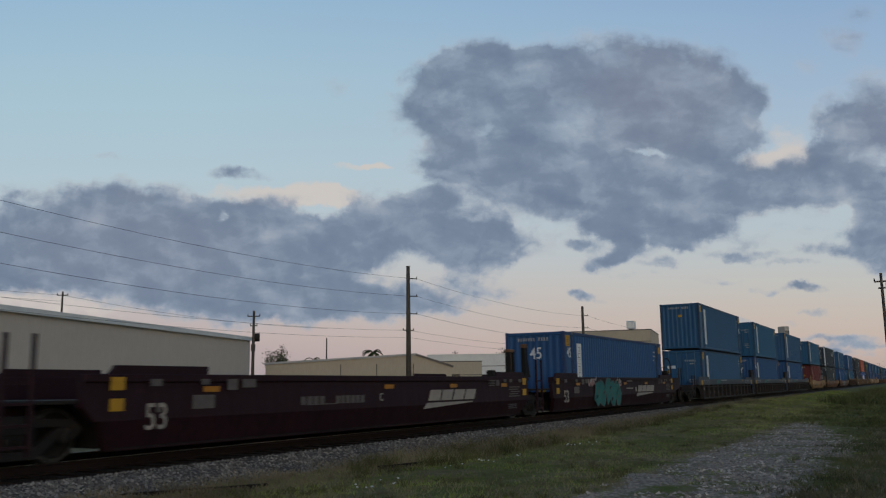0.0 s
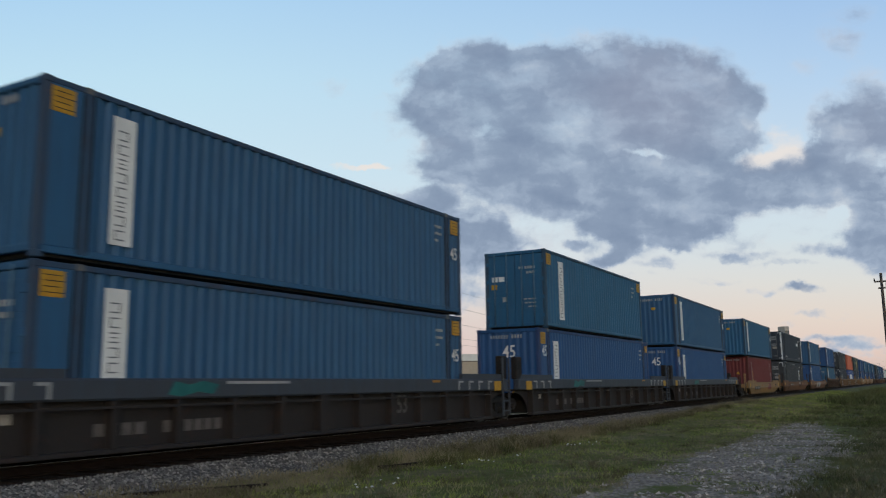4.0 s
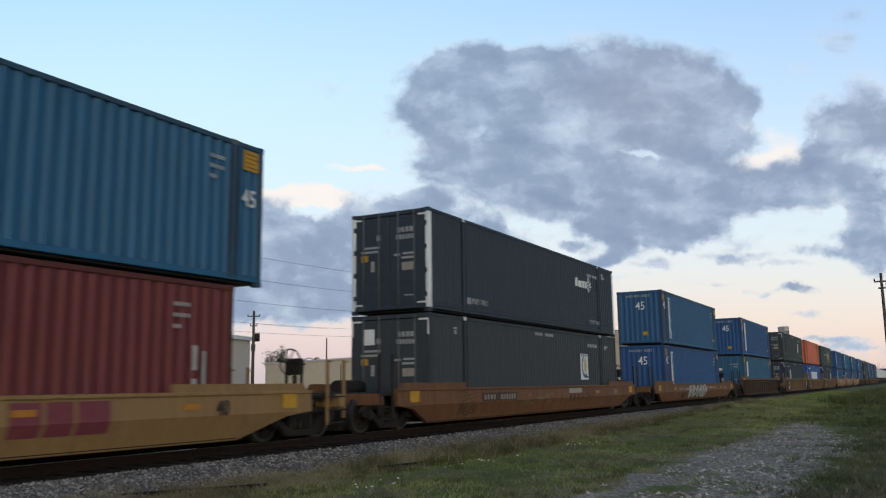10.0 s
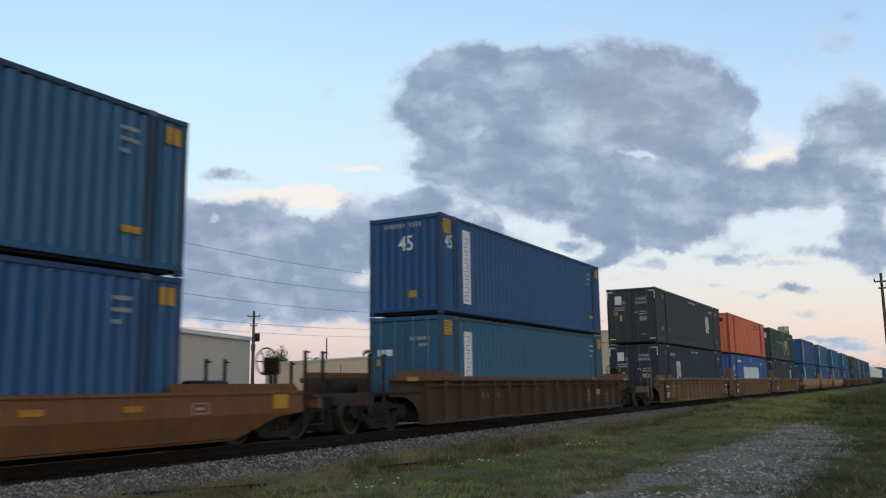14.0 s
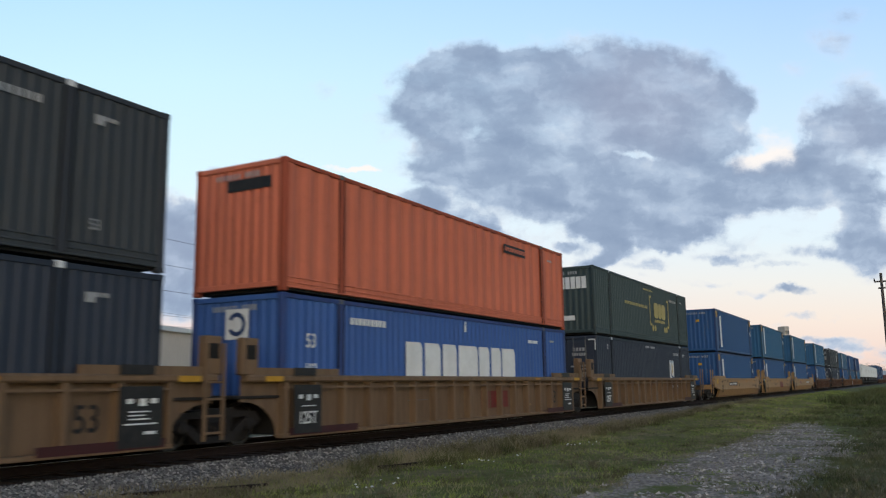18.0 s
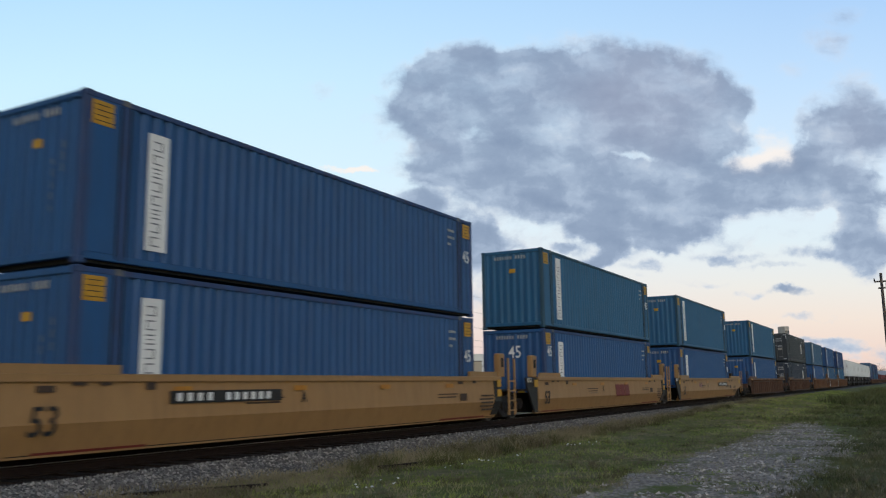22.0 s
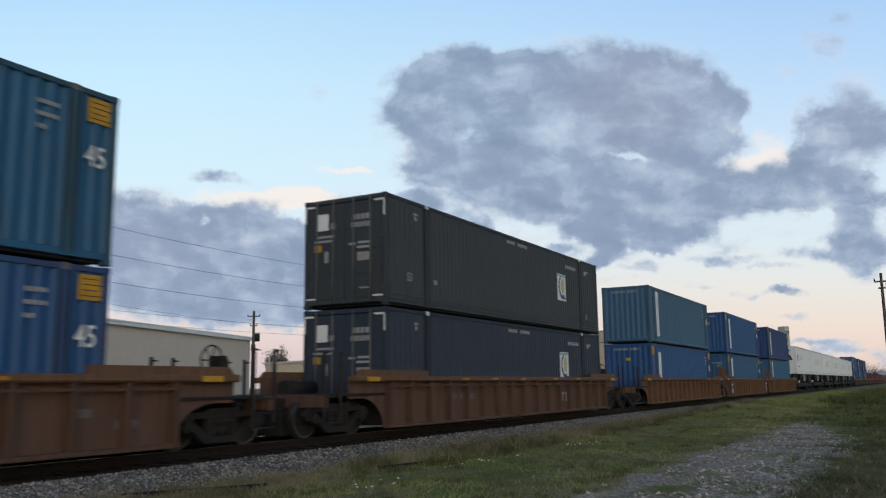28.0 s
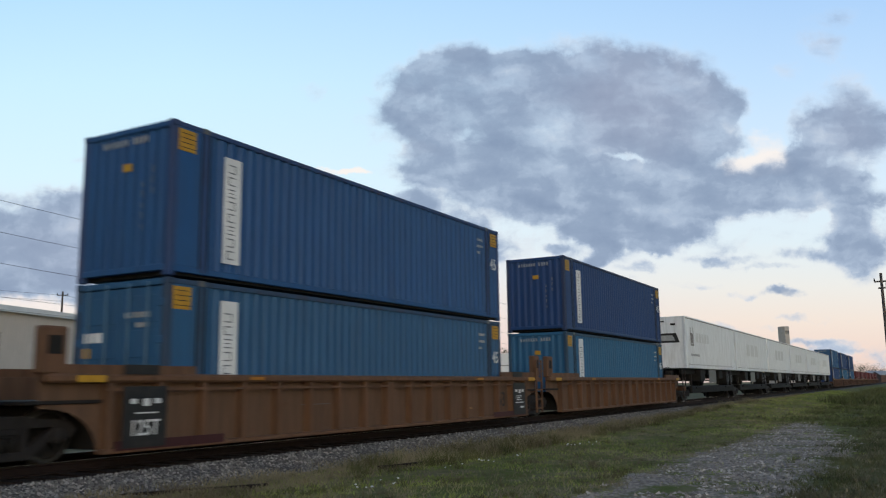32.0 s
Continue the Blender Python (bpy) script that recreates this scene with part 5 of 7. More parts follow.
    for e, kind in zip((-1, 1), ends):
        x1 = half + 1.25 if kind == "C" else half - 0.18
        a, b = sorted((e * (well - 0.1), e * x1))
        part("end_sill", boxes((a, b, -0.38, 0.38, 0.55, 1.0), bevel=0.02), p if style != "ribbed" else IRON, ob, "centre sill")
        part("end_deck", boxes((a, b if kind != "C" else (b if e < 0 else b - 0.45), -1.36, 1.36, 1.02, 1.08), bevel=0.01) if kind != "C" else boxes((max(a, -x1 + 0.45), min(b, x1 - 0.45), -1.36, 1.36, 1.02, 1.08), bevel=0.01), IRON, ob, "grimy end platform")
        if kind != "J":
            truck(ob, e * (joint or half) if kind == "T" else e * half)
        if kind == "C":
            bm = boxes((e * x1 - 0.1 if e > 0 else -x1 - 0.62, e * x1 + 0.62 if e > 0 else -x1 + 0.1, -0.11, 0.11, 0.62, 0.84), bevel=0.03)
            part("coupler", bm, IRON, ob, "knuckle coupler")
            part("end_beam", boxes((e * (x1 - 0.28) - 0.11, e * (x1 - 0.28) + 0.11, -1.44, 1.44, 0.78, 1.06), bevel=0.02), p, ob)
            for s in (-1, 1):
                for k in (0.02, 0.62):
                    bm = bmesh.new()
                    x = e * (x1 - 0.2 - k)
                    tall = 1.62 if chord else 1.82 if paint == "yellow" else 2.0
                    box(bm, x - 0.032, x + 0.032, s * 1.42 - 0.025, s * 1.42 + 0.025, 0.42 if k > 0.3 else 0.55, tall - 0.1 * (s > 0))
                    box(bm, x + 0.032, x + 0.15, s * 1.42 - 0.018, s * 1.42 + 0.018, tall - 0.14 * (s > 0) - 0.05, tall - 0.14 * (s > 0) - 0.015)
                    part("end_post", bm, p if paint in ("tan", "yellow", "clean_yellow") else END_IRON, ob, "upright grab post with a hooked top")
                bm = bmesh.new()
                for z in (0.44, 0.72, 1.0):
                    xx = sorted((e * (x1 - 0.2), e * (x1 - 0.82)))
                    box(bm, xx[0], xx[1], s * 1.44 - 0.015, s * 1.44 + 0.015, z, z + 0.03)
                part("step", bm, FRAME_IRON, ob)
            if e > 0:
                bm = bmesh.new()
                hub, rim = Vector((x1 - 1.25, -0.72, 1.7 if chord else 1.78)), []
                for k in range(20):
                    a0 = k * math.pi / 10
                    rim.append(hub + (Vector((0.28 * math.cos(a0), 0.28 * math.sin(a0), 0)) if chord else Vector((0, 0.28 * math.cos(a0), 0.28 * math.sin(a0)))))
                for k in range(20):
                    tube(bm, rim[k], rim[(k + 1) % 20], 0.018, sides=5, caps=False)
                for k in range(3):
                    tube(bm, rim[k * 3], rim[k * 3 + 10], 0.014, sides=5)
                w = part("brake_wheel", bm, IRON, ob, "hand brake wheel")
                part("brake_gear_box", boxes((x1 - 1.18, x1 - 0.98, -0.9, -0.56, 1.5, 1.86), (x1 - 1.12, x1 - 1.04, -0.77, -0.67, 1.05, 1.5), bevel=0.02), IRON, w)
            bm = bmesh.new()
            tube(bm, (e * (well + 0.4), 0.55, 1.2), (e * (well + 1.5), 0.55, 1.2), 0.2, sides=12)
            part("air_tank", bm, IRON, ob, "air reservoir")
        elif style != "slant":
            for s in () if maroon else (-1, 1):
                xx = sorted((e * (te_of[e] - 0.35), e * (te_of[e] + 0.1))) if not clean else sorted((e * te_of[e], e * (te_of[e] + 0.38)))
                part("corner_guide", boxes((xx[0], xx[1], s * 1.36 - 0.1, s * 1.36 + 0.1, top, top + 0.72), bevel=0.03), c if paint != "grey" else IRON, ob, "upright container corner guide")
                part("guide_hollow", boxes((xx[0] + 0.1, xx[1] - 0.1, s * 1.36 - 0.106, s * 1.36 + 0.106, top + 0.3, top + 0.58)), UNDER, ob)
            if e > 0:
                lx = tr + (0.55 if maroon else (0.45 if clean else -0.42))
                for k in (0.0, 0.45):
                    part("ladder_post", boxes((lx + k, lx + 0.06 + k, -1.56, -1.50, 0.3, 2.05), bevel=0.008), c, ob)
                for z in (0.42, 0.72, 1.02, 1.32):
                    part("ladder_rung", boxes((lx + 0.02, lx + 0.49, -1.55, -1.512, z, z + 0.04)), c, ob)
    # markings of the near side
    y = -1.515 if style == "smooth" else -1.506
    if style == "ribbed":
        y = -1.32
    if style == "slant":
        if brand != "tags":
            bars("number_board", [(-5.4, -2.95, 0.76 if well > 7 else 0.62, 1.0 if well > 7 else 0.86)], y, DECAL_BLACK if paint == "yellow" else PAINT["brown"], ob, "dark number board")
        bars("number_print", number_bars(-5.28, 0.8 if well > 7 else 0.66, 4, 0.08, 0.15, 0.13) + number_bars(-4.15, 0.8 if well > 7 else 0.66, 6, 0.08, 0.15, 0.11), y - 0.008, DECAL_DULL, ob)
    elif brand[:5] != "board":
        bars("number_print", [(-3.2, -2.2, 0.86, 0.88)] if clean or maroon or paint in ("tan", "rust") else number_bars(-5.15, 0.84, 4, 0.12, 0.17, 0.06) + number_bars(-4.3, 0.84, 5, 0.12, 0.17, 0.07) + [(6.2, 6.55, 0.8, 0.94), (7.0, 7.45, 0.6, 0.74)] if paint != "grey" else number_bars(-5.7, 0.5, 4, 0.2, 0.2, 0.07) + number_bars(-4.3, 0.5, 6, 0.18, 0.2, 0.06), y, DECAL_FAINT, ob, "faded number bars")
    bars("data_stencil", [(6.9, 7.3, 0.78, 0.8), (6.9, 7.3, 0.96, 0.98), (6.9, 6.92, 0.8, 0.96), (7.28, 7.3, 0.8, 0.96), (6.98, 7.2, 0.85, 0.9)] if paint == "amber" else [(-7.3, -7.1, 0.75, 0.9)] if paint in ("grey", "yellow") else [(4.3, 4.6, 0.55, 0.6)] if paint in ("rust", "russet", "tan") else [(6.8 + 0.05 * (k % 3), 7.6 - 0.12 * (k % 2), 0.86 + k * 0.07, 0.89 + k * 0.07) for k in range(5)] + [(6.75, 7.35, 0.5 + k * 0.055, 0.525 + k * 0.055) for k in range(3)] + [(5.4, 5.8, 1.2 + k * 0.05, 1.225 + k * 0.05) for k in range(4)] + [(5.9, 6.1, 1.2, 1.38)] if maroon else [(well - 1.3 - 0.1 * (k % 2), well - 0.5, 0.5 + k * 0.1, 0.545 + k * 0.1) for k in range(5)] + ([] if style == "slant" else [(well - 2.6, well - 2.2, 0.8, 1.0)]), y, DECAL_BLACK if paint == "yellow" else DECAL_FAINT if maroon else (PAINT["brown"] if paint == "clean_yellow" else (PAINT["yellow"] if paint in ("rust", "russet", "tan") else DECAL_DULL)), ob, "stencilled data bars")
    bars("reflector_strip", [(x - 0.2, x + 0.2, top - 0.3, top - 0.2) for x in ((-5.95, -0.05, 3.2, 6.45) if maroon else TAGGED_MARKS if brand == "tags" else (4.8,) if brand == "patch" else (-4.8, -1.6, 1.6, 4.8))] if style != "ribbed" else [(x - 0.2, x + 0.2, top - 0.09, top - 0.03) for x in ((-4.3, -2.4, -0.3, 2.5, 4.8) if paint == "russet" else (-4.8, 4.8) if paint == "rust" else (4.8,))], -1.516 if style != "ribbed" else -1.526, DECAL_AMBER, ob, "orange reflector")
    if figure:
        dark = paint in ("clean_yellow", "yellow", "tan", "amber", "rust", "russet")
        lettering(figure, 0.62, ((-7.2 if maroon else -7.5) if style == "smooth" else (3.4 if paint == "grey" else 6.62 if paint in ("tan", "rust") and brand != "pale" else 4.58 if style == "ribbed" else well - 3.7), y - 0.008, 0.76), DECAL_BLACK if dark else (DECAL_FAINT if paint == "grey" else DECAL_DULL), ob, shear=0.2 if paint == "clean_yellow" else 0.0)
    if brand == "three":
        if paint == "clean_yellow":
            spec, mat, nm = [(0.2, 0.78, 0.68, 1.18), (0.84, 1.4, 0.68, 1.18), (1.46, 2.08, 0.68, 1.18)], DECAL_RED, "red brand block"
        elif paint == "tan":
            spec, mat, nm = [(1.1, 1.8, 0.78, 0.92)], DECAL_PINK, "faded pink brand patch"
            bars("pale_patch", [(2.2, 2.65, 0.62, 0.78)], y - 0.002, DECAL_DULL, ob, "pale patch")
        else:
            spec, mat, nm = [(1.4, 1.9, 0.55, 1.06), (1.98, 2.44, 0.55, 1.06), (2.52, 3.1, 0.55, 1.06)], DECAL_CRIMSON, "faded crimson brand block"
        for q in spec:
            part("brand_block", hug(boxes((q[0], q[1], y - 0.006, y, q[2], q[3])), folded), mat, ob, nm)
    if paint == "yellow":
        lettering("40", 0.4, (5.55, y - 0.03, 0.86), DECAL_BLACK, ob)
    if brand in ("board_first", "board_last"):
        x = -5.1 if brand == "board_first" else 1.6
        bars("number_board", [(x, x + 2.9, 0.98, 1.2)], y - 0.002, DECAL_BLACK, ob, "black number board")
        bars("number_print", number_bars(x + 0.16, 1.02, 4, 0.11, 0.14, 0.13) + number_bars(x + 1.35, 1.02, 6, 0.11, 0.14, 0.11), y - 0.009, DECAL_WHITE, ob)
    if brand == "board_last":
        scrawl(ob, -3.75, -3.1, 0.94, 1.2, y - 0.004, 9, 2, DECAL_PINK, DECAL_CRIMSON, True, "small pink scribble")
    if brand == "pale":
        for a, w in ((3.12, 0.3), (3.5, 0.26), (3.84, 0.3), (4.22, 0.34)):
            part("brand_block", boxes((a, a + w, y - 0.008, y, 0.86, 0.94)), DECAL_DULL, ob, "worn pale brand bar")
            part("brand_block", plate([(a + w * 0.3, 0.62), (a + w * 0.55, 0.62), (a + w * 0.75, 0.86), (a + w * 0.45, 0.86)], y - 0.008, y), DECAL_DULL, ob, "worn pale brand bar")
    if maroon:
        x = 1.9
        for i in range(4):
            a = x + i * 0.67
            part("brand_block", plate([(a - 0.1, 0.84), (a + 0.5, 0.84), (a + 0.64, 1.12), (a + 0.04, 1.12)], y - 0.008, y), DECAL_DULL, ob, "dull white slanted brand block")
        part("brand_swoosh", plate([(x - 0.35, 0.64), (x + 2.4, 0.76), (x + 2.4, 0.79), (x - 0.15, 0.79)], y - 0.008, y), DECAL_DULL, ob, "dull white wedge under the brand")
    if maroon:
        if brand == "swoosh":
            lettering("C", 0.26, (-0.4, y - 0.004, 0.97), DECAL_DULL, ob, name="unit_letter")
        if ends[1] != "C":
            for s in (-1,):
                for k in (7.09, 7.37):
                    part("tall_guide_post", boxes((k - 0.055, k + 0.055, s * 1.38 - 0.08, s * 1.38 + 0.08, top, top + 0.85), bevel=0.015), UNDER, ob, "tall dark container guide post")
                part("guide_head", boxes((7.03, 7.43, s * 1.38 - 0.085, s * 1.38 + 0.085, top + 0.78, top + 0.87), bevel=0.012), PAINT["amber"], ob, "amber head of the guide")
                part("guide_back", boxes((7.15, 7.31, s * 1.38 - 0.02, s * 1.38 + 0.02, top, top + 0.8)), PAINT["rust"], ob)
                part("tall_guide_post", plate([(8.27, top), (8.67, top), (8.47, top + 0.6), (8.45, top + 1.05), (8.27, top + 1.05)], s * 1.38 - 0.07, s * 1.38 + 0.07), UNDER, ob, "tall dark container guide post")
                part("guide_head", boxes((8.25, 8.49, s * 1.38 - 0.075, s * 1.38 + 0.075, top + 0.95, top + 1.08), bevel=0.012), PAINT["amber"], ob, "amber head of the guide")
            part("guide_bracket", boxes((5.75, 6.01, -1.46, -1.26, top, top + 0.2), bevel=0.02), UNDER, ob)
        if ends[1] == "C":
            bm = bmesh.new()
            pts = [(7.4, 2.45), (8.0, 2.45), (8.3, 2.3), (8.45, 2.0), (8.5, 1.5)]
            for (xa, za), (xb, zb) in zip(pts, pts[1:]):
                tube(bm, (xa, -1.38, za), (xb, -1.38, zb), 0.03, sides=6)
            part("hand_rail", bm, p, ob, "bent hand rail")
    if brand in ("swoosh", "graffiti"):
        bars("stencil_mark", [(-7.35, -7.1, 1.28, 1.4), (-6.2, -6.0, 1.3, 1.4), (-5.55, -5.28, 1.2, 1.4), (-5.15, -4.78, 1.24, 1.4), (-6.4, -5.87, 0.88, 1.12), (-7.2, -7.1, 0.85, 1.0), (6.45, 6.62, 1.3, 1.4), (6.85, 7.05, 1.3, 1.4), (7.55, 7.75, 1.3, 1.4)], y - 0.002, DECAL_FAINT, ob, "worn dull white stencil patches")
        bars("number_print", number_bars(-3.4, 0.87, 4, 0.16, 0.17, 0.05) + number_bars(-2.2, 0.87, 6, 0.14, 0.17, 0.05), y - 0.001, DECAL_FAINT, ob)
    if brand == "graffiti":
        scrawl(ob, -4.1, -0.8, 0.32, 1.44, y - 0.004, 7, 5, DECAL_TEAL, DECAL_FAINT, False, "teal graffiti shape with dull edges")
        scrawl(ob, -4.75, -4.05, 1.12, 1.42, y - 0.003, 3, 3, DECAL_PINK, DECAL_GREY, False, "faded pink scribble")
        scrawl(ob, -1.3, -0.6, 1.1, 1.42, y - 0.003, 4, 3, DECAL_PINK, DECAL_GREY, False, "faded pink scribble")
        bars("stencil_mark", [(0.2, 1.0, 1.3, 1.34), (0.1, 1.1, 0.98, 1.03), (1.45, 1.62, 0.85, 1.05)], y - 0.002, DECAL_DULL, ob)
    if brand == "tags":
        scrawl(ob, -3.0, 1.3, 0.32, 1.12, y - 0.006, 12, 5, DECAL_GREY, DECAL_BLACK, True, "pale grey graffiti shape with black shadows")
        scrawl(ob, -4.6, -3.9, 0.34, 0.7, y - 0.004, 5, 2, PAINT["brown"], PAINT["tan"], True, "dark scribble")
        bars("faded_patch", [(2.1, 3.3, 0.86, 0.96)], y - 0.002, DECAL_PINK, ob, "faded pink patch")
    if brand == "placard":
        bars("placard", [(3.1, 3.58, 0.74, 1.04)], y - 0.004, DECAL_DULL, ob, "pale blank placard")
    if brand == "patch":
        bars("faded_patch", [(1.65, 3.0, 0.9, 1.08)], y - 0.004, DECAL_DULL, ob, "pale scraped patch")
        for k in range(3):
            a = 1.75 + k * 0.42
            part("brand_stain", hug(plate([(a, 0.6), (a + 0.14, 0.6), (a + 0.18, 0.88), (a + 0.04, 0.88)], y - 0.008, y), True), PAINT["brown"], ob, "worn brown brand stain")
        r = random.Random(4)
        for k in range(26):
            cx, cz, rr = 3.3 + 0.5 * (k % 5) / 2 + r.uniform(-0.1, 0.1), 0.82 + r.uniform(-0.2, 0.2), r.uniform(0.08, 0.2)
            a0 = r.uniform(0, 6.28)
            out = [(cx + rr * math.cos(a0 + q) * 1.2, cz + rr * math.sin(a0 + q)) for q in np.linspace(0, r.uniform(0.8, 2.2), 6)]
            part("scribble_stroke", hug(plate(out + [(a + 0.012, b + 0.014) for a, b in out[::-1]], y - 0.007, y - 0.002), True), DECAL_BLACK, ob)
        for k in range(9):
            a, b = -2.3 + k * 0.28 + r.uniform(-0.1, 0.1), 0.74 + r.uniform(-0.16, 0.16)
            part("scraped_paint", hug(plate([(a, b), (a + 0.22, b - 0.05), (a + 0.4, b + 0.04), (a + 0.3, b + 0.1), (a + 0.08, b + 0.07)], y - 0.005, y - 0.001), True), PAINT["tan"], ob, "scraped paler paint")
        for k in range(7):
            b = 0.44 + k * 0.095
            wave = [(-6.75 + 0.2 * q + r.uniform(-0.03, 0.03), b + 0.05 * math.sin(q * 1.7 + k) - 0.04 * q / 5) for q in range(6)]
            part("scribble_stroke", hug(plate(wave + [(a + 0.01, c0 + 0.022) for a, c0 in wave[::-1]], y - 0.007, y - 0.002), True), PAINT["brown"], ob)
        for k in range(4):
            a = -6.75 + k * 0.32
            part("scribble_stroke", hug(plate([(a, 0.42), (a + 0.035, 0.42), (a + 0.075, 0.68), (a + 0.04, 0.68)], y - 0.009, y - 0.003), True), PAINT["brown"], ob)
    if chord == "slate":
        for k in range(4):
            a = -well - 0.5 + k * 0.62
            part("stencil_mark", boxes((a, a + 0.26, -1.528, -1.52, top - 0.1, top - 0.05), (a + 0.2, a + 0.26, -1.528, -1.52, top - 0.3, top - 0.1)), DECAL_GREY, ob, "white hook-shaped stencil mark")
            a = well - 2.2 + k * 0.62
            part("stencil_mark", boxes((a, a + 0.26, -1.528, -1.52, top - 0.1, top - 0.05), (a, a + 0.06, -1.528, -1.52, top - 0.3, top - 0.1)), DECAL_GREY, ob, "white hook-shaped stencil mark")
        part("paint_splash", plate([(-4.4, top - 0.26), (-4.1, top - 0.3), (-3.7, top - 0.22), (-3.35, top - 0.27), (-3.2, top - 0.1), (-3.6, top - 0.03), (-3.9, top - 0.1), (-4.25, top - 0.04)], -1.53, -1.52), DECAL_TEAL, ob, "teal paint splash")
        bars("stencil_line", [(-3.0, -1.2, top - 0.09, top - 0.04)], -1.522, DECAL_GREY, ob)
    if paint == "clean_yellow":
        lettering("A" if brand == "board_first" else "C", 0.3, (-1.48, y - 0.004, 1.02), DECAL_BLACK, ob, name="unit_letter")
        if ends[1] != "C":
            part("black_end_panel", hug(boxes((7.64, 8.08, -1.518, -1.49, 0.34, KNEE), (7.64, 8.08, -1.518, -1.49, KNEE, 1.46))), DECAL_BLACK, ob, "black end panel")
            for z in (0.88, 1.17):
                bars("reflector_square", [(7.78, 8.05, z, z + 0.21)], -1.52, DECAL_YELLOW, ob, "yellow reflector")
        if ends[0] != "C":
            part("dark_end_web", plate([(-9.15, 1.45), (-8.2, 1.45), (-8.2, 0.3), (-8.45, 0.32), (-9.0, 1.1)], -1.46, -1.4), DECAL_BLACK, ob, "black slanted end web")
            bars("reflector_square", [(-8.55, -8.24, 1.14, 1.38)], -1.5, DECAL_YELLOW, ob, "yellow reflector")
            lettering("125 T", 0.2, (-8.85, -1.464, 1.36), DECAL_WHITE, ob)
        for q in ((-7.6, -7.3, 1.2, 1.3), (-7.0, -6.75, 1.3, 1.37), (-6.5, -6.3, 1.3, 1.37), (-5.6, -5.4, 1.22, 1.36), (-3.3, -2.1, 1.02, 1.05), (-3.2, -2.2, 0.93, 0.96), (4.2, 5.3, 0.98, 1.01), (4.2, 5.2, 0.9, 0.93), (5.3, 5.6, 1.26, 1.34), (6.2, 6.4, 1.28, 1.36)):
            bars("stencil_mark", [q], y + 0.02, PAINT["brown"], ob, "faded brown stencil")
        for q in ((-well + 0.5, -well + 2.6, 0.29, 0.33), (well - 3.4, well - 0.8, 0.29, 0.34)):
            part("red_sill", hug(boxes((q[0], q[1], -1.515, -1.50, q[2], q[3]))), DECAL_RED, ob, "dark red sill strip")
    if paint == "tan" and ends == "JT":
        for a in (0.95, 1.6, 2.25):
            part("brand_block", boxes((a, a + 0.56, y - 0.006, y, 0.55, 1.05)), DECAL_RED, ob, "faded dark red brand block")
    if paint == "tan" and "C" in ends:
        for a, b, n in ((-5.6, -5.16, 3), (-5.02, -4.14, 6)) if ends[0] == "C" else ((3.56, 4.01, 3), (4.15, 5.02, 6)):
            bars("number_board", [(a, b, 0.94, 1.12)], y - 0.002, DECAL_BLACK, ob, "black number board")
            bars("number_print", number_bars(a + 0.05, 0.97, n, 0.08, 0.12, (b - a - 0.1 - n * 0.08) / (n - 1)), y - 0.009, DECAL_GREY, ob)
    if brand == "panel" or paint == "tan":
        for e in (-1, 1):
            a, b = sorted((e * 7.05, e * 7.95))
            bars("black_panel", [(a, b, 0.3, 1.28)], -1.53, DECAL_BLACK, ob, "black stencil panel")
            bars("stencil_print", [(a + 0.15, a + 0.27, 1.0, 1.08), (b - 0.27, b - 0.13, 1.0, 1.08), (a + 0.4, a + 0.54, 0.96, 1.08)] + ([(a + 0.2, a + 0.62 - 0.1 * (k % 2), 0.74 + k * 0.06, 0.762 + k * 0.06) for k in range(3)] + [(a + 0.12, b - 0.12, 0.66, 0.685), (a + 0.52, b - 0.14, 0.5, 0.55)] if e > 0 else [(a + 0.25, b - 0.2, 0.84, 0.86)]), -1.537, DECAL_WHITE, ob)
            if e < 0:
                lettering("125T", 0.36, ((a + b) / 2, -1.54, 0.6), DECAL_WHITE, ob)
            bars("dark_band", [(a, b - 0.2, top + 0.0, top + 0.16)], -1.53, DECAL_BLACK, ob)
        for q in ((-well + 0.2, -well + 2.6, 0.27, 0.42), (well - 2.6, well - 0.2, 0.27, 0.42)):
            bars("red_sill", [q], -1.51, DECAL_OXBLOOD, ob, "dark red jacking sill")
    return ob


# ------------------------------------------------------------------ piggyback trailers
def spine_car(half):
    ob = tagged(empty("spine_car"), "dark low spine car carrying a white semi-trailer", "railway car", "spine cars of the train")
    part("centre_beam", boxes((-half, half, -0.32, 0.32, 0.55, 1.0), bevel=0.03), UNDER, ob)
    for x in (-half + 2.2, half - 4.4):
        part("platform", boxes((x, x + 2.6, -1.3, 1.3, 0.86, 0.98), bevel=0.02), UNDER, ob)
    for x in (-3, 0, 3):
        part("cross_bearer", boxes((x - 0.1, x + 0.1, -1.2, 1.2, 0.7, 0.86), bevel=0.02), UNDER, ob)
    for s in (-1, 1):
        part("side_sill", boxes((-half + 1.3, half - 1.3, s * 1.15 - 0.08, s * 1.15 + 0.08, 0.62, 1.0), bevel=0.02), UNDER, ob)
    part("hitch", plate([(-half + 1.2, 1.0), (-half + 1.9, 1.0), (-half + 1.65, 1.95), (-half + 1.4, 1.95)], -0.3, 0.3), IRON, ob, "trailer hitch stand")
    truck(ob, -half)
    return ob


TRAILER_GHOST = painted("faded_grey_lettering", (0.47, 0.48, 0.48), (0.34, 0.32, 0.30), 0.5)
TRAILER_TRIM = mottled("dull_grey_trailer_trim", (0.20, 0.19, 0.185), (0.13, 0.11, 0.10), 8, 0.6, 0.05)


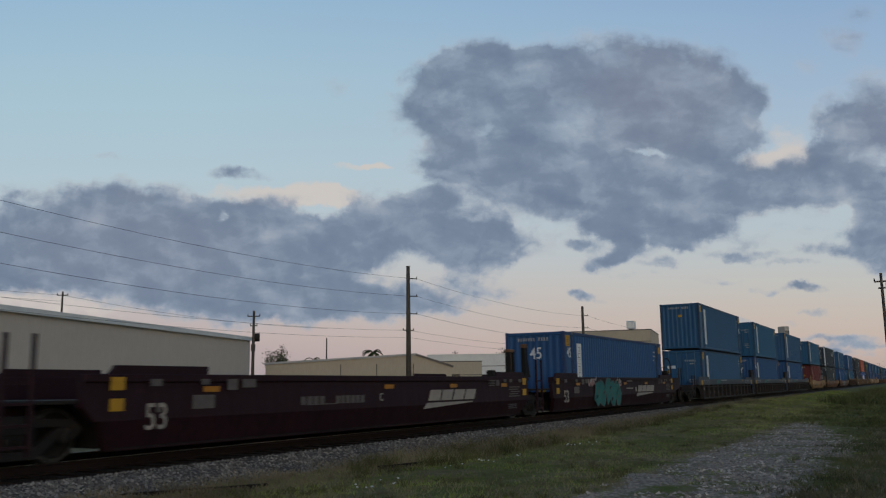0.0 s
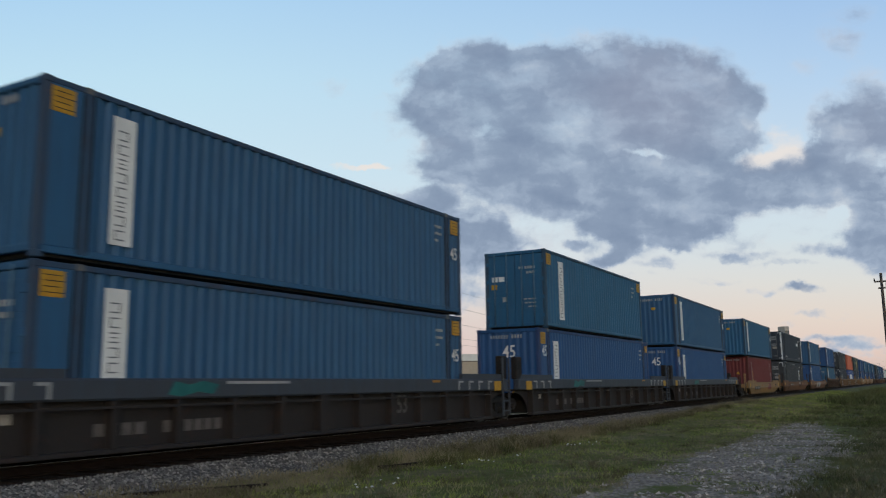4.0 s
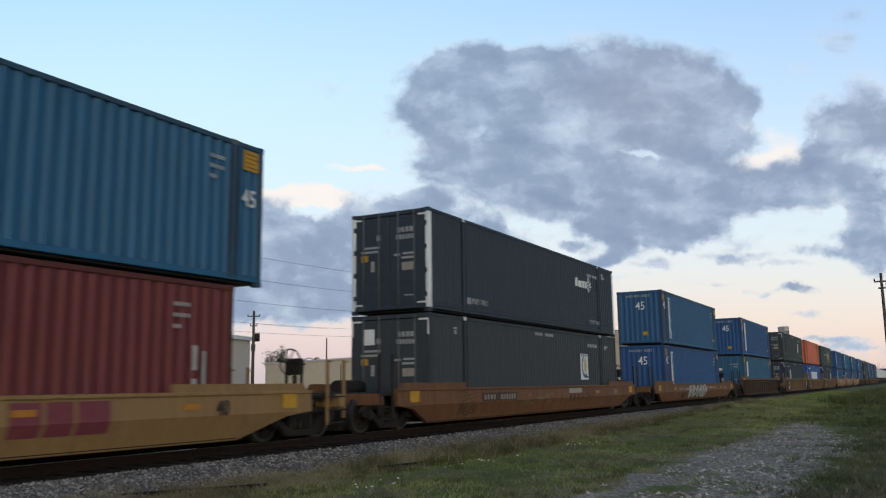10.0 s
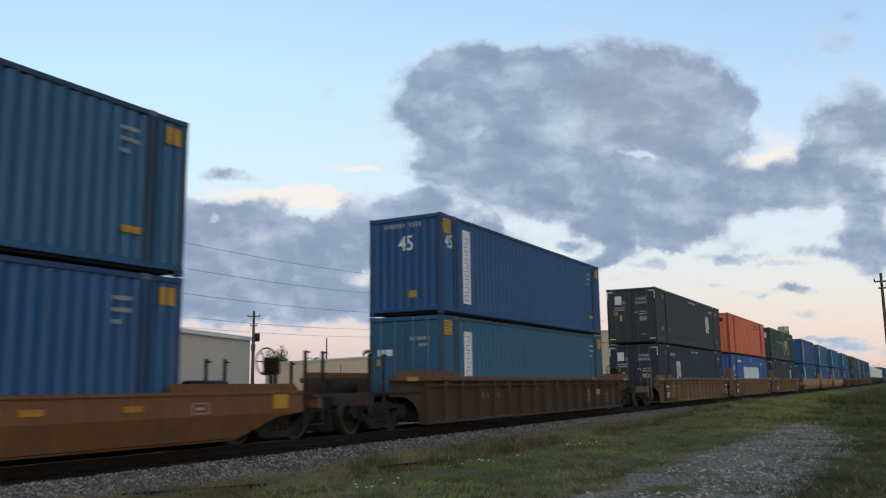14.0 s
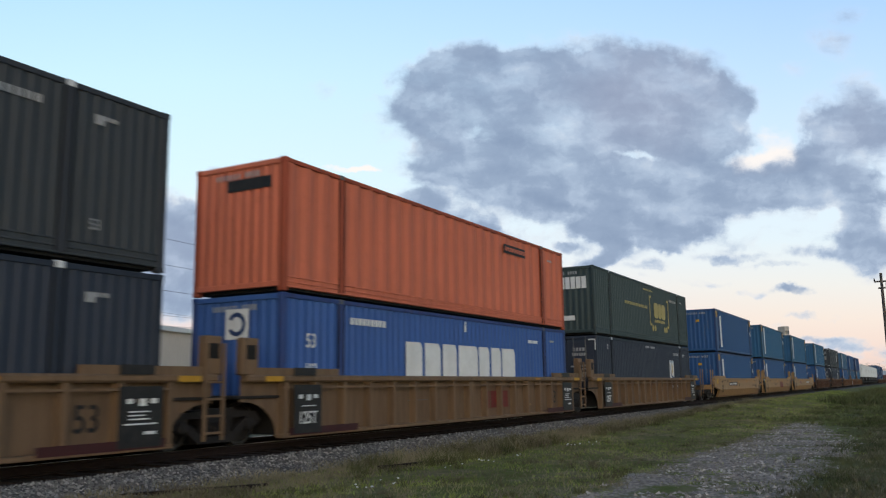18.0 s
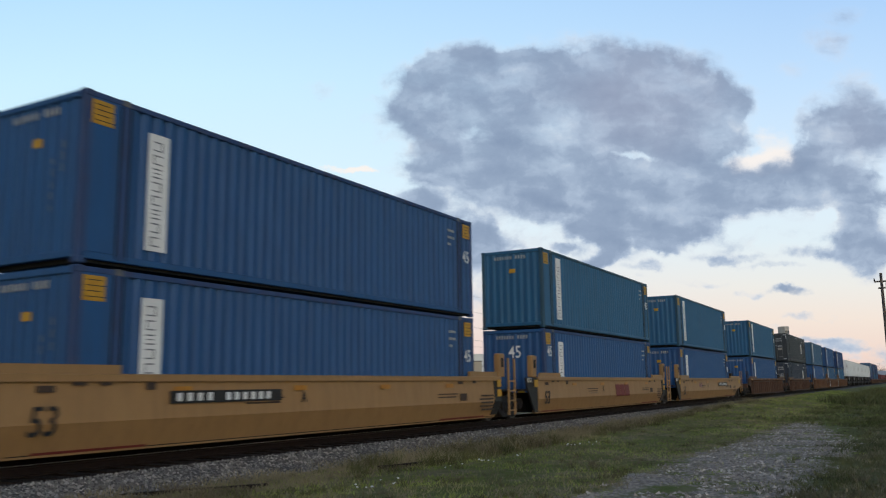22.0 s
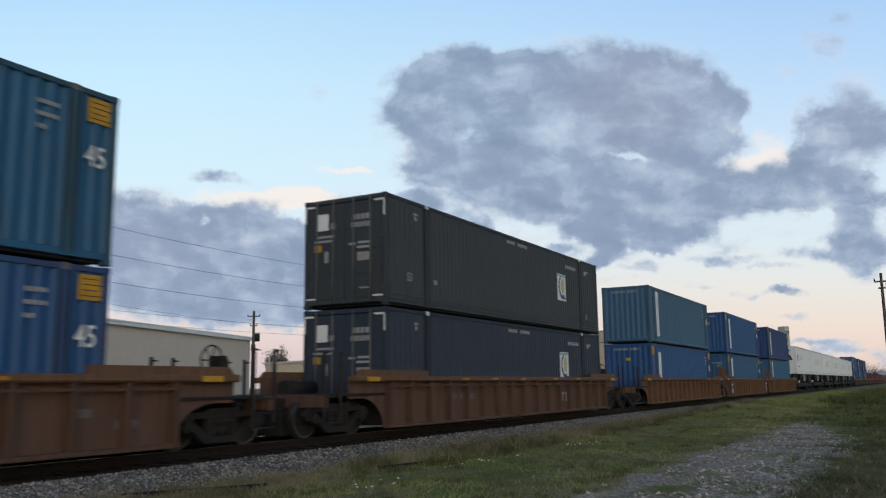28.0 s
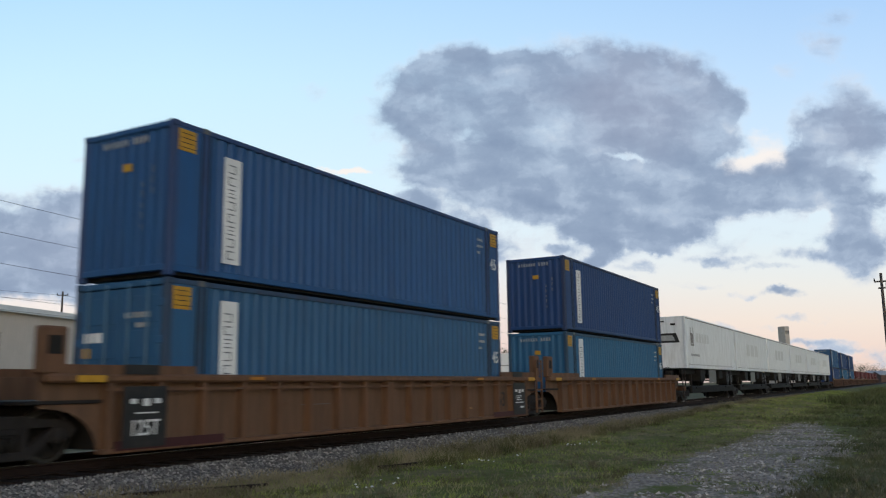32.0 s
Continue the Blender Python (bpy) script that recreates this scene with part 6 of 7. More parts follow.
def trailer(label, marked=False):
    L, w = 14.63, 2.6
    p = PAINT["white"]
    ob = tagged(empty("semi_trailer"), label, "trailer", "semi-trailers on the train")
    z0, z1 = 2.04, 5.02
    part("body", boxes((-L / 2, L / 2, -w / 2, w / 2, z0 + 0.12, z1 - 0.05), bevel=0.03), p, ob)
    part("roof", boxes((-L / 2 - 0.01, L / 2 + 0.01, -w / 2 - 0.012, w / 2 + 0.012, z1 - 0.1, z1), bevel=0.02), p, ob)
    part("bottom_rail", boxes((-L / 2, L / 2, -w / 2 - 0.015, w / 2 + 0.015, z0, z0 + 0.14), bevel=0.02), p, ob)
    for k in range(9):
        x = -L / 2 + 0.9 + k * (L - 1.8) / 8
        part("panel_seam", boxes((x - 0.012, x + 0.012, -w / 2 - 0.005, -w / 2, z0 + 0.14, z1 - 0.12)), p, ob)
    part("rivet_line", boxes(*[(-L / 2 + 0.35 + k * 0.6, -L / 2 + 0.7 + k * 0.6, -w / 2 - 0.018, -w / 2 - 0.014, z0 + 0.2, z0 + 0.24) for k in range(int((L - 0.6) / 0.6))]), TRAILER_TRIM, ob, "dull red and grey marker tape along the bottom")["kind"] = "stuff"
    part("top_trim", boxes((-L / 2, L / 2, -w / 2 - 0.018, -w / 2 - 0.01, z1 - 0.13, z1 - 0.07)), TRAILER_TRIM, ob, "dull roof edge trim")
    part("vent_grille", boxes((-L / 2 - 0.015, -L / 2, -0.75, -0.45, 4.5, 4.62), bevel=0.004), UNDER, ob)
    for e in (-1, 1):
        part("corner_post", boxes((e * L / 2 - 0.07, e * L / 2 + 0.07, -w / 2 - 0.016, -w / 2 + 0.1, z0, z1 - 0.02), bevel=0.015), p, ob)
    if marked:
        bars("side_emblem", [(-L / 2 + 1.1, -L / 2 + 1.9, 3.35, 3.45), (-L / 2 + 1.1, -L / 2 + 1.22, 3.45, 4.45), (-L / 2 + 1.78, -L / 2 + 1.9, 3.45, 4.45), (-L / 2 + 1.3, -L / 2 + 1.7, 3.5, 4.1)], -w / 2 - 0.014, TRAILER_TRIM, ob, "grey emblem panel")
        bars("faded_lettering", number_bars(-L / 2 + 2.6, 3.6, 5, 0.5, 0.55, 0.25), -w / 2 - 0.008, TRAILER_GHOST, ob, "faint ghost of old lettering")
        bars("side_lettering", number_bars(-L / 2 + 1.0, 2.75, 9, 0.18, 0.14, 0.07), -w / 2 - 0.014, DECAL_GREY, ob)
        part("front_brand", plate([(-0.95, 3.5), (0.55, 3.5), (0.75, 4.05), (-0.75, 4.05)], -L / 2 - 0.008, -L / 2, axis="x"), DECAL_BLACK, ob, "dark slanted brand panel")
        part("brand_block", plate([(-0.7, 3.62), (0.42, 3.62), (0.55, 3.93), (-0.55, 3.93)], -L / 2 - 0.014, -L / 2 - 0.006, axis="x"), DECAL_GREY, ob, "pale block on the brand panel")
    else:
        bars("faded_lettering", number_bars(-L / 2 + 4.5, 3.2, 3, 1.4, 0.9, 0.5), -w / 2 - 0.008, TRAILER_GHOST, ob, "faint ghost of old lettering")
    part("marker_lamp", boxes((-L / 2 - 0.03, -L / 2, -0.12, 0.12, 4.7, 4.78), bevel=0.01), UNDER, ob)
    part("front_connector_box", boxes((-L / 2 - 0.06, -L / 2, 0.5, 0.9, 2.2, 2.5), bevel=0.02), UNDER, ob)
    for s in (-1, 1):
        part("landing_leg", boxes((-L / 2 + 2.9, -L / 2 + 3.05, s * 0.75 - 0.07, s * 0.75 + 0.07, 1.05, 2.05), bevel=0.01), FRAME_IRON, ob)
        for x in (L / 2 - 1.6, L / 2 - 2.85):
            bm = bmesh.new()
            lathe(bm, [(0.28, s * 0.72), (0.5, s * 0.74), (0.5, s * 1.24), (0.28, s * 1.26)], 18)
            bmesh.ops.translate(bm, vec=(x, 0, 1.49), verts=bm.verts)
            ty = part("tyre", bm, UNDER, ob)
            bm = bmesh.new()
            lathe(bm, [(0.27, s * 1.15), (0.26, s * 1.265), (0.08, s * 1.2)], 12)
            bmesh.ops.translate(bm, vec=(x, 0, 1.49), verts=bm.verts)
            part("rim", bm, DECAL_GREY, ty)
    for s in (-1, 1):
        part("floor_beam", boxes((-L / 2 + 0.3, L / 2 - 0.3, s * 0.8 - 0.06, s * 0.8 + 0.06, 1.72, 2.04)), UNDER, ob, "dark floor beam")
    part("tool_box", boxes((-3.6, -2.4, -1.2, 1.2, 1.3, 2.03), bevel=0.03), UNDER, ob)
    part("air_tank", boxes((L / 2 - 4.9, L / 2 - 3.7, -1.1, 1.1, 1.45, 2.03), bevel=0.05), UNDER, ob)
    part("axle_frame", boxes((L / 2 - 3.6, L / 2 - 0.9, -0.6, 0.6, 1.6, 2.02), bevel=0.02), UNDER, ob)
    part("rear_guard", boxes((L / 2 - 0.12, L / 2 - 0.02, -1.1, 1.1, 1.3, 1.42), bevel=0.01), FRAME_IRON, ob)
    part("side_skirt", boxes((-1.4, 0.6, -w / 2 + 0.04, -w / 2 + 0.08, 1.2, 2.02), bevel=0.01), LOCK_STEEL, ob, "grey side box")
    return ob


# ------------------------------------------------------------------ the train
# travelled distance of the train, gathering speed
TRAVEL = [(0, -1.92), (2, 20.60), (4, 43.31), (6, 66.24), (8, 89.45), (10, 112.75), (12, 136.22), (14, 159.87), (16, 184.07), (18, 208.43), (20, 233.04), (22, 257.81), (24, 282.81), (26, 307.96), (28, 333.28), (30, 358.51), (32, 384.06)]
TRAIN = []
MADE = {}


def on_train(ob, s, z=0.0):
    z += DROP
    ob.matrix_basis = pose(s, TRACK_Y, z)
    TRAIN.append((ob, s, z))
    return ob


def again(key, build):
    """Builds a kind of thing once, and copies it from then on."""
    if key not in MADE:
        MADE[key] = build()
        return MADE[key]
    return copy_thing(MADE[key], Matrix())


def box_on(kind, s, level):
    top = 6.13
    z = top - HIGH if level == 2 else top - HIGH * 2 - 0.03
    return on_train(again(kind, BOXES[kind]), s, z)


BOXES = {
    "blue45": lambda: container(FT45, "blue", "blue corrugated container with a white name strip", strip=2.2, figure="45"),
    "bright45": lambda: container(FT45, "bright", "bright blue corrugated container with a white name strip", strip=2.1, figure="45", end_figure="45"),
    "bright45p": lambda: container(FT45, "bright", "bright blue corrugated container, plain leading end", strip=2.1, figure="45"),
    "faded45": lambda: container(FT45, "faded", "faded grey-teal container with rusty corner posts", strip=2.3, figure="45", yellow=False),
    "deep45p": lambda: container(FT45, "deep", "deep blue corrugated container with a white name strip", strip=2.1, figure="45"),
    "blue45n": lambda: container(FT45, "blue", "blue corrugated container marked 45 with a worn white strip", strip=2.2, figure="45", end_figure="45", worn=True),
    "bright45w": lambda: container(FT45, "bright", "blue corrugated container marked 45 with a worn white strip", strip=2.2, figure="45", end_figure="45", worn=True),
    "bright45n": lambda: container(FT45, "bright", "blue corrugated container marked 45 with a narrow white strip", strip=2.2, figure="45", end_figure="45"),
    "blue45d": lambda: container(FT45, "blue", "blue corrugated container with double doors leading", strip=2.2, figure="45", doors=True),
    "teal45": lambda: container(FT45, "teal", "teal-blue corrugated container with a white name strip", strip=2.3, figure="45"),
    "teal40d": lambda: container(FT40, "teal", "teal-blue container with double doors leading", strip=2.2, doors=True),
    "aqua45": lambda: container(FT45, "green_blue", "green-blue corrugated container with a white name strip", strip=2.3, figure="45"),
    "aqua45d": lambda: container(FT45, "pale_teal", "pale green-blue container with double doors leading", strip=2.1, doors=True),
    "red40": lambda: container(FT40, "red", "oxide-red corrugated container riding beneath a longer one", yellow=False, logo="stripe"),
    "black53w": lambda: container(FT53, "black", "blue-black container with white end posts and a diamond emblem", doors=True, yellow=False, logo="diamond", white_posts=True, pitch=0.235, deck=0.03),
    "black53": lambda: container(FT53, "char", "charcoal black container with a crescent emblem panel", doors=True, yellow=False, logo="crescent", pitch=0.235, deck=0.03),
    "navy53": lambda: container(FT53, "navy", "navy container with a crescent emblem panel", doors=True, yellow=False, logo="crescent", pitch=0.235, deck=0.03),
    "navy53l": lambda: container(FT53, "navy", "navy container with a round golden emblem near its leading end", doors=True, yellow=False, logo="crescent_left", pitch=0.235, deck=0.03),
    "orange53": lambda: container(FT53, "orange", "orange container with wide side ribs", yellow=False, logo="plate", pitch=0.6, deck=0.05),
    "royal53": lambda: container(FT53, "royal", "royal blue container with a large white brand name", yellow=False, logo="name", pitch=0.27, deck=0.045),
    "green53": lambda: container(FT53, "green", "dark green container with a yellow bracket emblem", yellow=False, logo="brackets", pitch=0.25, deck=0.045),
}
CARS = {
    "maroon": lambda: well_car("maroon smooth-sided well car with a white brand swoosh", "maroon", "smooth", "JT", well=8.0, tips=(8.6, 8.4), half=9.47, brand="swoosh", guide=6.0),
    "maroon_end": lambda: well_car("maroon smooth-sided well car with teal graffiti", "maroon", "smooth", "JC", well=8.0, tips=(8.4, 9.8), half=9.47, brand="graffiti", guide=5.9),
    "grey_first": lambda: well_car("grimy grey ribbed well car with a blue-grey chord", "grey", "ribbed", "CT", chord="slate", high=1.4),
    "grey_mid": lambda: well_car("grimy grey ribbed well car in the middle of a set", "grey", "ribbed", "JT", chord="slate", high=1.4),
    "grey_last": lambda: well_car("grimy grey ribbed well car at the end of a set", "grey", "ribbed", "JC", chord="slate", high=1.4),
    "yellow_short": lambda: well_car("dirty yellow well car with slanted ends", "yellow", "slant", "CC", well=6.3, tip=8.2, half=8.4, figure="", brand="three"),
    "amber": lambda: well_car("rusty orange-brown well car with slanted ends", "amber", "slant", "CC", well=8.3, tip=10.0, half=9.7, figure="", brand="patch"),
    "amber_tags": lambda: well_car("rusty orange-brown well car with pale graffiti", "amber", "slant", "CC", well=8.3, tip=10.0, half=9.7, figure="", brand="tags"),
    "brown": lambda: well_car("dark brown ribbed well car", "brown", "ribbed", "CC", tip=9.7),
    "tan_first": lambda: well_car("tan-brown ribbed well car, first of its set", "tan", "ribbed", "CT", brand="three"),
    "tan_mid": lambda: well_car("tan-brown ribbed well car with black stencil panels", "tan", "ribbed", "JT", brand="panel"),
    "tan_last": lambda: well_car("tan-brown ribbed well car, last of its set", "tan", "ribbed", "JC", brand="panel"),
    "yellow_first": lambda: well_car("yellow smooth-sided well car, first of its set", "clean_yellow", "smooth", "CT", well=8.0, tips=(9.7, 8.1), half=9.5, brand="board_first"),
    "yellow_mid": lambda: well_car("yellow smooth-sided well car with a red brand", "clean_yellow", "smooth", "JT", well=8.0, tips=(8.2, 8.1), half=9.5, joint=9.8, brand="three"),
    "yellow_last": lambda: well_car("yellow smooth-sided well car, last of its set", "clean_yellow", "smooth", "JC", well=8.0, tips=(8.2, 9.7), half=9.5, brand="board_last"),
    "rust": lambda: well_car("dark russet ribbed well car with a worn brand", "russet", "ribbed", "CC", tip=9.7, figure="", brand="pale"),
    "rust_first": lambda: well_car("rust-brown ribbed well car, first of its set", "rust", "ribbed", "CT", joint=9.9, brand="placard"),
    "rust_mid": lambda: well_car("rust-brown ribbed well car with black stencil panels", "rust", "ribbed", "JT", brand="panel"),
    "rust_last": lambda: well_car("rust-brown ribbed well car, last of its set", "rust", "ribbed", "JC"),
}
# middle of the car along the train, car, lower container, upper container
CONSIST = [
    (-4.10, "maroon", None, None), (14.85, "maroon", None, None), (33.80, "maroon_end", "bright45", None),
    (57.51, "grey_first", "blue45d", "blue45"), (77.00, "grey_mid", "bright45", "teal40d"), (96.56, "grey_last", "bright45", "blue45"),
    (118.31, "yellow_short", "red40", "teal45"), (139.91, "amber", "black53", "black53w"), (163.35, "amber_tags", "bright45w", "blue45n"),
    (186.61, "brown", "aqua45d", "bright45n"), (210.17, "tan_first", "navy53l", "black53"), (229.51, "tan_mid", "royal53", "orange53"),
    (249.20, "tan_last", "navy53", "green53"), (272.76, "yellow_first", "bright45p", "bright45p"), (291.99, "yellow_mid", "bright45", "aqua45"),
    (311.72, "yellow_last", "bright45p", "aqua45"), (335.18, "rust", "bright45p", "aqua45"), (358.28, "rust", "navy53", "black53"),
    (381.34, "rust_first", "bright45p", "faded45"), (400.88, "rust_mid", "blue45d", "bright45p"), (420.43, "rust_last", "teal45", "deep45p")]


def build_train():
    for s, car, low, high in CONSIST:
        on_train(again(car, CARS[car]), s)
        if low:
            box_on(low, s + 0.4 if car == "maroon_end" else s, 1)
        if high:
            box_on(high, s, 2)
    for i in range(6):
        s = 439.9 + i * 15.3
        on_train(again("spine", lambda: spine_car(7.65)), s)
        on_train(again("trailer" if i else "marked_trailer", lambda: trailer("white smooth-sided semi-trailer, streaked with dirt") if i else trailer("white semi-trailer with a dark brand on its nose", True)), s - 0.2)
    for i, (low, high) in enumerate((("deep45p", "blue45"), ("teal45", "deep45p"), ("blue45", "deep45p"))):
        s = 536.4 + i * 19.5
        on_train(again("rust", CARS["rust"]), s)
        box_on(low, s, 1)
        box_on(high, s, 2)
    for i in range(6):
        s = 594.9 + i * 19.5
        on_train(again("rust", CARS["rust"]), s)
        box_on("red40", s, 1)


build_train()


# ------------------------------------------------------------------ buildings beyond the track
CREAM = painted("cream_metal_siding", (0.42, 0.375, 0.33), (0.33, 0.29, 0.255), 0.15, 0.6)
BEIGE = painted("beige_metal_siding", (0.36, 0.31, 0.24), (0.22, 0.19, 0.15), 0.3, 0.6)
PALE = painted("pale_grey_siding", (0.55, 0.56, 0.56), (0.35, 0.34, 0.33), 0.25, 0.6)
ROOFING = mottled("grey_metal_roof", (0.42, 0.42, 0.42), (0.32, 0.32, 0.32), 0.5, 0.5, 0.1)
TRIM = mottled("grey_brown_trim", (0.12, 0.11, 0.10), (0.17, 0.15, 0.14), 2, 0.6, 0.1)
POLE_WOOD = mottled("weathered_pole_wood", (0.07, 0.06, 0.052), (0.12, 0.10, 0.085), 3, 0.9, 0.3)
CONCRETE = mottled("weathered_concrete", (0.52, 0.47, 0.42), (0.40, 0.37, 0.33), 1.2, 0.9, 0.2)
CABLE = mottled("black_cable", (0.02, 0.02, 0.022), (0.03, 0.03, 0.032), 2, 0.6, 0.05)
GLASS = Nodes("dark_window_glass").finish((0.03, 0.035, 0.04), 0.12)
GROUND_FAR = -0.35
# the yards beyond the track stand at a slight turn to it
SITE = Matrix.Translation(EYE) @ pose(0, 0, 0, 0, 0, 0.412) @ Matrix.Translation(-EYE)


def shed(name, corner, along, depth, length, eave, ridge, siding, label, panel=1.2, pitch_along=True):
    """A metal-sided building. corner: its near left foot; along: degrees of its front from +x."""
    ob = tagged(empty(name), label, "building")
    ob.matrix_basis = SITE @ pose(corner[0], corner[1], GROUND_FAR, 0, 0, along)
    part("wall", corrugated(0, length, 0, eave, 0, 0.6, 0.003), siding, ob)
    part("wall", turned(corrugated(-length, 0, 0, eave, -depth, 0.3, 0.03), 180), siding, ob)
    for e in (0, length):
        bm = plate([(0, 0), (depth, 0), (depth, eave), (depth / 2, ridge), (0, eave)], e - 0.06 if e else 0.0, e if e else 0.06, axis="x")
        part("gable_wall", bm, siding, ob)
    for s in (0, 1):
        y0, y1 = (-0.25, depth / 2) if s == 0 else (depth / 2, depth + 0.25)
        z0, z1 = (eave - 0.02, ridge) if s == 0 else (ridge, eave - 0.02)
        bm = plate([(y0, z0), (y1, z1), (y1, z1 + 0.12), (y0, z0 + 0.12)], -0.25, length + 0.25, axis="x")
        part("roof", bm, ROOFING, ob)
    part("gutter", boxes((-0.25, length + 0.25, -0.42, -0.25, eave - 0.2, eave + 0.04), bevel=0.02), TRIM, ob)
    k = int(length / 14) if length < 60 else 0
    if length > 60:
        part("fascia", boxes((-0.3, length + 0.3, -0.47, -0.43, eave - 0.35, eave + 0.2)), PALE, ob, "pale roof fascia")
    for i in range(1, k + 1):
        x = length * i / (k + 1)
        part("downpipe", boxes((x - 0.08, x + 0.08, -0.14, -0.002, 0, eave - 0.1)), TRIM, ob)
    return ob


shed("warehouse", (17.9, 59.2), 17.9, 40, 79.0, 8.6, 9.6, CREAM, "long cream metal-sided warehouse with a low grey roof")


def workshop():
    """Wide low gable towards the track, its ridge off the middle."""
    ob = tagged(empty("workshop"), "low beige metal workshop with a shallow grey roof", "building")
    ob.matrix_basis = SITE @ pose(113.19, 97.81, GROUND_FAR, 0, 0, -55.5)
    w, top = 32.6, 6.85
    part("gable_wall", plate([(0, 0), (w, 0), (w, 4.75), (26.2, top), (0, 5.45)], 0, 0.15), BEIGE, ob)
    part("side_wall", boxes((0, 0.15, 0.15, 26, 0, 5.45)), BEIGE, ob)
    part("side_wall", boxes((w - 0.15, w, 0.15, 26, 0, 4.75)), BEIGE, ob)
    part("back_wall", plate([(0, 0), (w, 0), (w, 4.75), (26.2, top), (0, 5.45)], 26, 26.15), BEIGE, ob)
    part("roof", plate([(-0.3, 5.45), (26.2, top), (26.2, top + 0.35), (-0.3, 5.8)], -0.35, 26.5), ROOFING, ob)
    part("roof", plate([(26.2, top), (w + 0.3, 4.68), (w + 0.3, 5.0), (26.2, top + 0.35)], -0.35, 26.5), TRIM, ob)
    for x in (13.0, 19.3, 25.8):
        part("downpipe", boxes((x - 0.09, x + 0.09, -0.12, -0.003, 0, 5.4)), TRIM, ob)
    return ob


workshop()


def flat_block(name, corner, along, length, depth, height, siding, label, vents=()):
    ob = tagged(empty(name), label, "building")
    ob.matrix_basis = SITE @ pose(corner[0], corner[1], GROUND_FAR, 0, 0, along)
    part("wall", boxes((0, length, 0, 0.3, 0, height)), siding, ob)
    part("wall", boxes((0, length, depth - 0.3, depth, 0, height)), siding, ob)
    for e in (0, length):
        part("wall", boxes((e - 0.3 if e else 0, e if e else 0.3, 0.3, depth - 0.3, 0, height - 0.003)), siding, ob)
    part("roof", boxes((0.3, length - 0.3, 0.3, depth - 0.3, height - 0.6, height - 0.4)), ROOFING, ob)
    part("parapet_cap", boxes((-0.1, length + 0.1, -0.1, 0.35, height, height + 0.18), (-0.1, 0.35, 0.35, depth, height, height + 0.18), (length - 0.35, length + 0.1, 0.35, depth, height, height + 0.18), bevel=0.02), TRIM if siding is not PALE else PALE, ob)
    part("band", boxes((-0.02, length + 0.02, -0.03, 0.0, height - 2.6, height - 2.45)), TRIM, ob)
    for i in range(int(length / 6)):
        x = 2.0 + i * 6
        w = part("window", boxes((x, x + 1.6, -0.03, -0.004, 2.2, 3.6)), GLASS, ob)
        part("window_frame", boxes((x - 0.08, x + 1.68, -0.05, -0.002, 2.12, 2.2), (x - 0.08, x + 1.68, -0.05, -0.002, 3.6, 3.68), (x - 0.08, x, -0.05, -0.002, 2.2, 3.6), (x + 1.6, x + 1.68, -0.05, -0.002, 2.2, 3.6)), TRIM, w)
    for x, y, w, h in vents:
        v = part("roof_vent", boxes((x - w / 2, x + w / 2, y - w / 2, y + w / 2, height + 0.5, height + h), bevel=0.1), PALE, ob, "boxy rooftop fan")
        part("vent_leg", boxes((x - w / 4, x + w / 4, y - w / 4, y + w / 4, height - 0.4, height + 0.5)), TRIM, v)
    return ob


flat_block("white_depot", (163.0, 94.0), -63, 22, 14, 8.2, PALE, "white flat-roofed depot beyond the track")
flat_block("factory", (180.5, 79.0), -80, 30.0, 22, 13.2, BEIGE, "beige flat-roofed factory with a rooftop fan", vents=((25.5, 3, 1.9, 2.3),))

flat_block("annex", (139.0, 84.0), -55, 14.0, 9, 6.0, BEIGE, "small dark-roofed annex beside the workshop")


BRICKWORK = mottled("dark_red_brickwork", (0.10, 0.06, 0.05), (0.14, 0.085, 0.07), 0.8, 0.9, 0.2)
shed("far_house", (519.3, 18.3), -70, 12, 16.0, 4.2, 6.4, BRICKWORK, "far low brick house with a grey gable roof")
shed("far_house", (469.5, 11.8), -65, 12, 12.0, 3.8, 5.6, BRICKWORK, "small far brick house with a grey gable roof")


def tower_block():
    ob = tagged(empty("grain_tower"), "pale concrete tower with a taller head house", "tower")
    ob.matrix_basis = SITE @ pose(421.9, 51.6, GROUND_FAR, 0, 0, -30)
    part("base_block", boxes((-9, 9, -6, 6, 0, 14), bevel=0.2), CONCRETE, ob)
    part("head_house", boxes((2.0, 5.2, -2, 2, 14, 27), bevel=0.15), CONCRETE, ob)
    for k in range(3):
        part("window", boxes((2.3 + k * 0.9, 2.8 + k * 0.9, -2.05, -1.99, 23.5, 25)), GLASS, ob)
    return ob


tower_block()


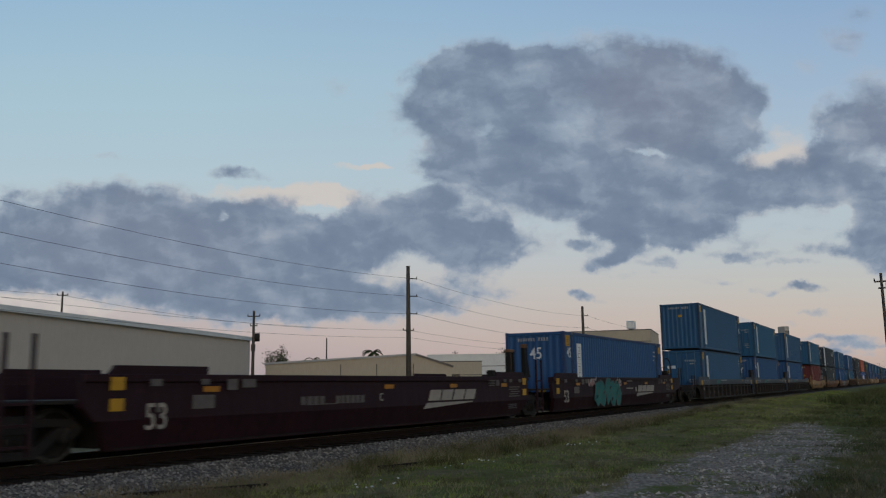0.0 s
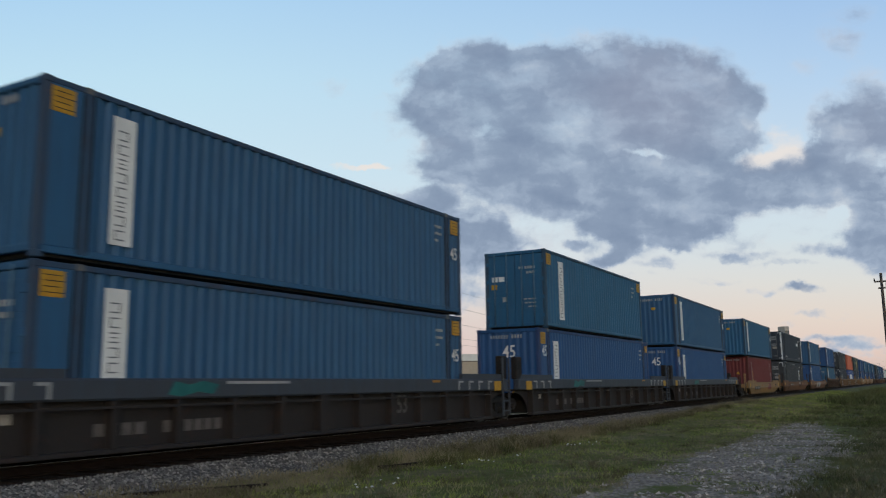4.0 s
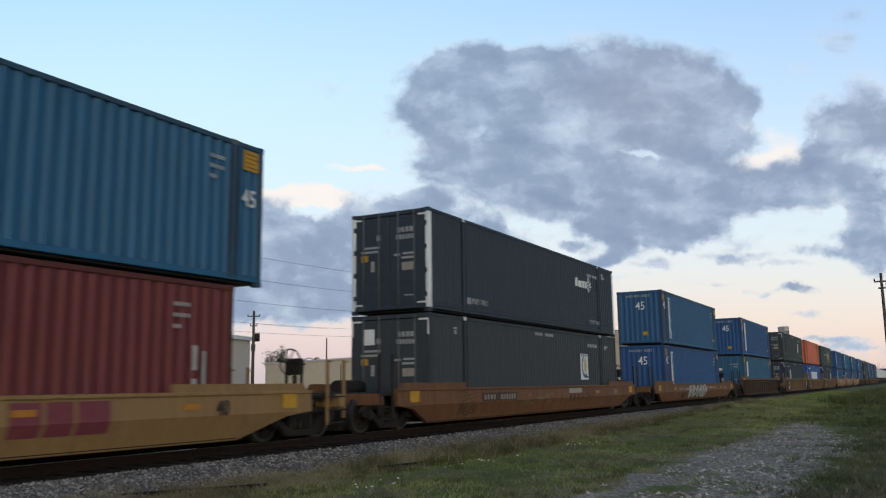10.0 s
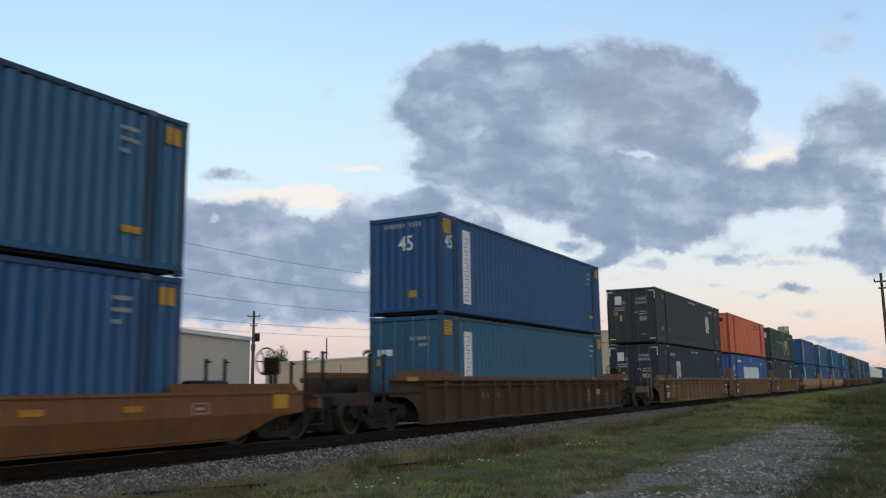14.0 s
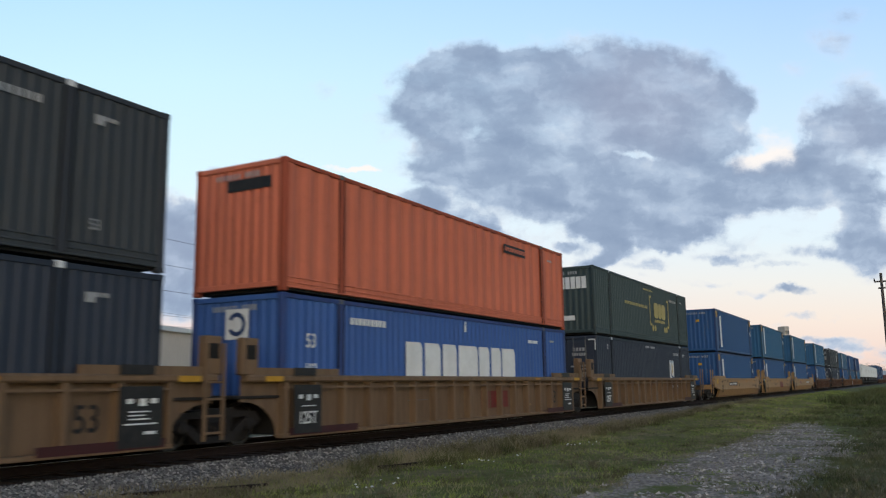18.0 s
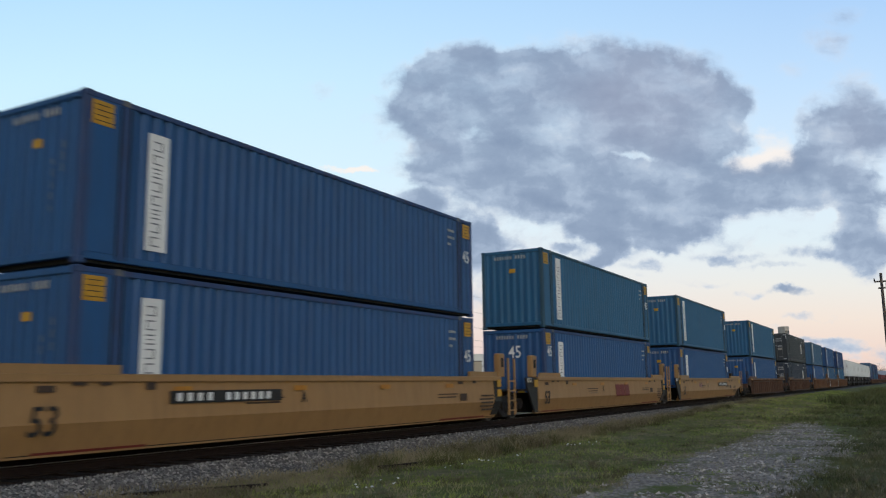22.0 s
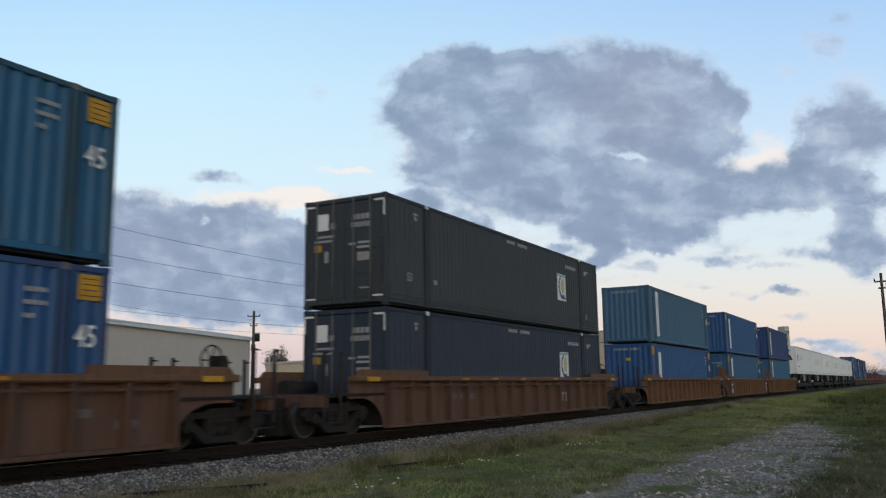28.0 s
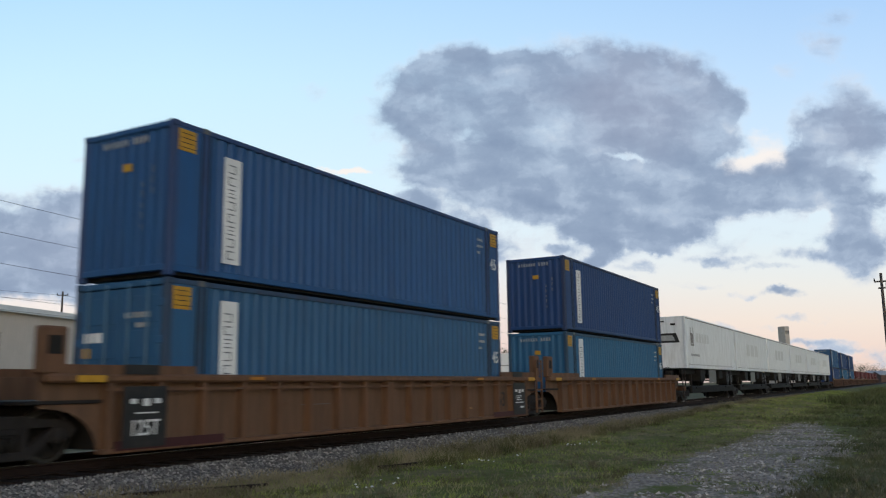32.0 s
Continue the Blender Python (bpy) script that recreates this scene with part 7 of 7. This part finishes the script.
# ------------------------------------------------------------------ poles and wires
def utility_pole(place, top, radius, arms=(), label="wooden utility pole", box_at=None, turn=0.0, boxes_at=()):
    """arms: (height, reach to one side, reach to the other)."""
    ob = tagged(empty("utility_pole"), label, "utility pole")
    ob.matrix_basis = SITE @ pose(place[0], place[1], GROUND_FAR, 0, 0, turn)
    h = top - GROUND_FAR
    bm = bmesh.new()
    tube(bm, (0, 0, -0.2), (0, 0, h), radius * 1.25, radius * 0.8, 10)
    part("shaft", bm, POLE_WOOD, ob)
    for z, a, b in arms:
        zz = z - GROUND_FAR
        arm = part("cross_arm", boxes((-0.06, 0.06, -a, b, zz - 0.07, zz + 0.07), bevel=0.015), POLE_WOOD, ob)
        for y in {-a, b}:
            if abs(y) > 0.3:
                bm = bmesh.new()
                tube(bm, (0, y * 0.95, zz + 0.07), (0, y * 0.95, zz + 0.3), 0.07, 0.05, 6)
                part("insulator", bm, CABLE, arm)
    for z, y, w, hh in boxes_at:
        bm = bmesh.new()
        tube(bm, (0.25, y, z - GROUND_FAR - hh / 2), (0.25, y, z - GROUND_FAR + hh / 2), w / 2, sides=10)
        part("transformer", bm, FRAME_IRON, ob, "grey can transformer")
    return ob


utility_pole((102.2, 62.05), 18.3, 0.33, ((16.5, 1.5, -0.1), (13.95, 1.5, -0.1), (11.4, 1.5, -0.1), (9.0, 0.9, 0.9)), "tall grey utility pole with three side arms", turn=62)
utility_pole((171.3, 60.1), 17.6, 0.33, ((15.6, 1.5, -0.1), (13.0, 1.5, -0.1)), "tall grey utility pole with side arms", turn=62)
utility_pole((33.1, 64.0), 18.6, 0.33, ((16.8, 1.5, -0.1), (14.2, 1.5, -0.1), (11.7, 1.5, -0.1), (9.0, 0.9, 0.9)), "tall grey utility pole with three side arms", turn=62)
utility_pole((240.4, 58.2), 17.6, 0.33, ((15.6, 1.5, -0.1), (13.0, 1.5, -0.1)), "tall grey utility pole with side arms", turn=62)
utility_pole((87.8, 78.2), 11.65, 0.2, ((10.9, 0.9, 0.9), (9.6, 0.5, 0.5)), "wooden pole with a transformer beside the warehouse", turn=20, boxes_at=((8.0, -0.45, 0.7, 1.1), (6.6, 0.1, 0.6, 0.9)))
utility_pole((89.0, 120.3), 17.2, 0.18, ((16.6, 0.9, 0.9),), "wooden pole behind the warehouse", turn=30)
utility_pole((127.8, 95.6), 10.3, 0.16, (), "plain bare wooden pole", turn=0)
utility_pole((84.5, 1.30), 10.65, 0.15, ((9.9, 0.7, 0.6), (9.3, 0.3, 0.3)), "wooden pole with a dark lamp box near its top", turn=0, boxes_at=((9.55, -0.45, 0.3, 0.45),))
utility_pole((182, 97), 9.6, 0.14, ((9.0, 0.8, 0.8),), "wooden pole among trees", turn=60)


def wires(name, label, runs):
    ob = tagged(empty(name), label, "power line")
    ob.matrix_basis = SITE.copy()
    for a, b, sag, r in runs:
        bm = bmesh.new()
        a, b = Vector(a), Vector(b)
        pts = [a.lerp(b, k / 14) - Vector((0, 0, sag * 4 * (k / 14) * (1 - k / 14))) for k in range(15)]
        side = (b - a).cross(Vector((0, 0, 1))).normalized()
        rings = [[bm.verts.new(p + side * r * u + Vector((0, 0, r * w))) for u, w in ((1, 0), (0, 1), (-1, 0), (0, -1))] for p in pts]
        for p, q in zip(rings, rings[1:]):
            for k in range(4):
                bm.faces.new((p[k], p[(k + 1) % 4], q[(k + 1) % 4], q[k]))
        part("wire", bm, CABLE, ob)
    return ob


def arm_tip(p, z):
    a = radians(62)
    return (p[0] + 1.45 * math.sin(a), p[1] - 1.45 * math.cos(a), z)


P0, P1, P2, P3 = (33.1, 64.0), (102.2, 62.05), (171.3, 60.1), (240.4, 58.2)
runs = []
for z0, z1, z2 in ((16.8, 16.5, 15.6), (14.2, 13.95, 13.0), (11.7, 11.4, 10.6)):
    for a, b, za, zb in ((P0, P1, z0, z1), (P1, P2, z1, z2), (P2, P3, z2, z2)):
        runs.append((arm_tip(a, za), arm_tip(b, zb), 1.1, 0.018))
for z in (9.0, 8.0):
    runs += [((P0[0], P0[1], z), (P1[0], P1[1], z), 0.8, 0.014), ((P1[0], P1[1], z), (P2[0], P2[1], z), 0.8, 0.014)]
wires("power_line", "thin black power lines sagging between tall poles", runs)
wires("service_line", "thin service wires above the warehouse", [((10, 112, 17.5), (89, 120.3, 16.6), 1.0, 0.018), ((10, 111, 16.4), (89, 120.3, 15.6), 1.0, 0.018), ((89, 120.3, 16.6), (150, 112, 14), 1.0, 0.022)])


# ------------------------------------------------------------------ trees
BARK = mottled("grey_brown_bark", (0.07, 0.055, 0.042), (0.12, 0.095, 0.07), 4, 0.95, 0.4)
LEAF = blade_material("dull_green_leaves", (0.03, 0.05, 0.018), (0.065, 0.08, 0.03))
FROND = blade_material("palm_fronds", (0.03, 0.045, 0.015), (0.055, 0.07, 0.025))


def leafy_tree(place, height, spread, seed, sparse=1.0):
    r = random.Random(seed)
    ob = tagged(empty("tree"), "small bushy tree with a thin uneven crown", "tree", "trees beyond the track")
    ob.matrix_basis = SITE @ pose(place[0], place[1], GROUND_FAR)
    bm = bmesh.new()
    tube(bm, (0, 0, -0.1), (0.1, 0, height * 0.4), 0.22, 0.14, 7)
    tips = []
    for i in range(9):
        a, z = r.uniform(0, 6.28), height * r.uniform(0.28, 0.45)
        t = (math.cos(a) * spread * r.uniform(0.4, 0.9), math.sin(a) * spread * r.uniform(0.4, 0.9), height * r.uniform(0.6, 0.97))
        tube(bm, (0.05, 0, z), t, 0.09, 0.03, 5)
        tips.append((Vector((0.05, 0, z)), Vector(t)))
    part("trunk", bm, BARK, ob)
    verts, faces = [], []
    for i in range(int(900 * sparse)):
        a, b = r.choice(tips)
        c = a.lerp(b, r.uniform(0.45, 1.08)) + Vector((r.gauss(0, 0.35), r.gauss(0, 0.35), r.gauss(0, 0.3))) * spread * 0.42
        u = Vector((r.gauss(0, 1), r.gauss(0, 1), r.gauss(0, 1))).normalized() * r.uniform(0.12, 0.26)
        v = u.orthogonal().normalized() * u.length * 0.6
        k = len(verts)
        verts += [c - u, c + v, c + u, c - v]
        faces.append((k, k + 1, k + 2, k + 3))
    me = bpy.data.meshes.new("crown")
    me.from_pydata([tuple(v) for v in verts], [], faces)
    me.materials.append(LEAF)
    part("crown", me, None, ob)
    return ob


def palm(place, height, seed):
    r = random.Random(seed)
    ob = tagged(empty("palm_tree"), "palm tree with drooping fronds", "palm tree", "palms beyond the track")
    ob.matrix_basis = SITE @ pose(place[0], place[1], GROUND_FAR)
    bm = bmesh.new()
    tube(bm, (0, 0, -0.1), (0, 0, height - 1), 0.2, 0.14, 8)
    part("trunk", bm, BARK, ob)
    for i in range(16):
        a, lift = i * 2.399, r.uniform(-0.2, 0.9)
        bm = bmesh.new()
        prev = Vector((0, 0, height - 1))
        d = Vector((math.cos(a), math.sin(a), lift))
        side = Vector((-math.sin(a), math.cos(a), 0))
        for k in range(7):
            nxt = prev + d.normalized() * 0.36
            d.z -= 0.28
            w = 0.34 * math.sin(math.pi * (k + 0.6) / 7.6)
            for s in (-1, 1):
                q = [bm.verts.new(p) for p in (prev, nxt, nxt + side * s * w - Vector((0, 0, 0.18)), prev + side * s * w * 0.8 - Vector((0, 0, 0.14)))]
                bm.faces.new(q)
            prev = nxt
        part("frond", bm, FROND, ob)
    return ob


leafy_tree((129.7, 109.2), 10.4, 3.0, 1, 2.2)
leafy_tree((119, 112), 7.5, 2.4, 5, 1.2)
palm((141.1, 94.0), 9.3, 2)
palm((150.1, 115.8), 8.6, 4)
palm((151.5, 91.0), 8.0, 6)
leafy_tree((200.2, 90.0), 12.4, 4.4, 7)
leafy_tree((212, 88.0), 11.0, 4.0, 8)
for i, (x, y) in enumerate(((560, 40), (600, 22), (640, 30), (690, 14), (740, 20))):
    leafy_tree((x, y), 10 + i % 3 * 2, 8, 20 + i)


# ------------------------------------------------------------------ a passing bird
def bird():
    ob = tagged(empty("bird"), "small dark swallow in flight", "bird")
    dark = mottled("dark_feathers", (0.02, 0.02, 0.024), (0.04, 0.04, 0.045), 30, 0.7, 0.1)
    bm = bmesh.new()
    tube(bm, (-0.07, 0, 0), (0.0, 0, 0), 0.012, 0.024, 8)
    tube(bm, (0.0, 0, 0), (0.08, 0, 0.004), 0.024, 0.008, 8)
    part("body", bm, dark, ob)
    for s in (-1, 1):
        part("wing", plate([(0.035, s * 0.015), (0.03, s * 0.08), (-0.03, s * 0.15), (-0.01, s * 0.08), (-0.03, s * 0.015)], 0.0, 0.006, axis="z"), dark, ob)
    part("tail", plate([(-0.06, -0.01), (-0.12, -0.025), (-0.1, 0.0), (-0.12, 0.025), (-0.06, 0.01)], -0.003, 0.003, axis="z"), dark, ob)
    return ob


swallow = bird()


# ------------------------------------------------------------------ how the things move
def motions():
    for ob, s, z in TRAIN:
        walk(ob, [(t, pose(s - d, TRACK_Y, z)) for t, d in TRAVEL])
    # one turn of the wheels fits all: the same action serves every wheelset
    first = SPINNING[0]
    ts = np.arange(0, 32.01, 0.05)
    run = np.interp(ts, [t for t, d in TRAVEL], [d for t, d in TRAVEL])
    walk(first, [(round(float(t) * FPS) / FPS, pose(0, 0, 0, 0, -math.degrees(d / 0.42), 0)) for t, d in zip(ts, run)])
    for w in SPINNING[1:]:
        w.rotation_mode = "QUATERNION"
        w.animation_data_create()
        w.animation_data.action = first.animation_data.action
        w.animation_data.action_slot = first.animation_data.action_slot
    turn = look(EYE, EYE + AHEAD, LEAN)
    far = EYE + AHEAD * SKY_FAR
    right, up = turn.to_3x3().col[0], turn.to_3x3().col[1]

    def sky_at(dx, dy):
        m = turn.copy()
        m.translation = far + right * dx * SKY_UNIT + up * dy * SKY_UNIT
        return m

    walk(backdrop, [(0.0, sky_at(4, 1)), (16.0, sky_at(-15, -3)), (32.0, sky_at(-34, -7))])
    here = EYE + AHEAD * 20
    fly = [(0.0, 60, 30), (20.0, 40, 28), (22.8, 3.6, 8.2), (22.9, 1.6, 6.4), (23.0, 0.16, 4.92), (23.1, -1.2, 4.88), (23.2, -2.6, 4.7), (24.0, -14, 4.0), (32.0, -130, 20)]
    walk(swallow, [(t, Matrix.Translation(here + right * a + up * b) @ turn.to_3x3().to_4x4() @ pose(0, 0, 0, 90, 0, 180)) for t, a, b in fly])


motions()
